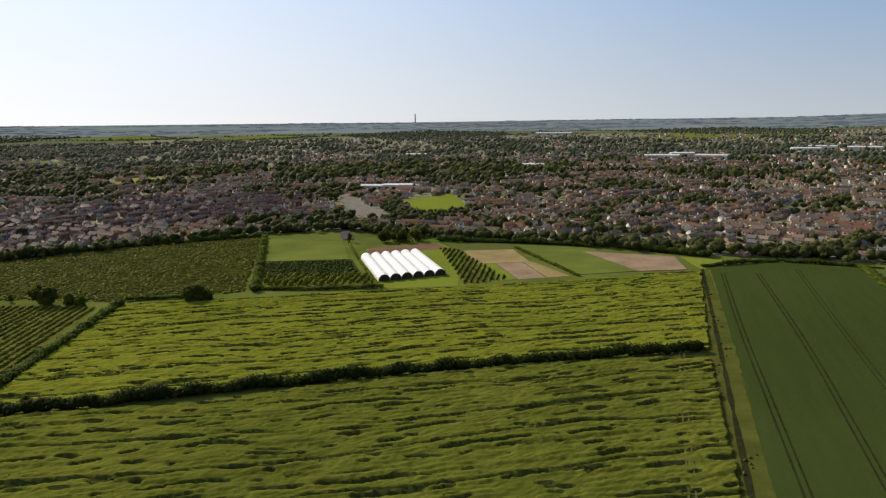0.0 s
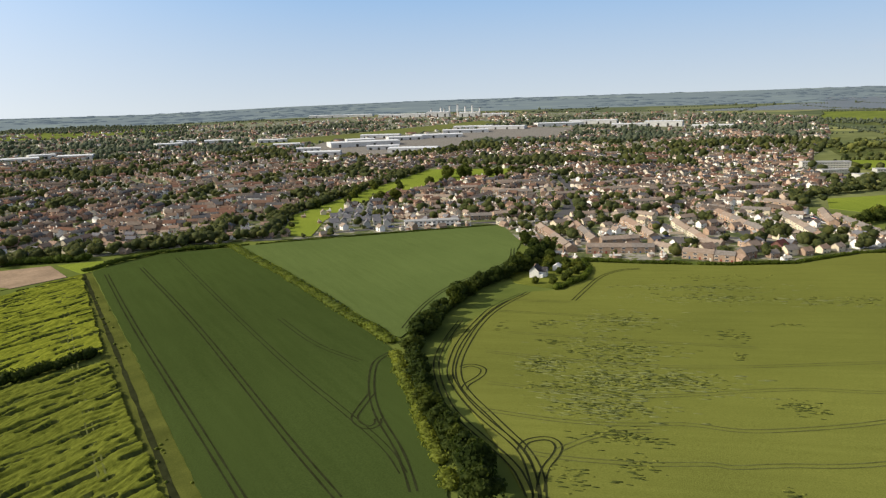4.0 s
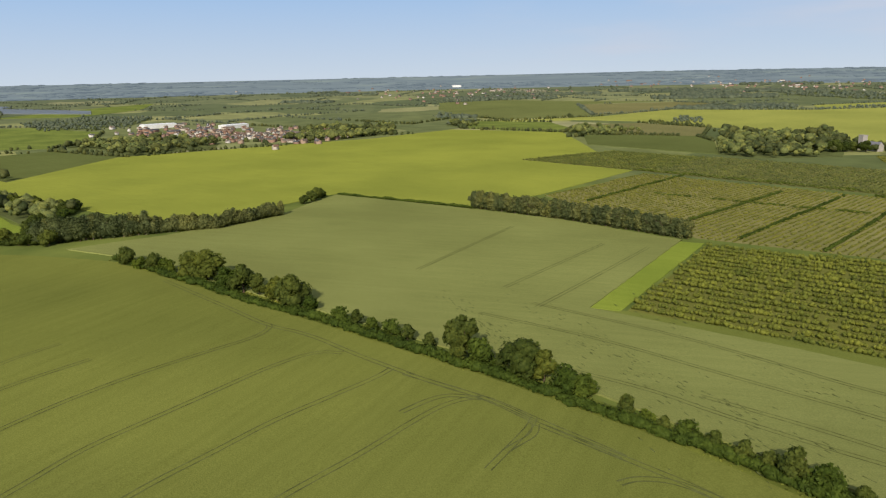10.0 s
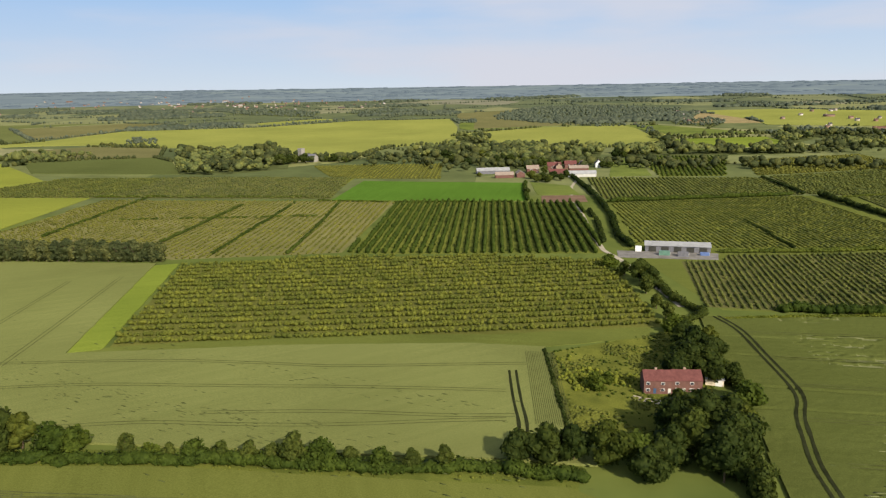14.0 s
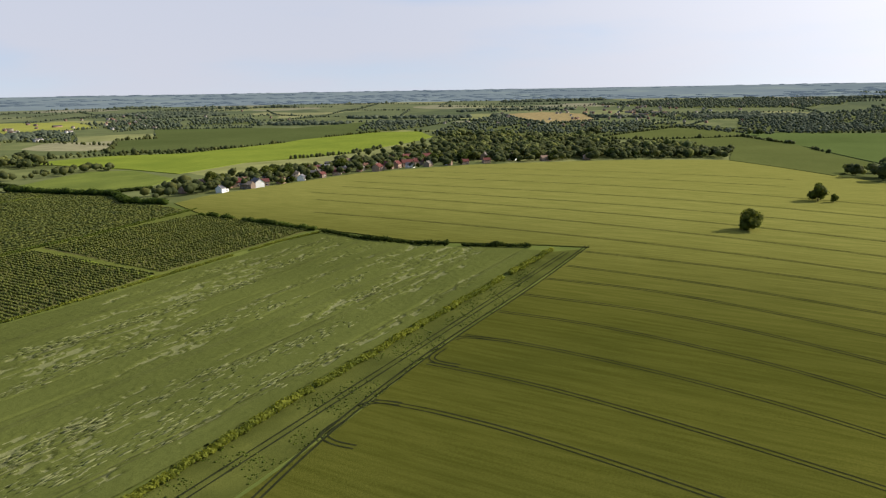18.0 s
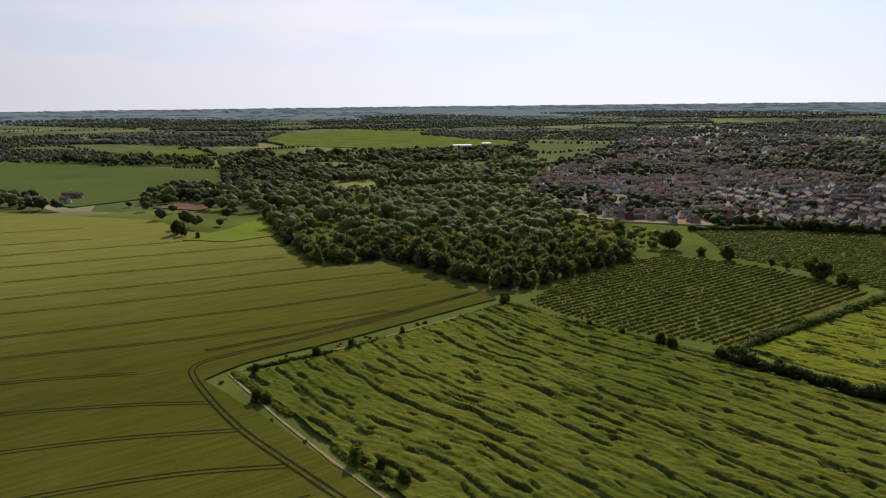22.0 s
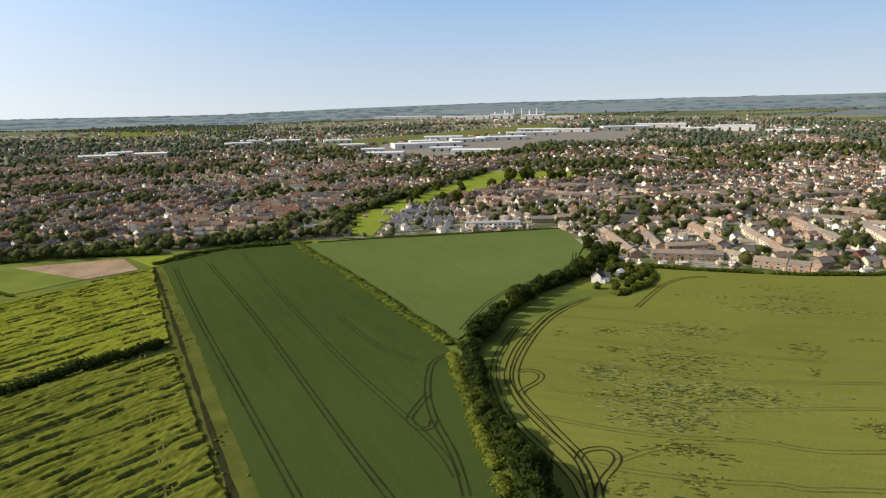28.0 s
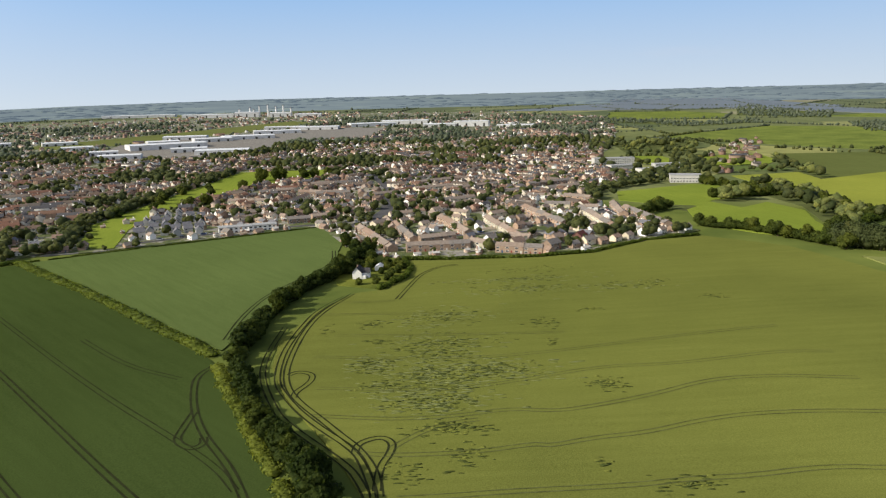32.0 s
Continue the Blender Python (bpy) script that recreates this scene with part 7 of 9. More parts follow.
def tunnel_mesh(r, h, ln, mt, thick=0.0):
    n, bm = 14, bmesh.new()
    rings = []
    for k in range(13):
        y = ln * k / 12
        sag = 0.06 * (k % 2)
        rings.append([bm.verts.new((-(r - sag) * math.cos(math.pi * i / n), y, (h - sag) * math.sin(math.pi * i / n) ** 0.8)) for i in range(n + 1)])
    for a, b in zip(rings, rings[1:]):
        for i in range(n):
            bm.faces.new((a[i], a[i + 1], b[i + 1], b[i]))
    me = bpy.data.meshes.new("cover")
    bm.to_mesh(me)
    bm.free()
    me.materials.append(mt)
    return me


def arch_mesh(r, h, mt, wide):
    bm = bmesh.new()
    n = 14
    o = [(-(r) * math.cos(math.pi * i / n), h * math.sin(math.pi * i / n) ** 0.8) for i in range(n + 1)]
    a = [bm.verts.new((x, -wide / 2, z)) for x, z in o]
    b = [bm.verts.new((x * 0.94, -wide / 2, z * 0.94)) for x, z in o]
    c = [bm.verts.new((x, wide / 2, z)) for x, z in o]
    d = [bm.verts.new((x * 0.94, wide / 2, z * 0.94)) for x, z in o]
    for i in range(n):
        bm.faces.new((a[i], b[i], b[i + 1], a[i + 1]))
        bm.faces.new((c[i], c[i + 1], d[i + 1], d[i]))
        bm.faces.new((a[i], a[i + 1], c[i + 1], c[i]))
        bm.faces.new((b[i], d[i], d[i + 1], b[i + 1]))
    me = bpy.data.meshes.new("hoop")
    bm.to_mesh(me)
    bm.free()
    me.materials.append(mt)
    return me


def end_mesh(r, h, mt):
    n = 14
    v = [(-r * 0.93 * math.cos(math.pi * i / n), 0, h * 0.93 * math.sin(math.pi * i / n) ** 0.8) for i in range(n + 1)]
    me = bpy.data.meshes.new("end_wall")
    me.from_pydata(v + [(p[0], 0.06, p[2]) for p in v], [], [tuple(range(n + 1)), tuple(range(2 * n + 1, n, -1))])
    me.materials.append(mt)
    return me


tun = new("polytunnel")
part("cover", tunnel_mesh(3.61, 4.2, 72, M["plastic"]), tun, "white stretched film")
HOOP = arch_mesh(3.53, 4.1, M["hoop"], 0.12)
for k in range(13):
    part("hoop", HOOP, tun, "", (0, 72 * k / 12, 0.0))
# dark sheet paints the shade inside the open end
part("end_wall", end_mesh(3.61, 4.2, M["dark_in"]), tun, "dark panel for the shade in the open end", (0, 0.6, 0))
part("end_wall", end_mesh(3.61, 4.2, M["plastic"]), tun, "", (0, 71.2, 0))
tagged(tun, "white arched polytunnel with dark open ends", "polytunnel", "polytunnels in a row")
for i in range(6):
    x, y = -17.0 + 6.80 * i, 411.0 + 2.40 * i
    m = pose(x, y, zat(x, y) + 0.12, 0, 0, 12.5)
    if i:
        copy_thing(tun, m)
    else:
        tun.matrix_basis = m

M["pale_clad"] = plain_mat("pale_cladding", (0.56, 0.56, 0.55), 0.12, 0.2)

# ---- farm, church and large sheds ----


def shed_block(x, y, L, D, H, ang, wall, roof, label, cat="warehouse", R=1.6, doors=3):
    e = new(cat.replace(" ", "_"))
    part("wall", gable_walls(L, D, H, R, M[wall]), e)
    part("roof", gable_roof(L, D, H, R, M[roof], 0.3, 0.3), e)
    for i in range(doors):
        part("bay_door", box_mesh("bay_door", min(5, L / doors * 0.5), 0.15, H * 0.65, M["dark_in"]), e, "", (-L / 2 + (i + 0.5) * L / doors, -D / 2 - 0.05, 0))
    tagged(e, label, cat)
    return at(e, x, y, ang)


for x, y, L, D, H, ang, wall, roof, label in (
        (123, -808, 38, 13, 3.6, 16, "slate", "grey_roof", "long grey-roofed farm barn"), (104, -768, 20, 9, 3.4, 14, "red_brick", "tile", "brown brick barn with a tiled roof"), (88, -778, 16, 9, 4.0, 104, "red_brick", "tile", "brick barn end with a brown roof"),
        (21, -783, 30, 8, 3.6, 10, "pale_gable", "grey_roof", "long white farm shed"), (48, -803, 20, 8, 3.0, 10, "red_brick", "red_tile", "low red-roofed farm range"), (27, -838, 22, 9, 3.6, 12, "red_brick", "tile", "brown-roofed farm building in the yard")):
    shed_block(x, y, L, D, H, ang, wall, roof, label, "farm building", 2.8)
for x, y, L, ang, wall, roof, label in ((56, -850, 16, 12, "red_brick", "red_tile", "tall red-roofed farmhouse with gables"), (50, -842, 10, 102, "brick", "red_tile", "gabled wing of the farmhouse"), (38, -868, 14, 12, "red_brick", "red_tile", "red-roofed house in the farm cluster"),
                                        (24, -868, 12, 100, "red_brick", "tile", "brown-roofed house in the farm cluster"), (5, -878, 8, 100, "white", "slate", "small white gabled house by the farm"), (78, -815, 14, 16, "red_brick", "tile", "brick house beside the barns")):
    at(house(L, 7.5, 5.2, 3.6, wall, roof, 2, label, "farmhouses"), x, y, ang)
for x, y, h in [(211, -950, 15), (195, -923, 11), (168, -893, 10), (165, -977, 13), (150, -932, 12), (132, -894, 13), (126, -909, 14), (114, -898, 14), (106, -900, 13), (94, -877, 12), (85, -891, 13), (73, -881, 12), (71, -950, 11), (63, -998, 10), (50, -984, 11), (73, -759, 9), (64, -733, 8), (60, -744, 9), (53, -732, 8), (49, -756, 9), (41, -744, 8), (37, -768, 9), (0, -873, 8), (-8, -869, 8), (14, -934, 9), (82, -819, 10), (63, -807, 9), (-17, -998, 12), (-27, -992, 9), (-55, -1036, 10), (133, -774, 5), (66, -645, 6)]:
    tree(x, y, h, tree_rng.choice(("oak", "dark_tree", "ash")), "full leafy tree among the farm buildings", "farm trees", 1.2)
ch = new("church")
M["flint"] = plain_mat("flint_wall", (0.26, 0.245, 0.22), 0.2, 0.8)
part("wall", gable_walls(24, 9, 7, 4, M["flint"]), ch)
part("roof", gable_roof(24, 9, 7, 4, M["slate"]), ch)
part("tower", box_mesh("tower", 7, 7, 17, M["flint"], 0.2), ch, "square flint tower", (-15, 0, 0))
for i in range(4):
    part("parapet", box_mesh("parapet", 7.4 if i < 2 else 0.5, 0.5 if i < 2 else 6.4, 1.2, M["flint"]), ch, "", ((-15, 3.45, 17) if i == 0 else (-15, -3.45, 17) if i == 1 else (-18.45, 0, 17) if i == 2 else (-11.55, 0, 17)))
for i in range(4):
    part("window", WIN_BIG, ch, "", (-8 + 5 * i, -4.52, 2.5))
tagged(ch, "flint village church with a square tower", "church")
at(ch, 400, -925, 160)
for i, (x, y) in enumerate([(421, -876), (414, -887), (410, -897), (396, -901), (449, -884), (449, -867), (376, -924), (362, -920), (345, -916)]):
    tree(x, y, (15, 13, 12, 14, 11, 10, 9, 12, 9)[i], "dark_tree" if i % 2 else "oak", "tall leafy tree in the churchyard", "churchyard trees", 1.1)
for x, y, L, D, H, ang, label in (
        (2107, 2304, 274, 60, 9, -54, "white-roofed works building in the town"), (2162, 2020, 159, 60, 10, -58, "pale metal industrial shed with dark bays"), (1095, 1129, 151, 60, 10, -32, "pale metal industrial shed with dark bays"),
        (1038, 1013, 66, 29, 8, -45, "pale grey warehouse with a metal roof"), (1164, 1211, 66, 37, 8, -35, "pale grey warehouse with a metal roof"), (1265, 1163, 84, 37, 8, -35, "pale grey warehouse with a metal roof"),
        (1027, 918, 95, 53, 8, -57, "pale grey warehouse with a metal roof"), (1357, 1136, 118, 54, 8, -40, "pale grey warehouse with a metal roof"), (1526, 1180, 121, 50, 8, -49, "white-roofed works building in the town"),
        (1684, 1167, 130, 60, 8, -64, "white-roofed works building in the town"), (1837, 1075, 135, 60, 9, -47, "pale grey warehouse with a metal roof"), (1954, 1024, 140, 56, 10, -68, "pale grey warehouse with a metal roof"),
        (1830, 852, 90, 51, 9, -65, "white-roofed works building in the town"), (1870, 769, 98, 48, 14, -74, "white-roofed works building in the town"), (1837, 627, 99, 43, 7, -77, "pale metal industrial shed with dark bays"),
        (940, 1127, 49, 20, 7, -41, "pale grey warehouse with a metal roof"), (1007, 1283, 58, 29, 7, -34, "pale grey warehouse with a metal roof"), (1088, 1442, 70, 30, 7, -32, "pale metal industrial shed with dark bays"),
        (894, 1032, 70, 34, 7, -49, "white-roofed works building in the town"), (1660, 1254, 112, 51, 8, -57, "pale grey warehouse with a metal roof"), (1302, 1278, 98, 52, 8, -54, "pale grey warehouse with a metal roof"),
        (219, 1287, 50, 21, 8, -22, "long white factory hall with a low roof"), (520, 1466, 70, 32, 8, -17, "long white factory hall with a low roof"), (583, 1519, 49, 21, 8, -9, "pale grey warehouse with a metal roof"),
        (615, 1436, 63, 31, 8, -36, "pale metal industrial shed with dark bays"), (894, 1586, 60, 35, 8, -17, "pale grey warehouse with a metal roof"), (956, 1624, 60, 24, 9, -36, "long white factory hall with a low roof"),
        (1019, 1565, 69, 38, 8, -36, "pale metal industrial shed with dark bays"), (544, 2736, 137, 60, 9, -20, "white-roofed works building in the town"), (-20, 966, 40, 18, 6, -6, "long white factory hall with a low roof"),
        (-56, 973, 31, 16, 5, -10, "pale metal industrial shed with dark bays"), (8, 1670, 48, 24, 7, -4, "pale grey warehouse with a metal roof"), (-1253, 876, 40, 24, 6, 57, "white-roofed works building in the town"),
        (-1263, 949, 20, 16, 6, 51, "long white factory hall with a low roof"), (2760, -2040, 200, 40, 7, 145, "long pale glasshouse among far fields"), (1640, -400, 70, 30, 8, 100, "white shed by the far village"),
        (1500, -520, 60, 25, 7, 110, "pale shed by the far village")):
    shed_block(x, y, L, D, H, ang, "pale_clad", "metal", label, "warehouse", 1.5, 4)
for x, y, L, D, H, ang, label in ((995, 196, 56, 16, 9, -62, "white flat school block with rows of windows"), (893, 123, 46, 18, 6, -52, "white school hall with a flat roof"), (808, 80, 32, 18, 8, -79, "dark-fronted white school block"), (930, 170, 40, 14, 6, -50, "low white school wing"), (960, 120, 34, 14, 6, -60, "low school wing with a pale roof")):
    school = shed_block(x, y, L, D, H, ang, "pale_gable", "grey_roof", label, "school", 0.5, 0)
    for z in np.arange(1.0, H - 1.2, 2.9):
        for k in range(int(L / 3.2)):
            part("window", WIN_BIG, school, "", (-L / 2 + 1.6 + 3.2 * k, -D / 2 - 0.01, z))
M["stack"] = plain_mat("works_stack", (0.6, 0.6, 0.6), 0.1, 0.2)


def stack(x, y, h, r, label):
    bm = bmesh.new()
    bmesh.ops.create_cone(bm, cap_ends=True, segments=14, radius1=r, radius2=r * 0.75, depth=h, matrix=Matrix.Translation((0, 0, h / 2 - 1)))
    me = bpy.data.meshes.new("flue")
    bm.to_mesh(me)
    bm.free()
    me.materials.append(M["stack"])
    e = new("works_chimney")
    part("flue", me, e)
    part("rim", box_mesh("rim", r * 2.0, r * 2.0, r * 0.5, M["slate"]), e, "", (0, 0, h - 1))
    tagged(e, label, "chimney")
    at(e, x, y, 0)


for i, (x, y, h) in enumerate(((2206, 1785, 42), (2214, 1752, 46), (2222, 1720, 40), (2196, 1822, 36), (2228, 1690, 44), (2180, 1860, 30), (2190, 1800, 30), (2236, 1660, 34))):
    stack(x, y, h, 3.4, "pale tall chimney at the far works")
for x, y, L, D, H in ((2190, 1830, 90, 40, 18), (2225, 1700, 80, 40, 16), (2150, 1940, 120, 40, 12), (2260, 1600, 100, 40, 10)):
    shed_block(x, y, L, D, H, -60, "pale_clad", "metal", "pale hall of the far works", "warehouse", 2, 3)
stack(13, 4300, 58, 4.5, "tall lone chimney on the horizon")

# ---- roads in the town ----
STREETS = [[(446, 285), (481, 282), (530, 296), (569, 316), (662, 365), (747, 429), (796, 473)], [(462, 300), (500, 288), (560, 268), (620, 248), (700, 215), (780, 190)], [(400, 232), (430, 200), (452, 170), (470, 130), (455, 100)], [(530, 236), (500, 200), (470, 165)], [(540, 165), (510, 120), (490, 95)], [(330, 408), (420, 352), (452, 312)], [(336, 402), (352, 430), (400, 462), (450, 440), (500, 410), (540, 385)]]
tagged(ribbon_obj("road", STREETS[:1], 11, 0.75, M["asphalt"]), "grey asphalt main road through the estate", "road", kind="structure")
tagged(ribbon_obj("road", STREETS[1:], 6, 0.72, M["asphalt"]), "grey estate streets", "road", kind="structure")
tagged(ribbon_obj("road", [[(-199, 1133), (-150, 960), (-108, 846), (-70, 674), (-55, 578), (-52, 560)]], 9, 0.7, M["asphalt"]), "pale road into the town", "road", kind="structure")
plot([(470, 130), (500, 150), (530, 130), (505, 100), (478, 100)], 0.74, "asphalt", "asphalt parking court between terraces", "parking court", 12)
plot([(545, 110), (570, 125), (585, 118), (555, 98)], 0.74, "asphalt", "asphalt parking court", "parking court", 12)

# ---- parked cars ----
M["paint"] = random_mat("car_paint", [(0.7, 0.7, 0.7), (0.05, 0.05, 0.06), (0.35, 0.04, 0.04), (0.06, 0.10, 0.25), (0.4, 0.41, 0.42), (0.75, 0.75, 0.72)], island=False, rough=0.3)
M["tyre"] = plain_mat("tyre", (0.03, 0.03, 0.03), 0.1, 1)


def disc_mesh(name, r, depth, mt):
    bm = bmesh.new()
    bmesh.ops.create_cone(bm, cap_ends=True, segments=10, radius1=r, radius2=r, depth=depth, matrix=Matrix.Rotation(radians(90), 4, "X"))
    me = bpy.data.meshes.new(name)
    bm.to_mesh(me)
    bm.free()
    me.materials.append(mt)
    return me


HUB = disc_mesh("hubcap", 0.2, 0.03, M["hoop"])


def car_proto():
    e = new("car")
    bm = bmesh.new()
    prof = [(-2.1, 0.35), (2.1, 0.35), (2.15, 0.75), (1.3, 0.92), (-1.9, 0.98), (-2.15, 0.8)]
    prof2 = [(1.1, 0.92), (0.4, 1.42), (-1.3, 1.45), (-1.9, 0.98)]
    for name, pr, half, key in (("body", prof, 0.86, "paint"), ("cabin", prof2, 0.72, "glass")):
        me = bpy.data.meshes.new(name)
        n = len(pr)
        me.from_pydata([(x, -half, z) for x, z in pr] + [(x, half, z) for x, z in pr], [], [tuple(range(n)), tuple(range(2 * n - 1, n - 1, -1))] + [(i, i + n, (i + 1) % n + n, (i + 1) % n) for i in range(n)])
        me.materials.append(M[key])
        part(name, me, e)
    bmesh.ops.create_cone(bm, cap_ends=True, segments=12, radius1=0.33, radius2=0.33, depth=0.22, matrix=Matrix.Rotation(radians(90), 4, "X"))
    me = bpy.data.meshes.new("wheel")
    bm.to_mesh(me)
    bm.free()
    me.materials.append(M["tyre"])
    for x in (-1.3, 1.3):
        for y in (-0.8, 0.8):
            w = part("wheel", me, e, "", (x, y, 0.33))
            part("hubcap", HUB, w, "silver hubcap", (0, 0.115 if y > 0 else -0.115, 0))
    return tagged(e, "small parked hatchback car in the estate", "car", "parked cars")


car0 = car_proto()
spots = []
for i in range(16):
    t = i / 16
    spots.append((540 + 110 * t + 4, 301 + 58 * t - 8, 28))
for i in range(10):
    spots.append((478 + i * 5, 108 + i * 2.4, 62))
for i in range(8):
    spots.append((551 + i * 3.6, 103 + i * 2, 62))
for i in range(8):
    spots.append((410 + i * 6, 226 - i * 7, -48))
for i in range(6):
    spots.append((352 + i * 13, 396 - i * 8, -32))
for i, (x, y, a) in enumerate(spots):
    m = pose(x, y, zat(x, y) + 0.76, 0, 0, a + brng.uniform(-4, 4))
    if i:
        copy_thing(car0, m)
    else:
        car0.matrix_basis = m

# ---- the town ----
TOWN = [(-330, 475), (-130, 605), (-60, 615), (0, 575), (90, 530), (185, 478), (290, 432), (320, 400), (447, 308), (385, 245), (364, 195), (410, 92), (492, 36), (560, 95), (650, 165), (700, 150), (830, 125), (1000, 235), (1300, 260), (1700, 330), (2300, 500), (2600, 1000), (2400, 1900), (1600, 2500), (600, 2800), (-400, 2700), (-1200, 2300), (-1500, 1700), (-1000, 1050), (-841, 765), (-640, 545), (-470, 438), (-400, 425)]
ESTATE = [(447, 306), (380, 240), (360, 190), (410, 90), (490, 38), (560, 90), (655, 170), (780, 190), (780, 330), (740, 440), (690, 480), (560, 490), (480, 440), (440, 470), (400, 490), (330, 400)]
WORKS = [(818, 1059), (1128, 1298), (1348, 1269), (1560, 1234), (1748, 1143), (1768, 971), (1453, 858), (1308, 960), (1074, 878), (931, 880), (847, 978)]
KEEP_OUT = [PARK, [(447, 306), (380, 240), (360, 190), (380, 160), (440, 230), (470, 300)], [(-20, 820), (49, 883), (67, 696), (9, 687)], [(-95, 945), (-50, 785), (-10, 670), (-50, 665), (-85, 761)], [(-70, 1000), (40, 980), (50, 920), (-70, 930)], [(940, 960), (1150, 980), (1700, 1020), (1720, 1160), (1250, 1260), (950, 1180)], [(1820, 600), (1960, 600), (1960, 1100), (1820, 1100)], [(1000, 1300), (1900, 1300), (2000, 1480), (1000, 1480)], [(-330, 1330), (-180, 1400), (-200, 1450), (-350, 1400)], [(180, 1310), (290, 1310), (290, 1370), (180, 1370)], WORKS]
plot(WORKS, 0.95, "yard", "pale yards of the industrial estate", "yard", 40)
tagged(drape("town_ground", TOWN, 0.6, M["town"], 60, 0), "gardens, yards and streets between the houses", "town ground", kind="structure")
plot([(1000, 1300), (1900, 1300), (2000, 1480), (1000, 1480)], 0.9, "dull_green", "open green flats beyond the works", "field", 60)
plot([(-330, 1330), (-180, 1400), (-200, 1450), (-350, 1400)], 0.9, "bright", "bright green recreation ground", "playing field", 40)


def town_sites(seed):
    rng = np.random.RandomState(seed)
    xs, ys = np.array(TOWN).T
    seeds = np.column_stack([rng.uniform(xs.min(), xs.max(), 420), rng.uniform(ys.min(), ys.max(), 420)])
    ang = rng.choice([0.3, -0.6, 0.9, -0.25, 1.2, 0.0], 420) + rng.normal(0, 0.2, 420)
    out = []
    for k, (sx, sy) in enumerate(seeds):
        r = math.hypot(sx, sy)
        far = np.clip((r - 700) / 1500, 0, 1)
        du, dv = 8.8 + 6 * far, 21 + 16 * far
        u, v = np.meshgrid(np.arange(-190, 190, du), np.arange(-190, 190, dv))
        u, v = u.ravel() + rng.normal(0, 0.8, u.size), v.ravel() + rng.normal(0, 1.2, u.size)
        c, s = math.cos(ang[k]), math.sin(ang[k])
        x, y = sx + u * c - v * s, sy + u * s + v * c
        ok = inside(TOWN, x, y) & (rng.rand(len(x)) > 0.12)
        x, y = x[ok], y[ok]
        if not len(x):
            continue
        d = ((x[:, None] - seeds[None, :, 0]) ** 2 + (y[:, None] - seeds[None, :, 1]) ** 2).argmin(1) == k
        x, y = x[d], y[d]
        out.append(np.column_stack([x, y, ang[k] + rng.normal(0, 0.06, len(x)) + rng.choice([0, 0, 0, math.pi / 2], len(x))]))
    p = np.vstack(out)
    for poly in KEEP_OUT:
        p = p[~inside(poly, p[:, 0], p[:, 1])]
    return p


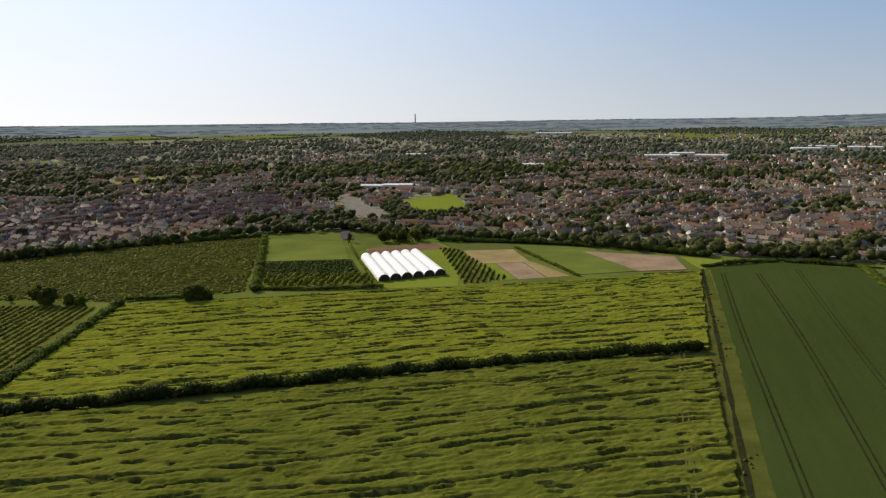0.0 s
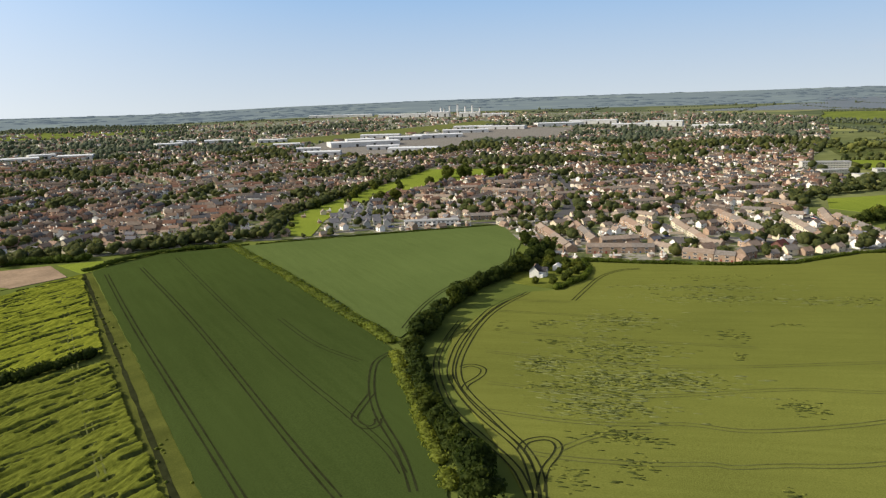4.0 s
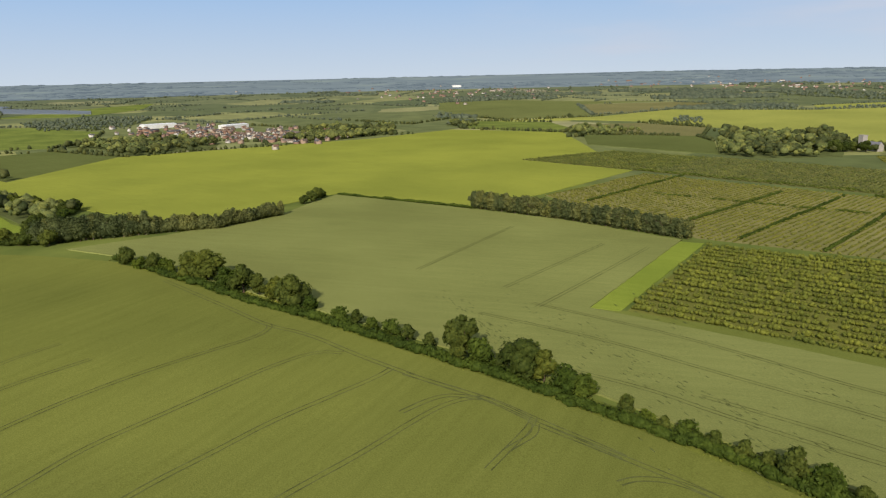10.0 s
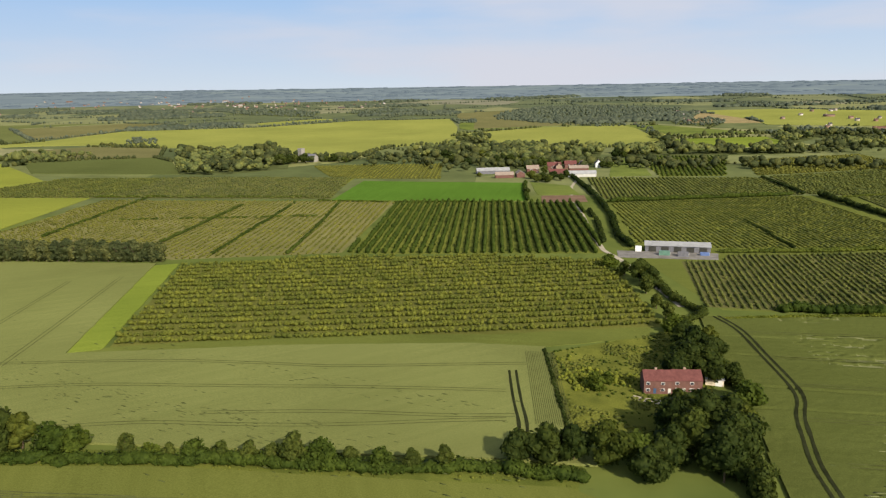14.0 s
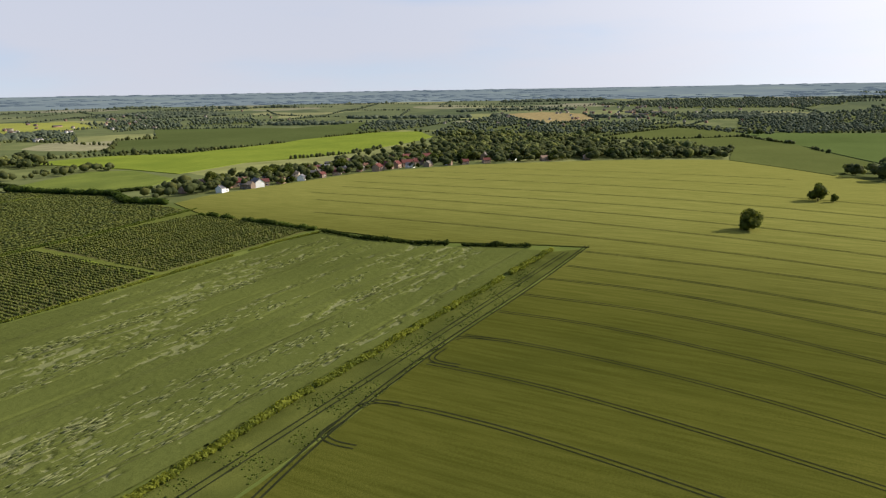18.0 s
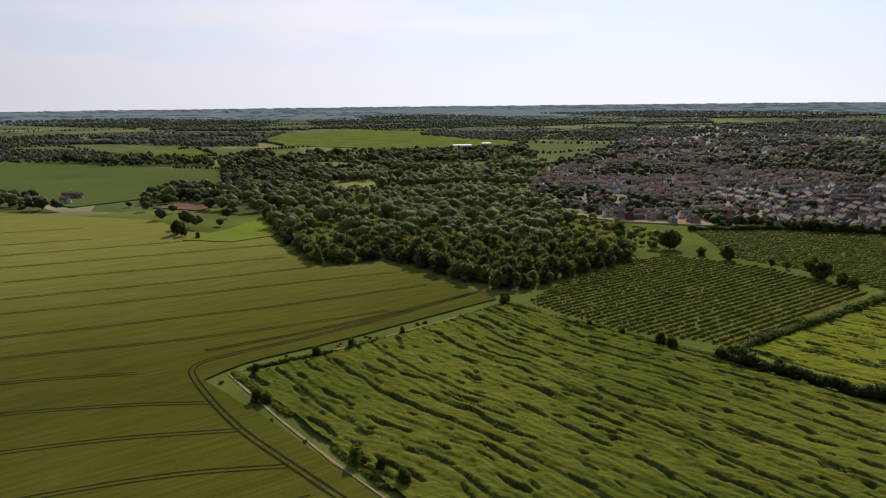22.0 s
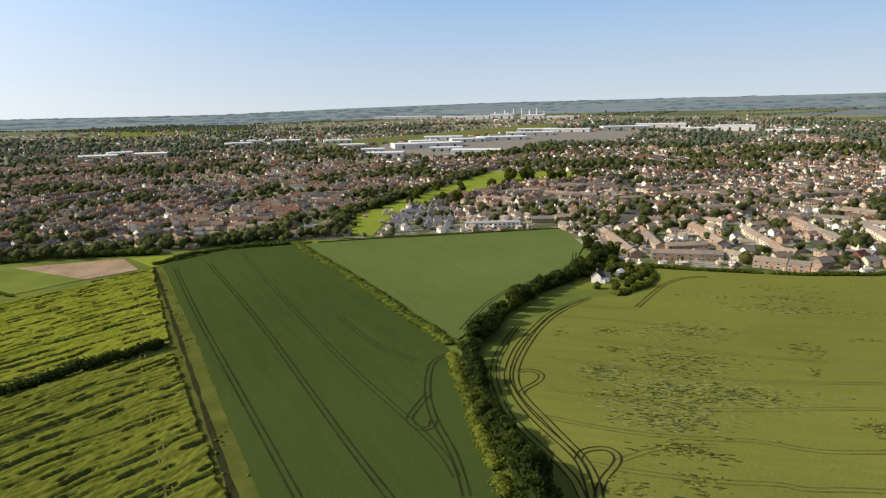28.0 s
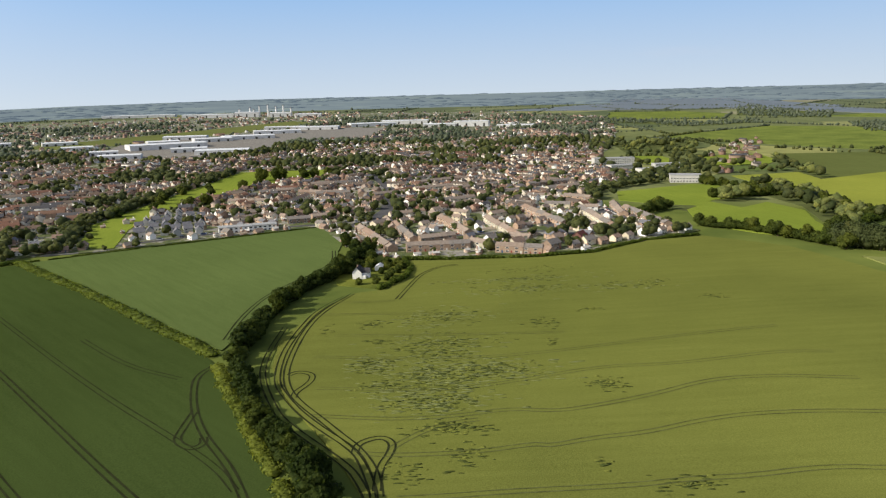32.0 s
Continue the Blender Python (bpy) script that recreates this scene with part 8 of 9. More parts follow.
def houses_np(p, rng, windows=False, scale=1.0):
    """Walls, roofs and windows of many gabled houses as arrays."""
    n = len(p)
    L = rng.uniform(6.2, 11, n) + (rng.rand(n) < 0.12) * rng.uniform(8, 20, n)
    D, H, R = rng.uniform(5.6, 7.2, n), rng.choice([2.5, 4, 4.2, 4.4], n), rng.uniform(1.6, 2.5, n)
    L, D, H, R = L * scale, D * scale, np.minimum(H * scale, 1.9) if scale < 1 else H, R * scale
    c, s = np.cos(p[:, 2]), np.sin(p[:, 2])
    z0 = terrain(p[:, 0], p[:, 1]) + 0.5

    def put(x, y, z):
        return np.stack([p[:, 0, None] + x * c[:, None] - y * s[:, None], p[:, 1, None] + x * s[:, None] + y * c[:, None], z0[:, None] + z], -1)

    o = np.ones
    lx, ly, hh, rr = L[:, None] / 2, D[:, None] / 2, H[:, None], R[:, None]
    sx, sy = np.array([[-1, 1, 1, -1]]), np.array([[-1, -1, 1, 1]])
    zero = 0 * lx
    wv = np.concatenate([put(lx * sx, ly * sy, zero + 0 * sx), put(lx * sx, ly * sy, hh + 0 * sx), put(lx * np.array([[-1, 1]]), 0 * np.array([[1, 1]]) + zero, (hh + rr) + 0 * np.array([[1, 1]]))], 1)
    wf = np.array([(0, 1, 5), (0, 5, 4), (2, 3, 7), (2, 7, 6), (1, 2, 6), (1, 6, 5), (5, 6, 9), (3, 0, 4), (3, 4, 7), (7, 4, 8)])
    ov = 0.35
    ex, ey, ez = lx + ov, ly + ov, hh - ov * rr / ly + 0.12
    rv = np.concatenate([put(ex * sx, ey * sy, ez + 0 * sx), put(ex * np.array([[-1, 1]]), zero + 0 * np.array([[1, 1]]), hh + rr + 0.12 + 0 * np.array([[1, 1]]))], 1)
    rf = np.array([(0, 1, 5), (0, 5, 4), (2, 3, 4), (2, 4, 5)])
    cx, cy, cw = lx * 0.55, 0.6 + zero, 0.45 + zero
    cv = np.concatenate([put(cx + cw * sx, cy + cw * 0.8 * sy, hh + rr * 0.4 + 0 * sx), put(cx + cw * sx, cy + cw * 0.8 * sy, hh + rr + 1.1 + 0 * sx)], 1)
    cf = np.array([(0, 1, 5), (0, 5, 4), (1, 2, 6), (1, 6, 5), (2, 3, 7), (2, 7, 6), (3, 0, 4), (3, 4, 7), (4, 5, 6), (4, 6, 7)])
    sets, idx = [], []
    for v, f, m in ((wv, wf, 0), (rv, rf, 1), (cv, cf, 0)):
        k = v.shape[1]
        sets.append((v.reshape(-1, 3), (f[None] + (np.arange(n) * k)[:, None, None]).reshape(-1, 3)))
        idx.append(np.full(n * len(f), m))
    if windows:
        for side in (-1, 1):
            for dx in (-0.28, 0.28):
                for zz in (0.8, 2.9):
                    q = np.array([[-0.75, 0.75, 0.75, -0.75]])
                    zq = np.array([[0, 0, 1.0, 1.0]])
                    ok = (H > zz + 1.05)
                    v = put(lx * 2 * dx + q, side * (ly + 0.06) + 0 * q, zz + zq + zero)[ok]
                    k = ok.sum()
                    sets.append((v.reshape(-1, 3), (np.array([(0, 1, 2), (0, 2, 3)])[None] + (np.arange(k) * 4)[:, None, None]).reshape(-1, 3)))
                    idx.append(np.full(k * 2, 2))
    v, f = joined(sets)
    return v, f, np.concatenate(idx)


sites = town_sites(8)
RED = [(-302, 519), (-470, 640), (-443, 770), (-366, 852), (-276, 912), (-137, 889), (-108, 694), (-181, 659), (-241, 555)]
rad = np.hypot(sites[:, 0], sites[:, 1])
green = 0.6 * vnoise(sites[:, 0] / 95, sites[:, 1] / 95, 6) + 0.4 * vnoise(sites[:, 0] / 38, sites[:, 1] / 38, 7)
keep_p = np.where(green > 0.56, 0.22, 0.97) * np.interp(rad, (700, 1200, 1800, 2600), (1.0, 0.75, 0.5, 0.3))
keep_p = np.where(inside(RED, sites[:, 0], sites[:, 1]) | inside(ESTATE, sites[:, 0], sites[:, 1]), 1.0, keep_p)
# keep clear of the terraces, houses and streets of the estate
block = np.ones(len(sites), bool)
lines = [((a, b), (a + 0.1, b), 9.0) for a, b in spots_] + [((400, 366), (430, 336), 10.0)] + [((a, b), (c, d), 10.5) for rows_ in TERRACES for a, b, c, d in rows_] + [((x, y), (x + 0.1, y), 10.0) for x, y in DETACHED + [(575, 300), (590, 290), (610, 310), (640, 290), (560, 310), (620, 330)]]
for st in STREETS:
    lines += [(p, q, 8.5) for p, q in zip(st, st[1:])]
for p, q, gap in lines:
    p, q = np.array(p, float), np.array(q, float)
    t = np.clip(((sites[:, :2] - p) @ (q - p)) / ((q - p) @ (q - p)), 0, 1)
    block &= np.linalg.norm(sites[:, :2] - (p + t[:, None] * (q - p)), axis=1) > gap
keep_p = np.where(block, keep_p, 0.0)
sites = sites[np.random.RandomState(12).rand(len(sites)) < keep_p]
rad = np.hypot(sites[:, 0], sites[:, 1])
order = np.argsort(rad)
near_n = 150
near, rest = sites[order[:near_n]], sites[order[near_n:]]
kinds = []
for L, D, H, R, wall, roof, units, label in ((12.5, 8, 5.1, 3.0, "brick", "tile", 2, "pair of brown brick houses with a tiled roof"), (12, 8, 5.1, 3.0, "cream", "tile", 2, "pair of cream houses with a brown roof"), (10, 8, 2.7, 2.8, "brick", "tile", 1, "brick bungalow with a tiled roof"), (9, 7.5, 5.1, 2.8, "white", "tile", 1, "white house with a brown tiled roof"), (10, 8, 5.2, 3.2, "red_brick", "red_tile", 1, "red brick house with a red tiled roof"), (11, 7.5, 5.1, 2.6, "brick", "slate", 2, "brick house with a grey slate roof")):
    kinds.append(house(L, D, H, R, wall, roof, units, label, "town houses"))
used = [False] * len(kinds)
for i, (x, y, a) in enumerate(near):
    k = i if i < len(kinds) else 4 if x < -100 and brng.random() < 0.6 else brng.choice((0, 1, 2, 3, 5))
    m = pose(x, y, zat(x, y) + 0.55, 0, 0, math.degrees(a)) @ Matrix.Diagonal((0.8, 0.8, 0.8, 1))
    if not used[k]:
        used[k] = True
        kinds[k].matrix_basis = m
    else:
        copy_thing(kinds[k], m)
rr_ = np.hypot(rest[:, 0], rest[:, 1])
for lo, hi, win, label in ((0, 1150, True, "brown-roofed brick and rendered houses of the town"), (1150, 9000, False, "far brown and grey roofs of the town")):
    sel = rest[(rr_ >= lo) & (rr_ < hi)]
    red = inside(RED, sel[:, 0], sel[:, 1])
    for pick, roof, lab in ((~red, "far_roof", label), (red, "plum_roof", "dark plum-red roofs of the new estate")):
        if pick.any():
            v, f, idx = houses_np(sel[pick], np.random.RandomState(int(lo) + 3), win)
            tagged(new("houses", mesh_np("houses", v, f, [M["dull_wall" if roof == "plum_roof" else "far_wall"], M[roof], M["glass"]], idx)), lab, "houses", kind="stuff")

# sheds, garages and lean-tos in the gardens of the estate
rng = np.random.RandomState(77)
sp = np.column_stack([rng.uniform(360, 760, 2600), rng.uniform(40, 480, 2600)])
free = inside(ESTATE, sp[:, 0], sp[:, 1])
for p, q, gap in lines:
    p, q = np.array(p, float), np.array(q, float)
    t = np.clip(((sp - p) @ (q - p)) / ((q - p) @ (q - p)), 0, 1)
    free &= np.linalg.norm(sp - (p + t[:, None] * (q - p)), axis=1) > min(gap, 6.5)
sp = sp[free][:620]
v, f, idx = houses_np(np.column_stack([sp, rng.choice([-0.7, 0.87], len(sp)) + rng.normal(0, 0.15, len(sp))]), rng, False, 0.42)
tagged(new("outbuildings", mesh_np("outbuildings", v, f, [M["far_wall"], M["shed_roof"], M["glass"]], idx)), "small sheds and garages in the estate gardens", "sheds", kind="stuff")

# villages
for cx, cy, sx, sy, n, label in ((-670, -560, 80, 22, 60, "brick and white village houses among trees"), (-510, -562, 30, 12, 12, "cottages at the village end"), (1150, -480, 90, 50, 110, "red-brown houses of the next village"), (1400, -430, 140, 70, 120, "far houses of the next village"), (1180, 40, 130, 18, 40, "row of far houses beyond the fields"), (-1120, 860, 30, 20, 6, "white farm buildings far off"), (2300, -1700, 300, 200, 90, "scattered houses in the distance"), (-2100, -700, 300, 200, 90, "scattered farmsteads in the distance"), (-900, -1900, 400, 200, 90, "far hamlet among trees"), (1500, -2700, 400, 200, 110, "far hamlet"), (-800, 60, 40, 18, 5, "small brick houses in the valley")):
    rng = np.random.RandomState(abs(int(cx + cy)) + 1)
    p = np.column_stack([cx + rng.normal(0, sx, n), cy + rng.normal(0, sy, n), rng.choice([0.2, 0.5, 1.8], n) + rng.normal(0, 0.2, n)])
    p = p[~inside(FG, p[:, 0], p[:, 1])]
    v, f, idx = houses_np(p, rng, abs(cx) < 900)
    tagged(new("houses", mesh_np("houses", v, f, [M["dull_wall"], M["far_roof"], M["glass"]], idx)), label, "houses", kind="stuff")

# houses along the village street, each by itself
vill = [house(11, 7.5, 4.8, 2.9, "white", "slate", 1, "white village house with a slate roof", "village houses"), house(14, 8, 5.0, 3.0, "brick", "tile", 2, "pair of brick village houses with brown tiled roofs", "village houses"), house(10, 7, 4.6, 3.0, "brick", "red_tile", 1, "brown brick village house with a red tiled roof", "village houses")]
for i, p in enumerate(resample([(-466, -532), (-560, -516), (-640, -512), (-720, -462), (-790, -395), (-845, -310)], 21)):
    m = pose(p.x + brng.uniform(-3, 3), p.y + brng.uniform(-4, 2), zat(p.x, p.y), 0, 0, brng.choice((10, 100, 30, -40))) @ Matrix.Diagonal((0.95, 0.95, 0.92, 1))
    if i < 3:
        vill[i].matrix_basis = m
    elif brng.random() < 0.85:
        copy_thing(vill[brng.choice((0, 1, 1, 2, 2, 2))], m)

# red and white houses that show at the near edge of the village
for i, (x, y) in enumerate([(-659, -492), (-682, -496), (-694, -490), (-713, -488), (-733, -485), (-753, -541), (-790, -541), (-807, -521), (-623, -557), (-634, -554), (-716, -573), (-497, -551), (-504, -526), (-825, -441), (-843, -434), (-825, -400)]):
    copy_thing(vill[2 if i < 8 else (0, 1, 2)[i % 3]], pose(x, y, zat(x, y), 0, 0, brng.choice((20, 60, -30)) + brng.uniform(-8, 8)) @ Matrix.Diagonal((1.4, 1.3, 1.25, 1)))

# ---- woods, town trees and hedgerows as masses ----
FIELDS = FAR_POLYS + [A1, A2, B1, B2, FC, FD, FF, FG, O1, O2A, O2B, VA, VB, PARK, Y1, [(-20, 820), (49, 883), (67, 696), (9, 687)], [(604, -539), (596, -686), (376, -740), (272, -744), (240, -598), (455, -571)], [(235, -592), (251, -724), (77, -725), (63, -607)], [(-40, 535), (205, 470), (180, 420), (-20, 390), (-120, 380), (-125, 575)], [(0, -600), (-164, -648), (-217, -645), (-383, -755), (-409, -612), (-362, -441), (-349, -313), (-60, -310), (-60, -440)], [(21, -778), (-158, -777), (-169, -667), (-4, -639)]]


def clear(x, y):
    ok = np.ones(len(x), bool)
    for poly in FIELDS:
        ok &= ~inside(poly, x, y)
    return ok


def tree_mass(x, y, h, rng, lobes, level, name, label, key="leaf_far", wide=0.42, cards=0):
    """Many trees: each some overlapping leafy lobes over a short stem."""
    n = len(x)
    z = terrain(x, y)
    P, S = [], []
    for k in range(lobes):
        a = rng.rand(n) * 6.283
        off = (0.0 if lobes == 1 or k == 0 else 0.3) * h * (0.6 + 0.5 * rng.rand(n))
        top = (0.48 if lobes == 1 else 0.52 if k == 0 else 0.34 + 0.42 * (k + rng.rand(n) * 0.6) / lobes) * h
        r = h * wide * (1.0 if lobes == 1 else 0.92 if k == 0 else 0.55) * (0.75 + 0.5 * rng.rand(n))
        P.append(np.column_stack([x + np.cos(a) * off, y + np.sin(a) * off, z + top]))
        S.append(np.column_stack([r, r, r * (1.1 if lobes == 1 else 0.85)]))
    P, S = np.vstack(P), np.vstack(S)
    sets = [lumps(P, S, rng, level, 0.27)]
    if cards:
        k = rng.randint(0, len(P), n * cards)
        q = rng.normal(0, 1, (len(k), 3))
        q[:, 2] = np.abs(q[:, 2])
        q /= np.linalg.norm(q, axis=1)[:, None]
        sets.append(leaves(P[k] + q * S[k] * (0.9 + 0.3 * rng.rand(len(k), 1)), q, np.full(len(k), 0.75), rng))
    v, f = joined(sets)
    return tagged(new(name, mesh_np(name, v, f, [M[key]])), label, "trees", kind="stuff")


# the wood to the west: single trees along its edge, the rest as a mass
WOOD = [(-560, 200), (-480, 178), (-410, 163), (-367, 164), (-357, 202), (-331, 210), (-272, 216), (-282, 264), (-288, 320), (-296, 368), (-340, 408), (-390, 412), (-465, 428), (-632, 532), (-835, 750), (-1050, 700), (-1000, 400), (-800, 250), (-640, 230)]
rng = np.random.RandomState(44)
gx, gy = np.meshgrid(np.arange(-1060, -260, 10.6), np.arange(150, 800, 10.6))
wx, wy = gx.ravel() + rng.normal(0, 2.4, gx.size), gy.ravel() + rng.normal(0, 2.4, gx.size)
wr = np.hypot(wx, wy)
open_ = 0.6 * vnoise(wx / 70, wy / 70, 21) + 0.4 * vnoise(wx / 25, wy / 25, 22)
ok = inside(WOOD, wx, wy) & ((rng.rand(len(wx)) > 0.1) & (open_ > np.interp(wr, (380, 520, 800), (0.1, 0.36, 0.44))))
wx, wy = wx[ok], wy[ok]
scrub = vnoise(wx / 60, wy / 60, 3)
wr = np.hypot(wx, wy)
edge = np.argsort(wr)[:110]
for i in edge:
    tree(float(wx[i]), float(wy[i]), 7.0 + 7.5 * rng.rand() * rng.rand() + 2.5 * (scrub[i] > 0.45), "wood", "full-crowned tree at the wood's edge", "wood edge trees")
tree_row([(-560, 196), (-523, 188), (-450, 174), (-378, 163), (-369, 207), (-347, 214), (-290, 220), (-270, 230), (-278, 263), (-286, 320)], 7.5, (7, 11), "wood", "dense bushy tree along the wood's edge", "wood edge trees", 1.5)
left = np.setdiff1d(np.arange(len(wx)), edge)
for nm, sel, hh, key, label in (("tall", scrub[left] > 0.42, (8, 15), "leaf_wood", "dense dark woodland of mixed trees"), ("low", scrub[left] <= 0.42, (4, 7.5), "leaf_vine", "paler scrub and young trees in the wood")):
    i = left[sel]
    r_ = wr[i] < 640
    for j, lobes, cards, lev in ((i[r_], 4, 34, 1), (i[~r_], 3, 6, 1)):
        tree_mass(wx[j], wy[j], rng.uniform(hh[0], hh[1], len(j)), rng, lobes, lev, "woodland", label, key, 0.46, cards)

# trees among the houses
rng = np.random.RandomState(45)
n = 90000
ang_, rad_ = rng.uniform(-0.95, 1.75, n), np.sqrt(rng.uniform(420 ** 2, 2600 ** 2, n))
tx, ty = rad_ * np.sin(ang_), rad_ * np.cos(ang_)
dens = 0.6 * vnoise(tx / 95, ty / 95, 6) + 0.4 * vnoise(tx / 38, ty / 38, 7)
ok = inside(TOWN, tx, ty) & clear(tx, ty) & (rng.rand(n) < (0.24 + 0.76 * sstep(0.47, 0.58, dens)) * np.interp(rad_, (420, 700, 1300, 1900, 2600), (0.8, 1.0, 0.9, 0.36, 0.25)))
ok &= ~inside(RED, tx, ty) | (rng.rand(n) < 0.12)
for poly in KEEP_OUT[2:]:
    ok &= ~inside(poly, tx, ty)
ok &= ~inside(ESTATE, tx, ty) | (rng.rand(n) < 0.5)
tx, ty, dens = tx[ok], ty[ok], dens[ok]
tr = np.hypot(tx, ty)
tall = rng.uniform(3.4, 7.4, len(tx)) + 4.5 * sstep(0.5, 0.62, dens) * rng.rand(len(tx))
for lo, hi, lobes, cards, key in ((0, 640, 4, 24, "leaf_far"), (640, 1050, 3, 3, "leaf_far"), (1050, 1500, 1, 0, "leaf_far"), (1500, 9000, 1, 0, "leaf_hazed")):
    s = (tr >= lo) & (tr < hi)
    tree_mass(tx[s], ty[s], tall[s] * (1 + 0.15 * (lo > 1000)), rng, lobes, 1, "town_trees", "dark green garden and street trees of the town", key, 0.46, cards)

# belts of trees at the town's edge
belts = [[(-430, 560), (-330, 478), (-200, 560), (-130, 602), (-60, 612)], [(-60, 612), (0, 578), (90, 534), (185, 482), (290, 438), (318, 420)], [(9, 684), (67, 693), (75, 740)], [(-10, 690), (-30, 820)], [(-60, 620), (-30, 600), (10, 590)], [(-20, 650), (40, 640), (110, 600), (190, 545)], [(320, 430), (390, 498), (500, 548), (620, 600), (760, 665)], [(240, 455), (300, 470), (350, 520)], [(640, 140), (690, 155), (800, 110)], [(-110, 600), (-120, 680), (-180, 700)], [(150, 900), (250, 880), (330, 860)], [(200, 1200), (330, 1180), (470, 1160)]]
P = []
for b in belts:
    P += [(p.x, p.y) for p in resample(b, 5)]
P = np.array(P)
P = np.vstack([P + rng.normal(0, 2.5, P.shape), P + rng.normal(0, 5.0, P.shape)])
tree_mass(P[:, 0], P[:, 1], rng.uniform(5, 10.5, len(P)), rng, 4, 1, "tree_belt", "dark belt of trees at the town's edge", "leaf_far", 0.45, 12)

# village trees
P = []
for cx, cy, sx, sy, n in ((-600, -560, 90, 28, 150), (-760, -520, 60, 40, 130), (-850, -400, 60, 80, 170), (-930, -300, 50, 60, 120), (-480, -560, 40, 16, 50), (-960, -600, 60, 40, 120), (-1000, -500, 40, 60, 160), (-1040, -420, 50, 60, 160), (-985, -320, 30, 50, 110), (-970, -240, 30, 40, 90), (-842, 290, 50, 40, 90), (-900, 480, 60, 60, 60), (-263, -1075, 60, 12, 50), (-565, -866, 40, 20, 40), (450, -960, 90, 25, 110), (330, -950, 40, 14, 30), (120, -900, 90, 18, 90), (-60, -905, 120, 14, 90), (-330, -870, 150, 16, 120), (150, -850, 30, 16, 20), (820, 110, 60, 25, 40), (930, 80, 60, 25, 50), (1050, 130, 70, 40, 60), (-980, 320, 80, 40, 140), (-720, 160, 70, 30, 60), (-880, 40, 60, 30, 60), (700, -60, 40, 12, 20), (960, 10, 60, 18, 36), (1020, -20, 70, 10, 40)):
    P.append(np.column_stack([rng.normal(cx, sx, n), rng.normal(cy, sy, n)]))
P = np.vstack(P)
P = P[clear(P[:, 0], P[:, 1])]
tree_mass(P[:, 0], P[:, 1], rng.uniform(6, 14, len(P)), rng, 2, 1, "village_trees", "dark trees round the village and farms", "leaf_far", 0.44, 3)

# woods and belts far off
def fill(poly, gap, open_share):
    """Places for trees inside a polygon, about gap metres apart."""
    xs, ys = np.array(poly, float).T
    gx, gy = np.meshgrid(np.arange(xs.min() - gap, xs.max() + gap, gap), np.arange(ys.min() - gap, ys.max() + gap, gap))
    x, y = gx.ravel() + rng.normal(0, gap * 0.28, gx.size), gy.ravel() + rng.normal(0, gap * 0.28, gx.size)
    ok = inside(poly, x, y)
    ok &= 0.5 * vnoise(x / 60, y / 60, 31) + 0.5 * vnoise(x / 22, y / 22, 32) > open_share
    return np.column_stack([x[ok], y[ok]]) if ok.sum() > 2 else np.array(poly, float)


P = []
for poly in GROVES:
    c = np.array(poly, float).mean(0)
    P.append(fill(poly, 11.5, 0.42) if math.hypot(*c) < 1450 else fill(poly, 8.5 + math.hypot(*c) / 300, 0.3))
P = np.vstack(P)
r_ = np.hypot(P[:, 0], P[:, 1])
near_ok = clear(P[:, 0], P[:, 1]) | (r_ > 1200)
P, r_ = P[near_ok], r_[near_ok]
tone = vnoise(P[:, 0] / 34, P[:, 1] / 34, 35) + rng.normal(0, 0.12, len(P))
tall_ = np.where(r_ < 1450, 6.5 + 8.0 * rng.rand(len(P)) + 6.0 * rng.rand(len(P)) ** 3, (4.2 + r_ / 1600) * (0.6 + 0.6 * rng.rand(len(P))))
thin = (r_ > 1450) | (rng.rand(len(P)) < 0.82)
for lo, hi, t0, t1, lobes, cards, key in ((0, 1450, -9, 0.5, 5, 9, "leaf_far"), (0, 1450, 0.5, 9, 5, 9, "leaf_wood"), (1450, 1900, -9, 9, 2, 0, "leaf_hazed"), (1900, 9000, -9, 9, 1, 0, "leaf_hazed")):
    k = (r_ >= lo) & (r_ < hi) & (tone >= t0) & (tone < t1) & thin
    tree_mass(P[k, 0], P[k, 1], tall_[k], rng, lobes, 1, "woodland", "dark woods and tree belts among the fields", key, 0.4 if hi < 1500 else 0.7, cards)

# hedgerows round the far fields
gap = 240.0
n = 28
gx, gy = np.meshgrid(np.arange(-n / 2, n / 2 + 1) * gap, np.arange(-n / 2, n / 2 + 1) * gap, indexing="ij")
ca, sa = math.cos(0.3), math.sin(0.3)
gx, gy = gx + rng.normal(0, 55, gx.shape), gy + rng.normal(0, 55, gy.shape)
gx, gy = gx * ca - gy * sa, gx * sa + gy * ca
P = []
for a in range(n + 1):
    for b in range(n + 1):
        for c, d in ((a + 1, b), (a, b + 1)):
            if c > n or d > n or rng.rand() < 0.36:
                continue
            m = int(240 / 9)
            t = np.linspace(0, 1, m) + rng.normal(0, 0.01, m)
            P.append(np.column_stack([gx[a, b] + (gx[c, d] - gx[a, b]) * t, gy[a, b] + (gy[c, d] - gy[a, b]) * t]) + rng.normal(0, 1.2, (m, 2)))
for poly in FAR_POLYS:
    for p, q in zip(poly, poly[1:] + poly[:1]):
        if rng.rand() < 0.5:
            P.append(np.array([(v.x, v.y) for v in resample([p, q], 7)]) + rng.normal(0, 1.0, (len(resample([p, q], 7)), 2)))
P = np.vstack(P)
r_ = np.hypot(P[:, 0], P[:, 1])
ok = (r_ > 1050) & (r_ < 3200) & ~inside(TOWN, P[:, 0], P[:, 1])
for poly in FAR_POLYS + FIELDS:
    c = np.array(poly, float).mean(0)
    ok &= ~inside([tuple(c + (np.array(p) - c) * 0.97) for p in poly], P[:, 0], P[:, 1])
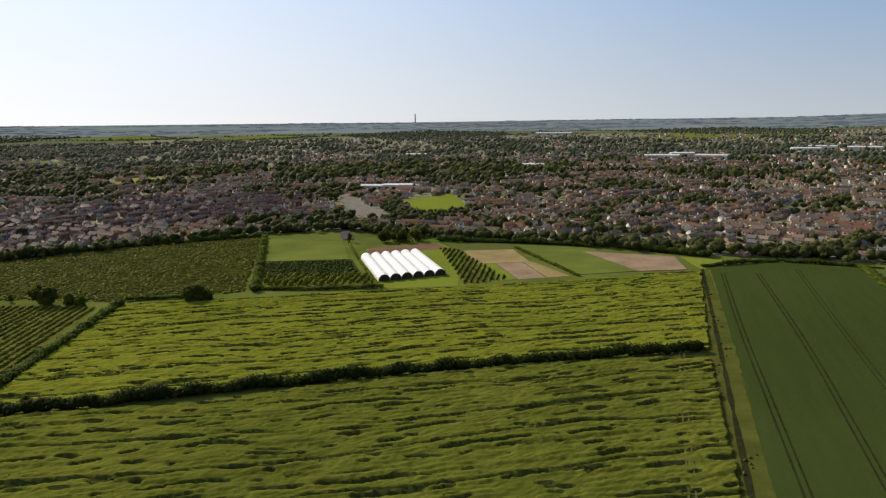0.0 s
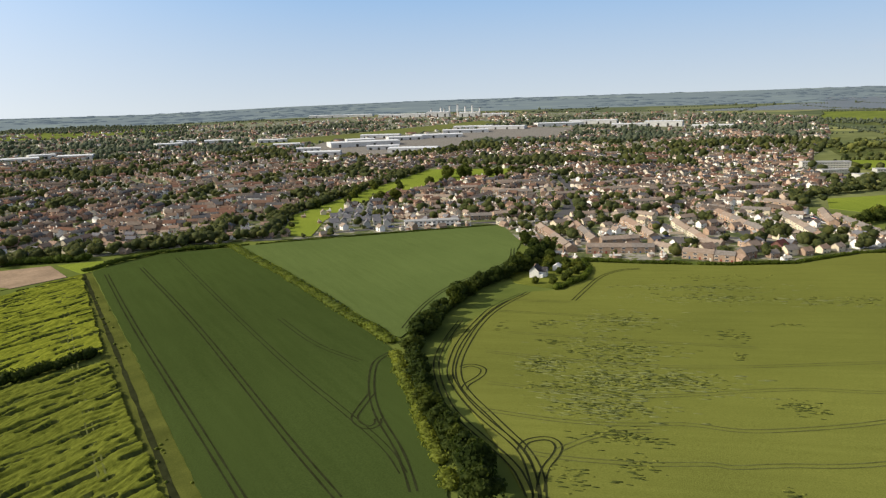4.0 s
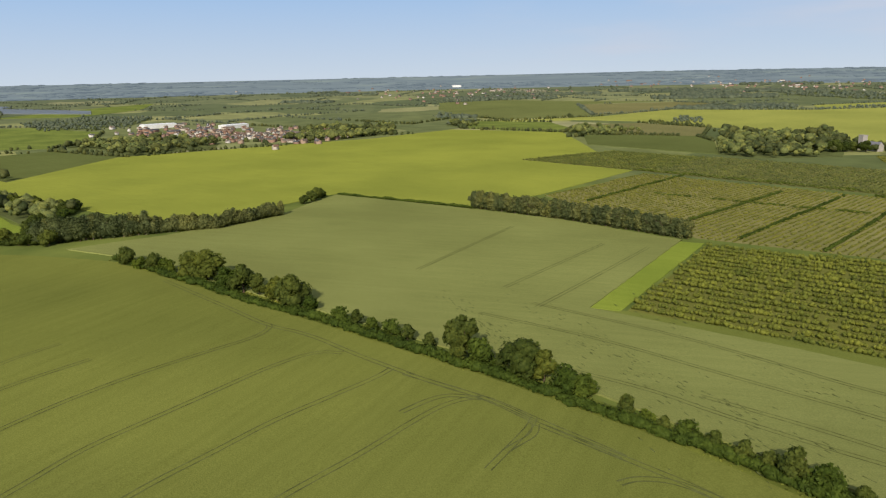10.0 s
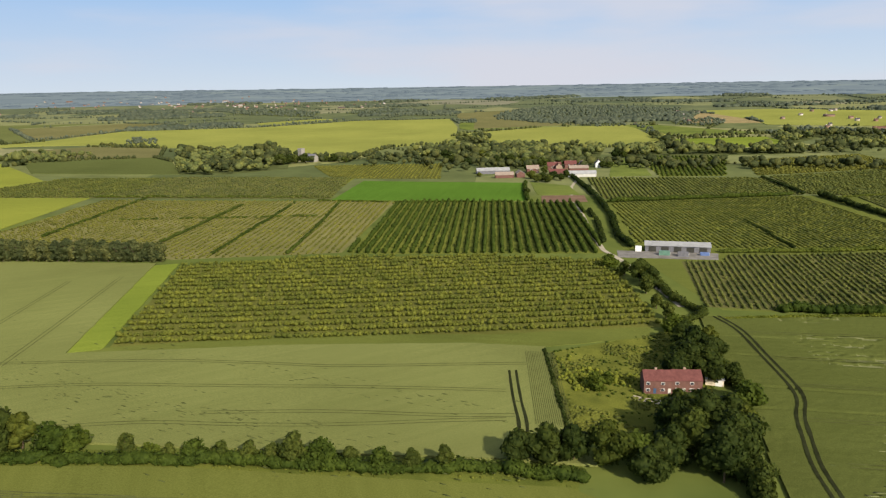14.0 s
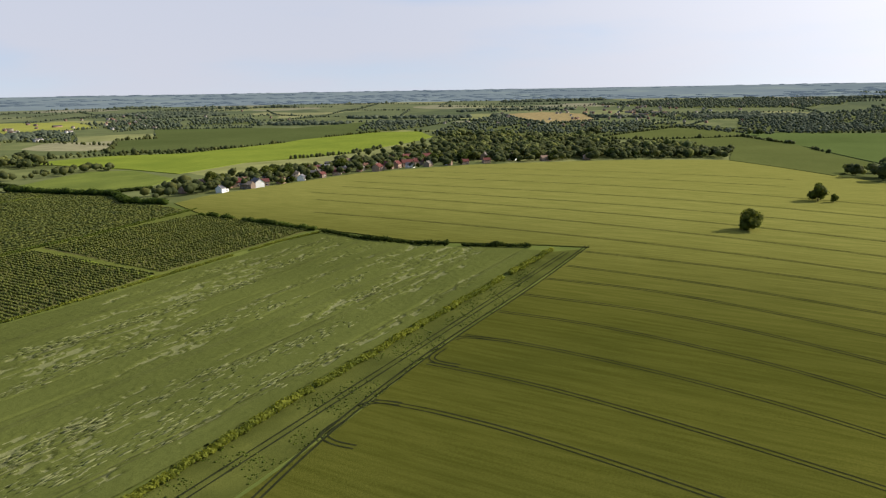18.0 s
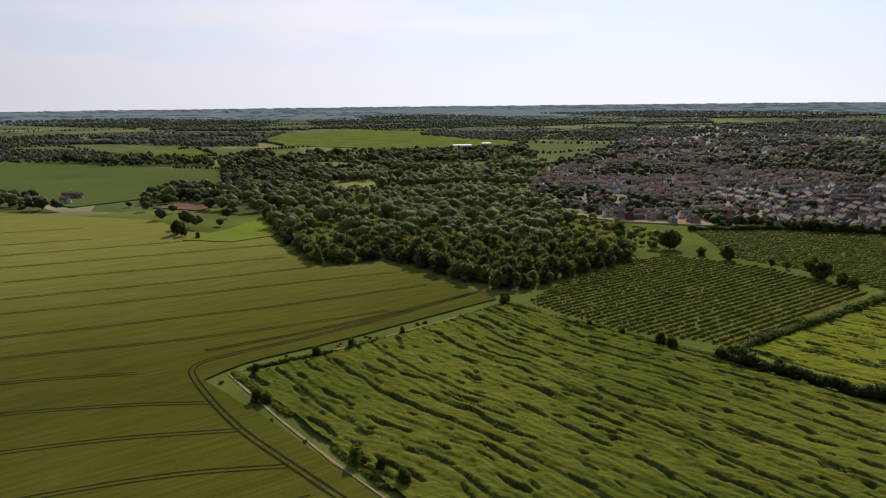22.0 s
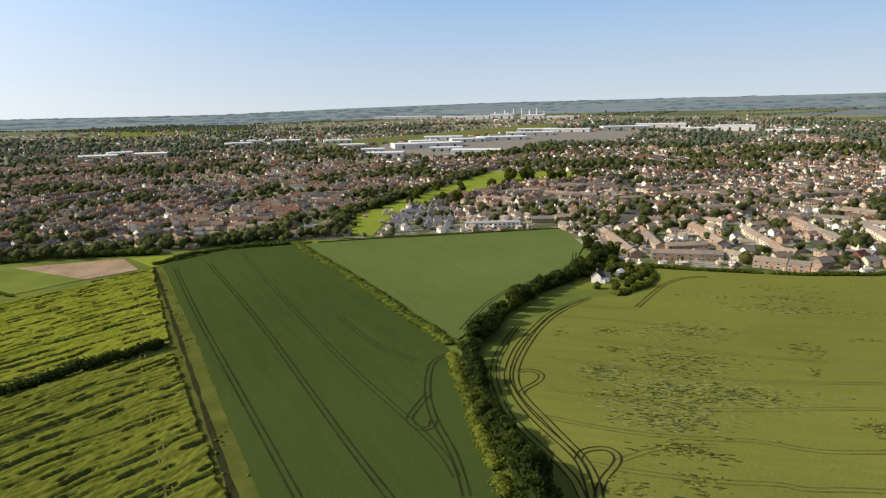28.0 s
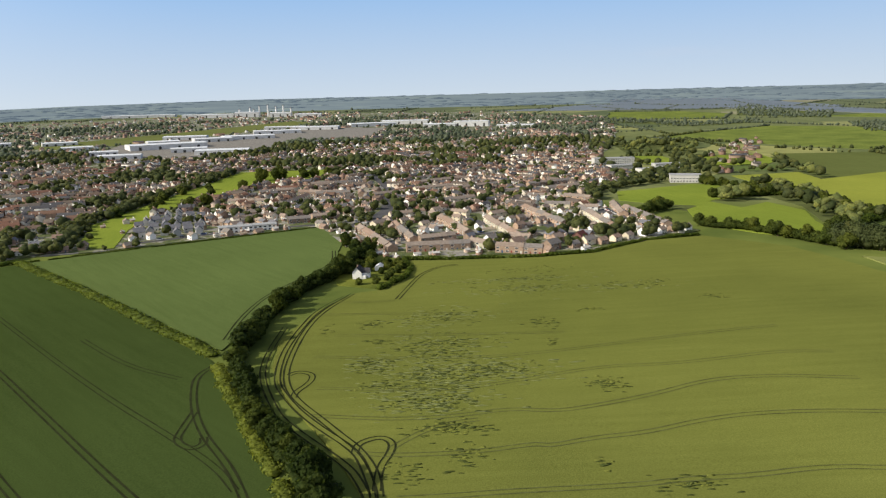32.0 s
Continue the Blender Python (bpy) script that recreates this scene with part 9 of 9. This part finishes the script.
P, r_ = P[ok], r_[ok]
for lo, hi, key in ((0, 1700, "leaf_far"), (1700, 9000, "leaf_hazed")):
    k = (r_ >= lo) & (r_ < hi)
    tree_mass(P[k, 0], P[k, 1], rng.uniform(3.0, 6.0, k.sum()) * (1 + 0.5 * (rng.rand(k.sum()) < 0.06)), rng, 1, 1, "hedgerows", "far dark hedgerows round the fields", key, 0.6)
# blocks of wood over the far country, mostly to the south and west
P = []
for k in range(80):
    r, a = math.sqrt(rng.uniform(1700 ** 2, 3200 ** 2)), rng.uniform(2.0, 6.1)
    s1, s2 = rng.uniform(60, 230), rng.uniform(18, 55)
    d = a + 1.57 + rng.normal(0, 0.25)
    m = int(s1 * s2 / 42)
    u, v = rng.uniform(-1, 1, m) * s1, rng.uniform(-1, 1, m) * s2
    P.append(np.column_stack([r * math.sin(a) + u * math.sin(d) + v * math.cos(d), r * math.cos(a) + u * math.cos(d) - v * math.sin(d)]))
P = np.vstack(P)
ok = ~inside(TOWN, P[:, 0], P[:, 1])
for poly in FAR_POLYS:
    ok &= ~inside(poly, P[:, 0], P[:, 1])
P = P[ok]
size = np.column_stack([rng.uniform(7, 12, len(P)), rng.uniform(7, 12, len(P)), rng.uniform(5, 9, len(P))])
v, f = lumps(np.column_stack([P, terrain(P[:, 0], P[:, 1]) + 1.5]), size, rng, 1, 0.3)
tagged(new("woodland", mesh_np("woodland", v, f, [M["leaf_hazed"]])), "far hazy blocks of wood", "trees", kind="stuff")
# the hazy distance: a plain backdrop of ridges and woods at the horizon, with haze put into its colour and glow


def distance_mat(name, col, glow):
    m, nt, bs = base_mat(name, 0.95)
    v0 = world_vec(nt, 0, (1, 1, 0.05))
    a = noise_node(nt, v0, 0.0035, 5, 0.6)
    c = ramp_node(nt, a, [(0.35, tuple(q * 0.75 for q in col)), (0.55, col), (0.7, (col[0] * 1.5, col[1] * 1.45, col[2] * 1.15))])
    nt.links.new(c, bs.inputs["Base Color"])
    # faint blue emission, added as haze
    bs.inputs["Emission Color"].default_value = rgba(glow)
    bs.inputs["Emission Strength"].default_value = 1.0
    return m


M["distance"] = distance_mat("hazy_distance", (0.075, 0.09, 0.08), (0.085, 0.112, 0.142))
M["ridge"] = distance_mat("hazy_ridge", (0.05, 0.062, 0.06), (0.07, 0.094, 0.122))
az_ = np.radians(np.arange(0, 360, 1.0))
rads = np.linspace(3150, 4760, 14)
RR, AA = np.meshgrid(rads, az_, indexing="ij")
x, y = (RR * np.sin(AA)).ravel(), (RR * np.cos(AA)).ravel()
v = np.column_stack([x, y, terrain(x, y) + np.where(RR.ravel() < 3200, -2.0, 1.2)])
i, j = np.meshgrid(np.arange(len(rads) - 1), np.arange(360), indexing="ij")
a_, b_ = i * 360 + j, i * 360 + (j + 1) % 360
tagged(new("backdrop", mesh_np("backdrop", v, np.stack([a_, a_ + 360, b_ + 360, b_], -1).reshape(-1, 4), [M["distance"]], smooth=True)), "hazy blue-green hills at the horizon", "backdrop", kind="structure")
n = 7000
a, r = rng.uniform(0, 6.283, n), rng.uniform(3200, 4690, n)
x, y = r * np.sin(a), r * np.cos(a)
ok = vnoise(a * 9 + r / 300, r / 160, 4) > 0.44
x, y, r = x[ok], y[ok], r[ok]
sz = np.column_stack([rng.uniform(14, 40, len(x)), rng.uniform(14, 40, len(x)), rng.uniform(1.5, 3.5, len(x))])
v, f = lumps(np.column_stack([x, y, terrain(x, y) + 1.5]), sz, rng, 1, 0.2)
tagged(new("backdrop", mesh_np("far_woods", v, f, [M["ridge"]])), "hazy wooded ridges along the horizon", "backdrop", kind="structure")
# tidal flats in the distance
plot([(2869, 592), (3527, 723), (3458, 164), (2803, -218), (2612, -108), (2727, 223)], 1.6, "water", "grey-blue tidal flats far off", "water", 120)
plot([(2621, 965), (3089, 695), (3045, 16), (2408, -394), (2255, -370), (2713, 105), (2662, 556)], 1.9, "water", "thin grey tidal creek far off", "water", 120)
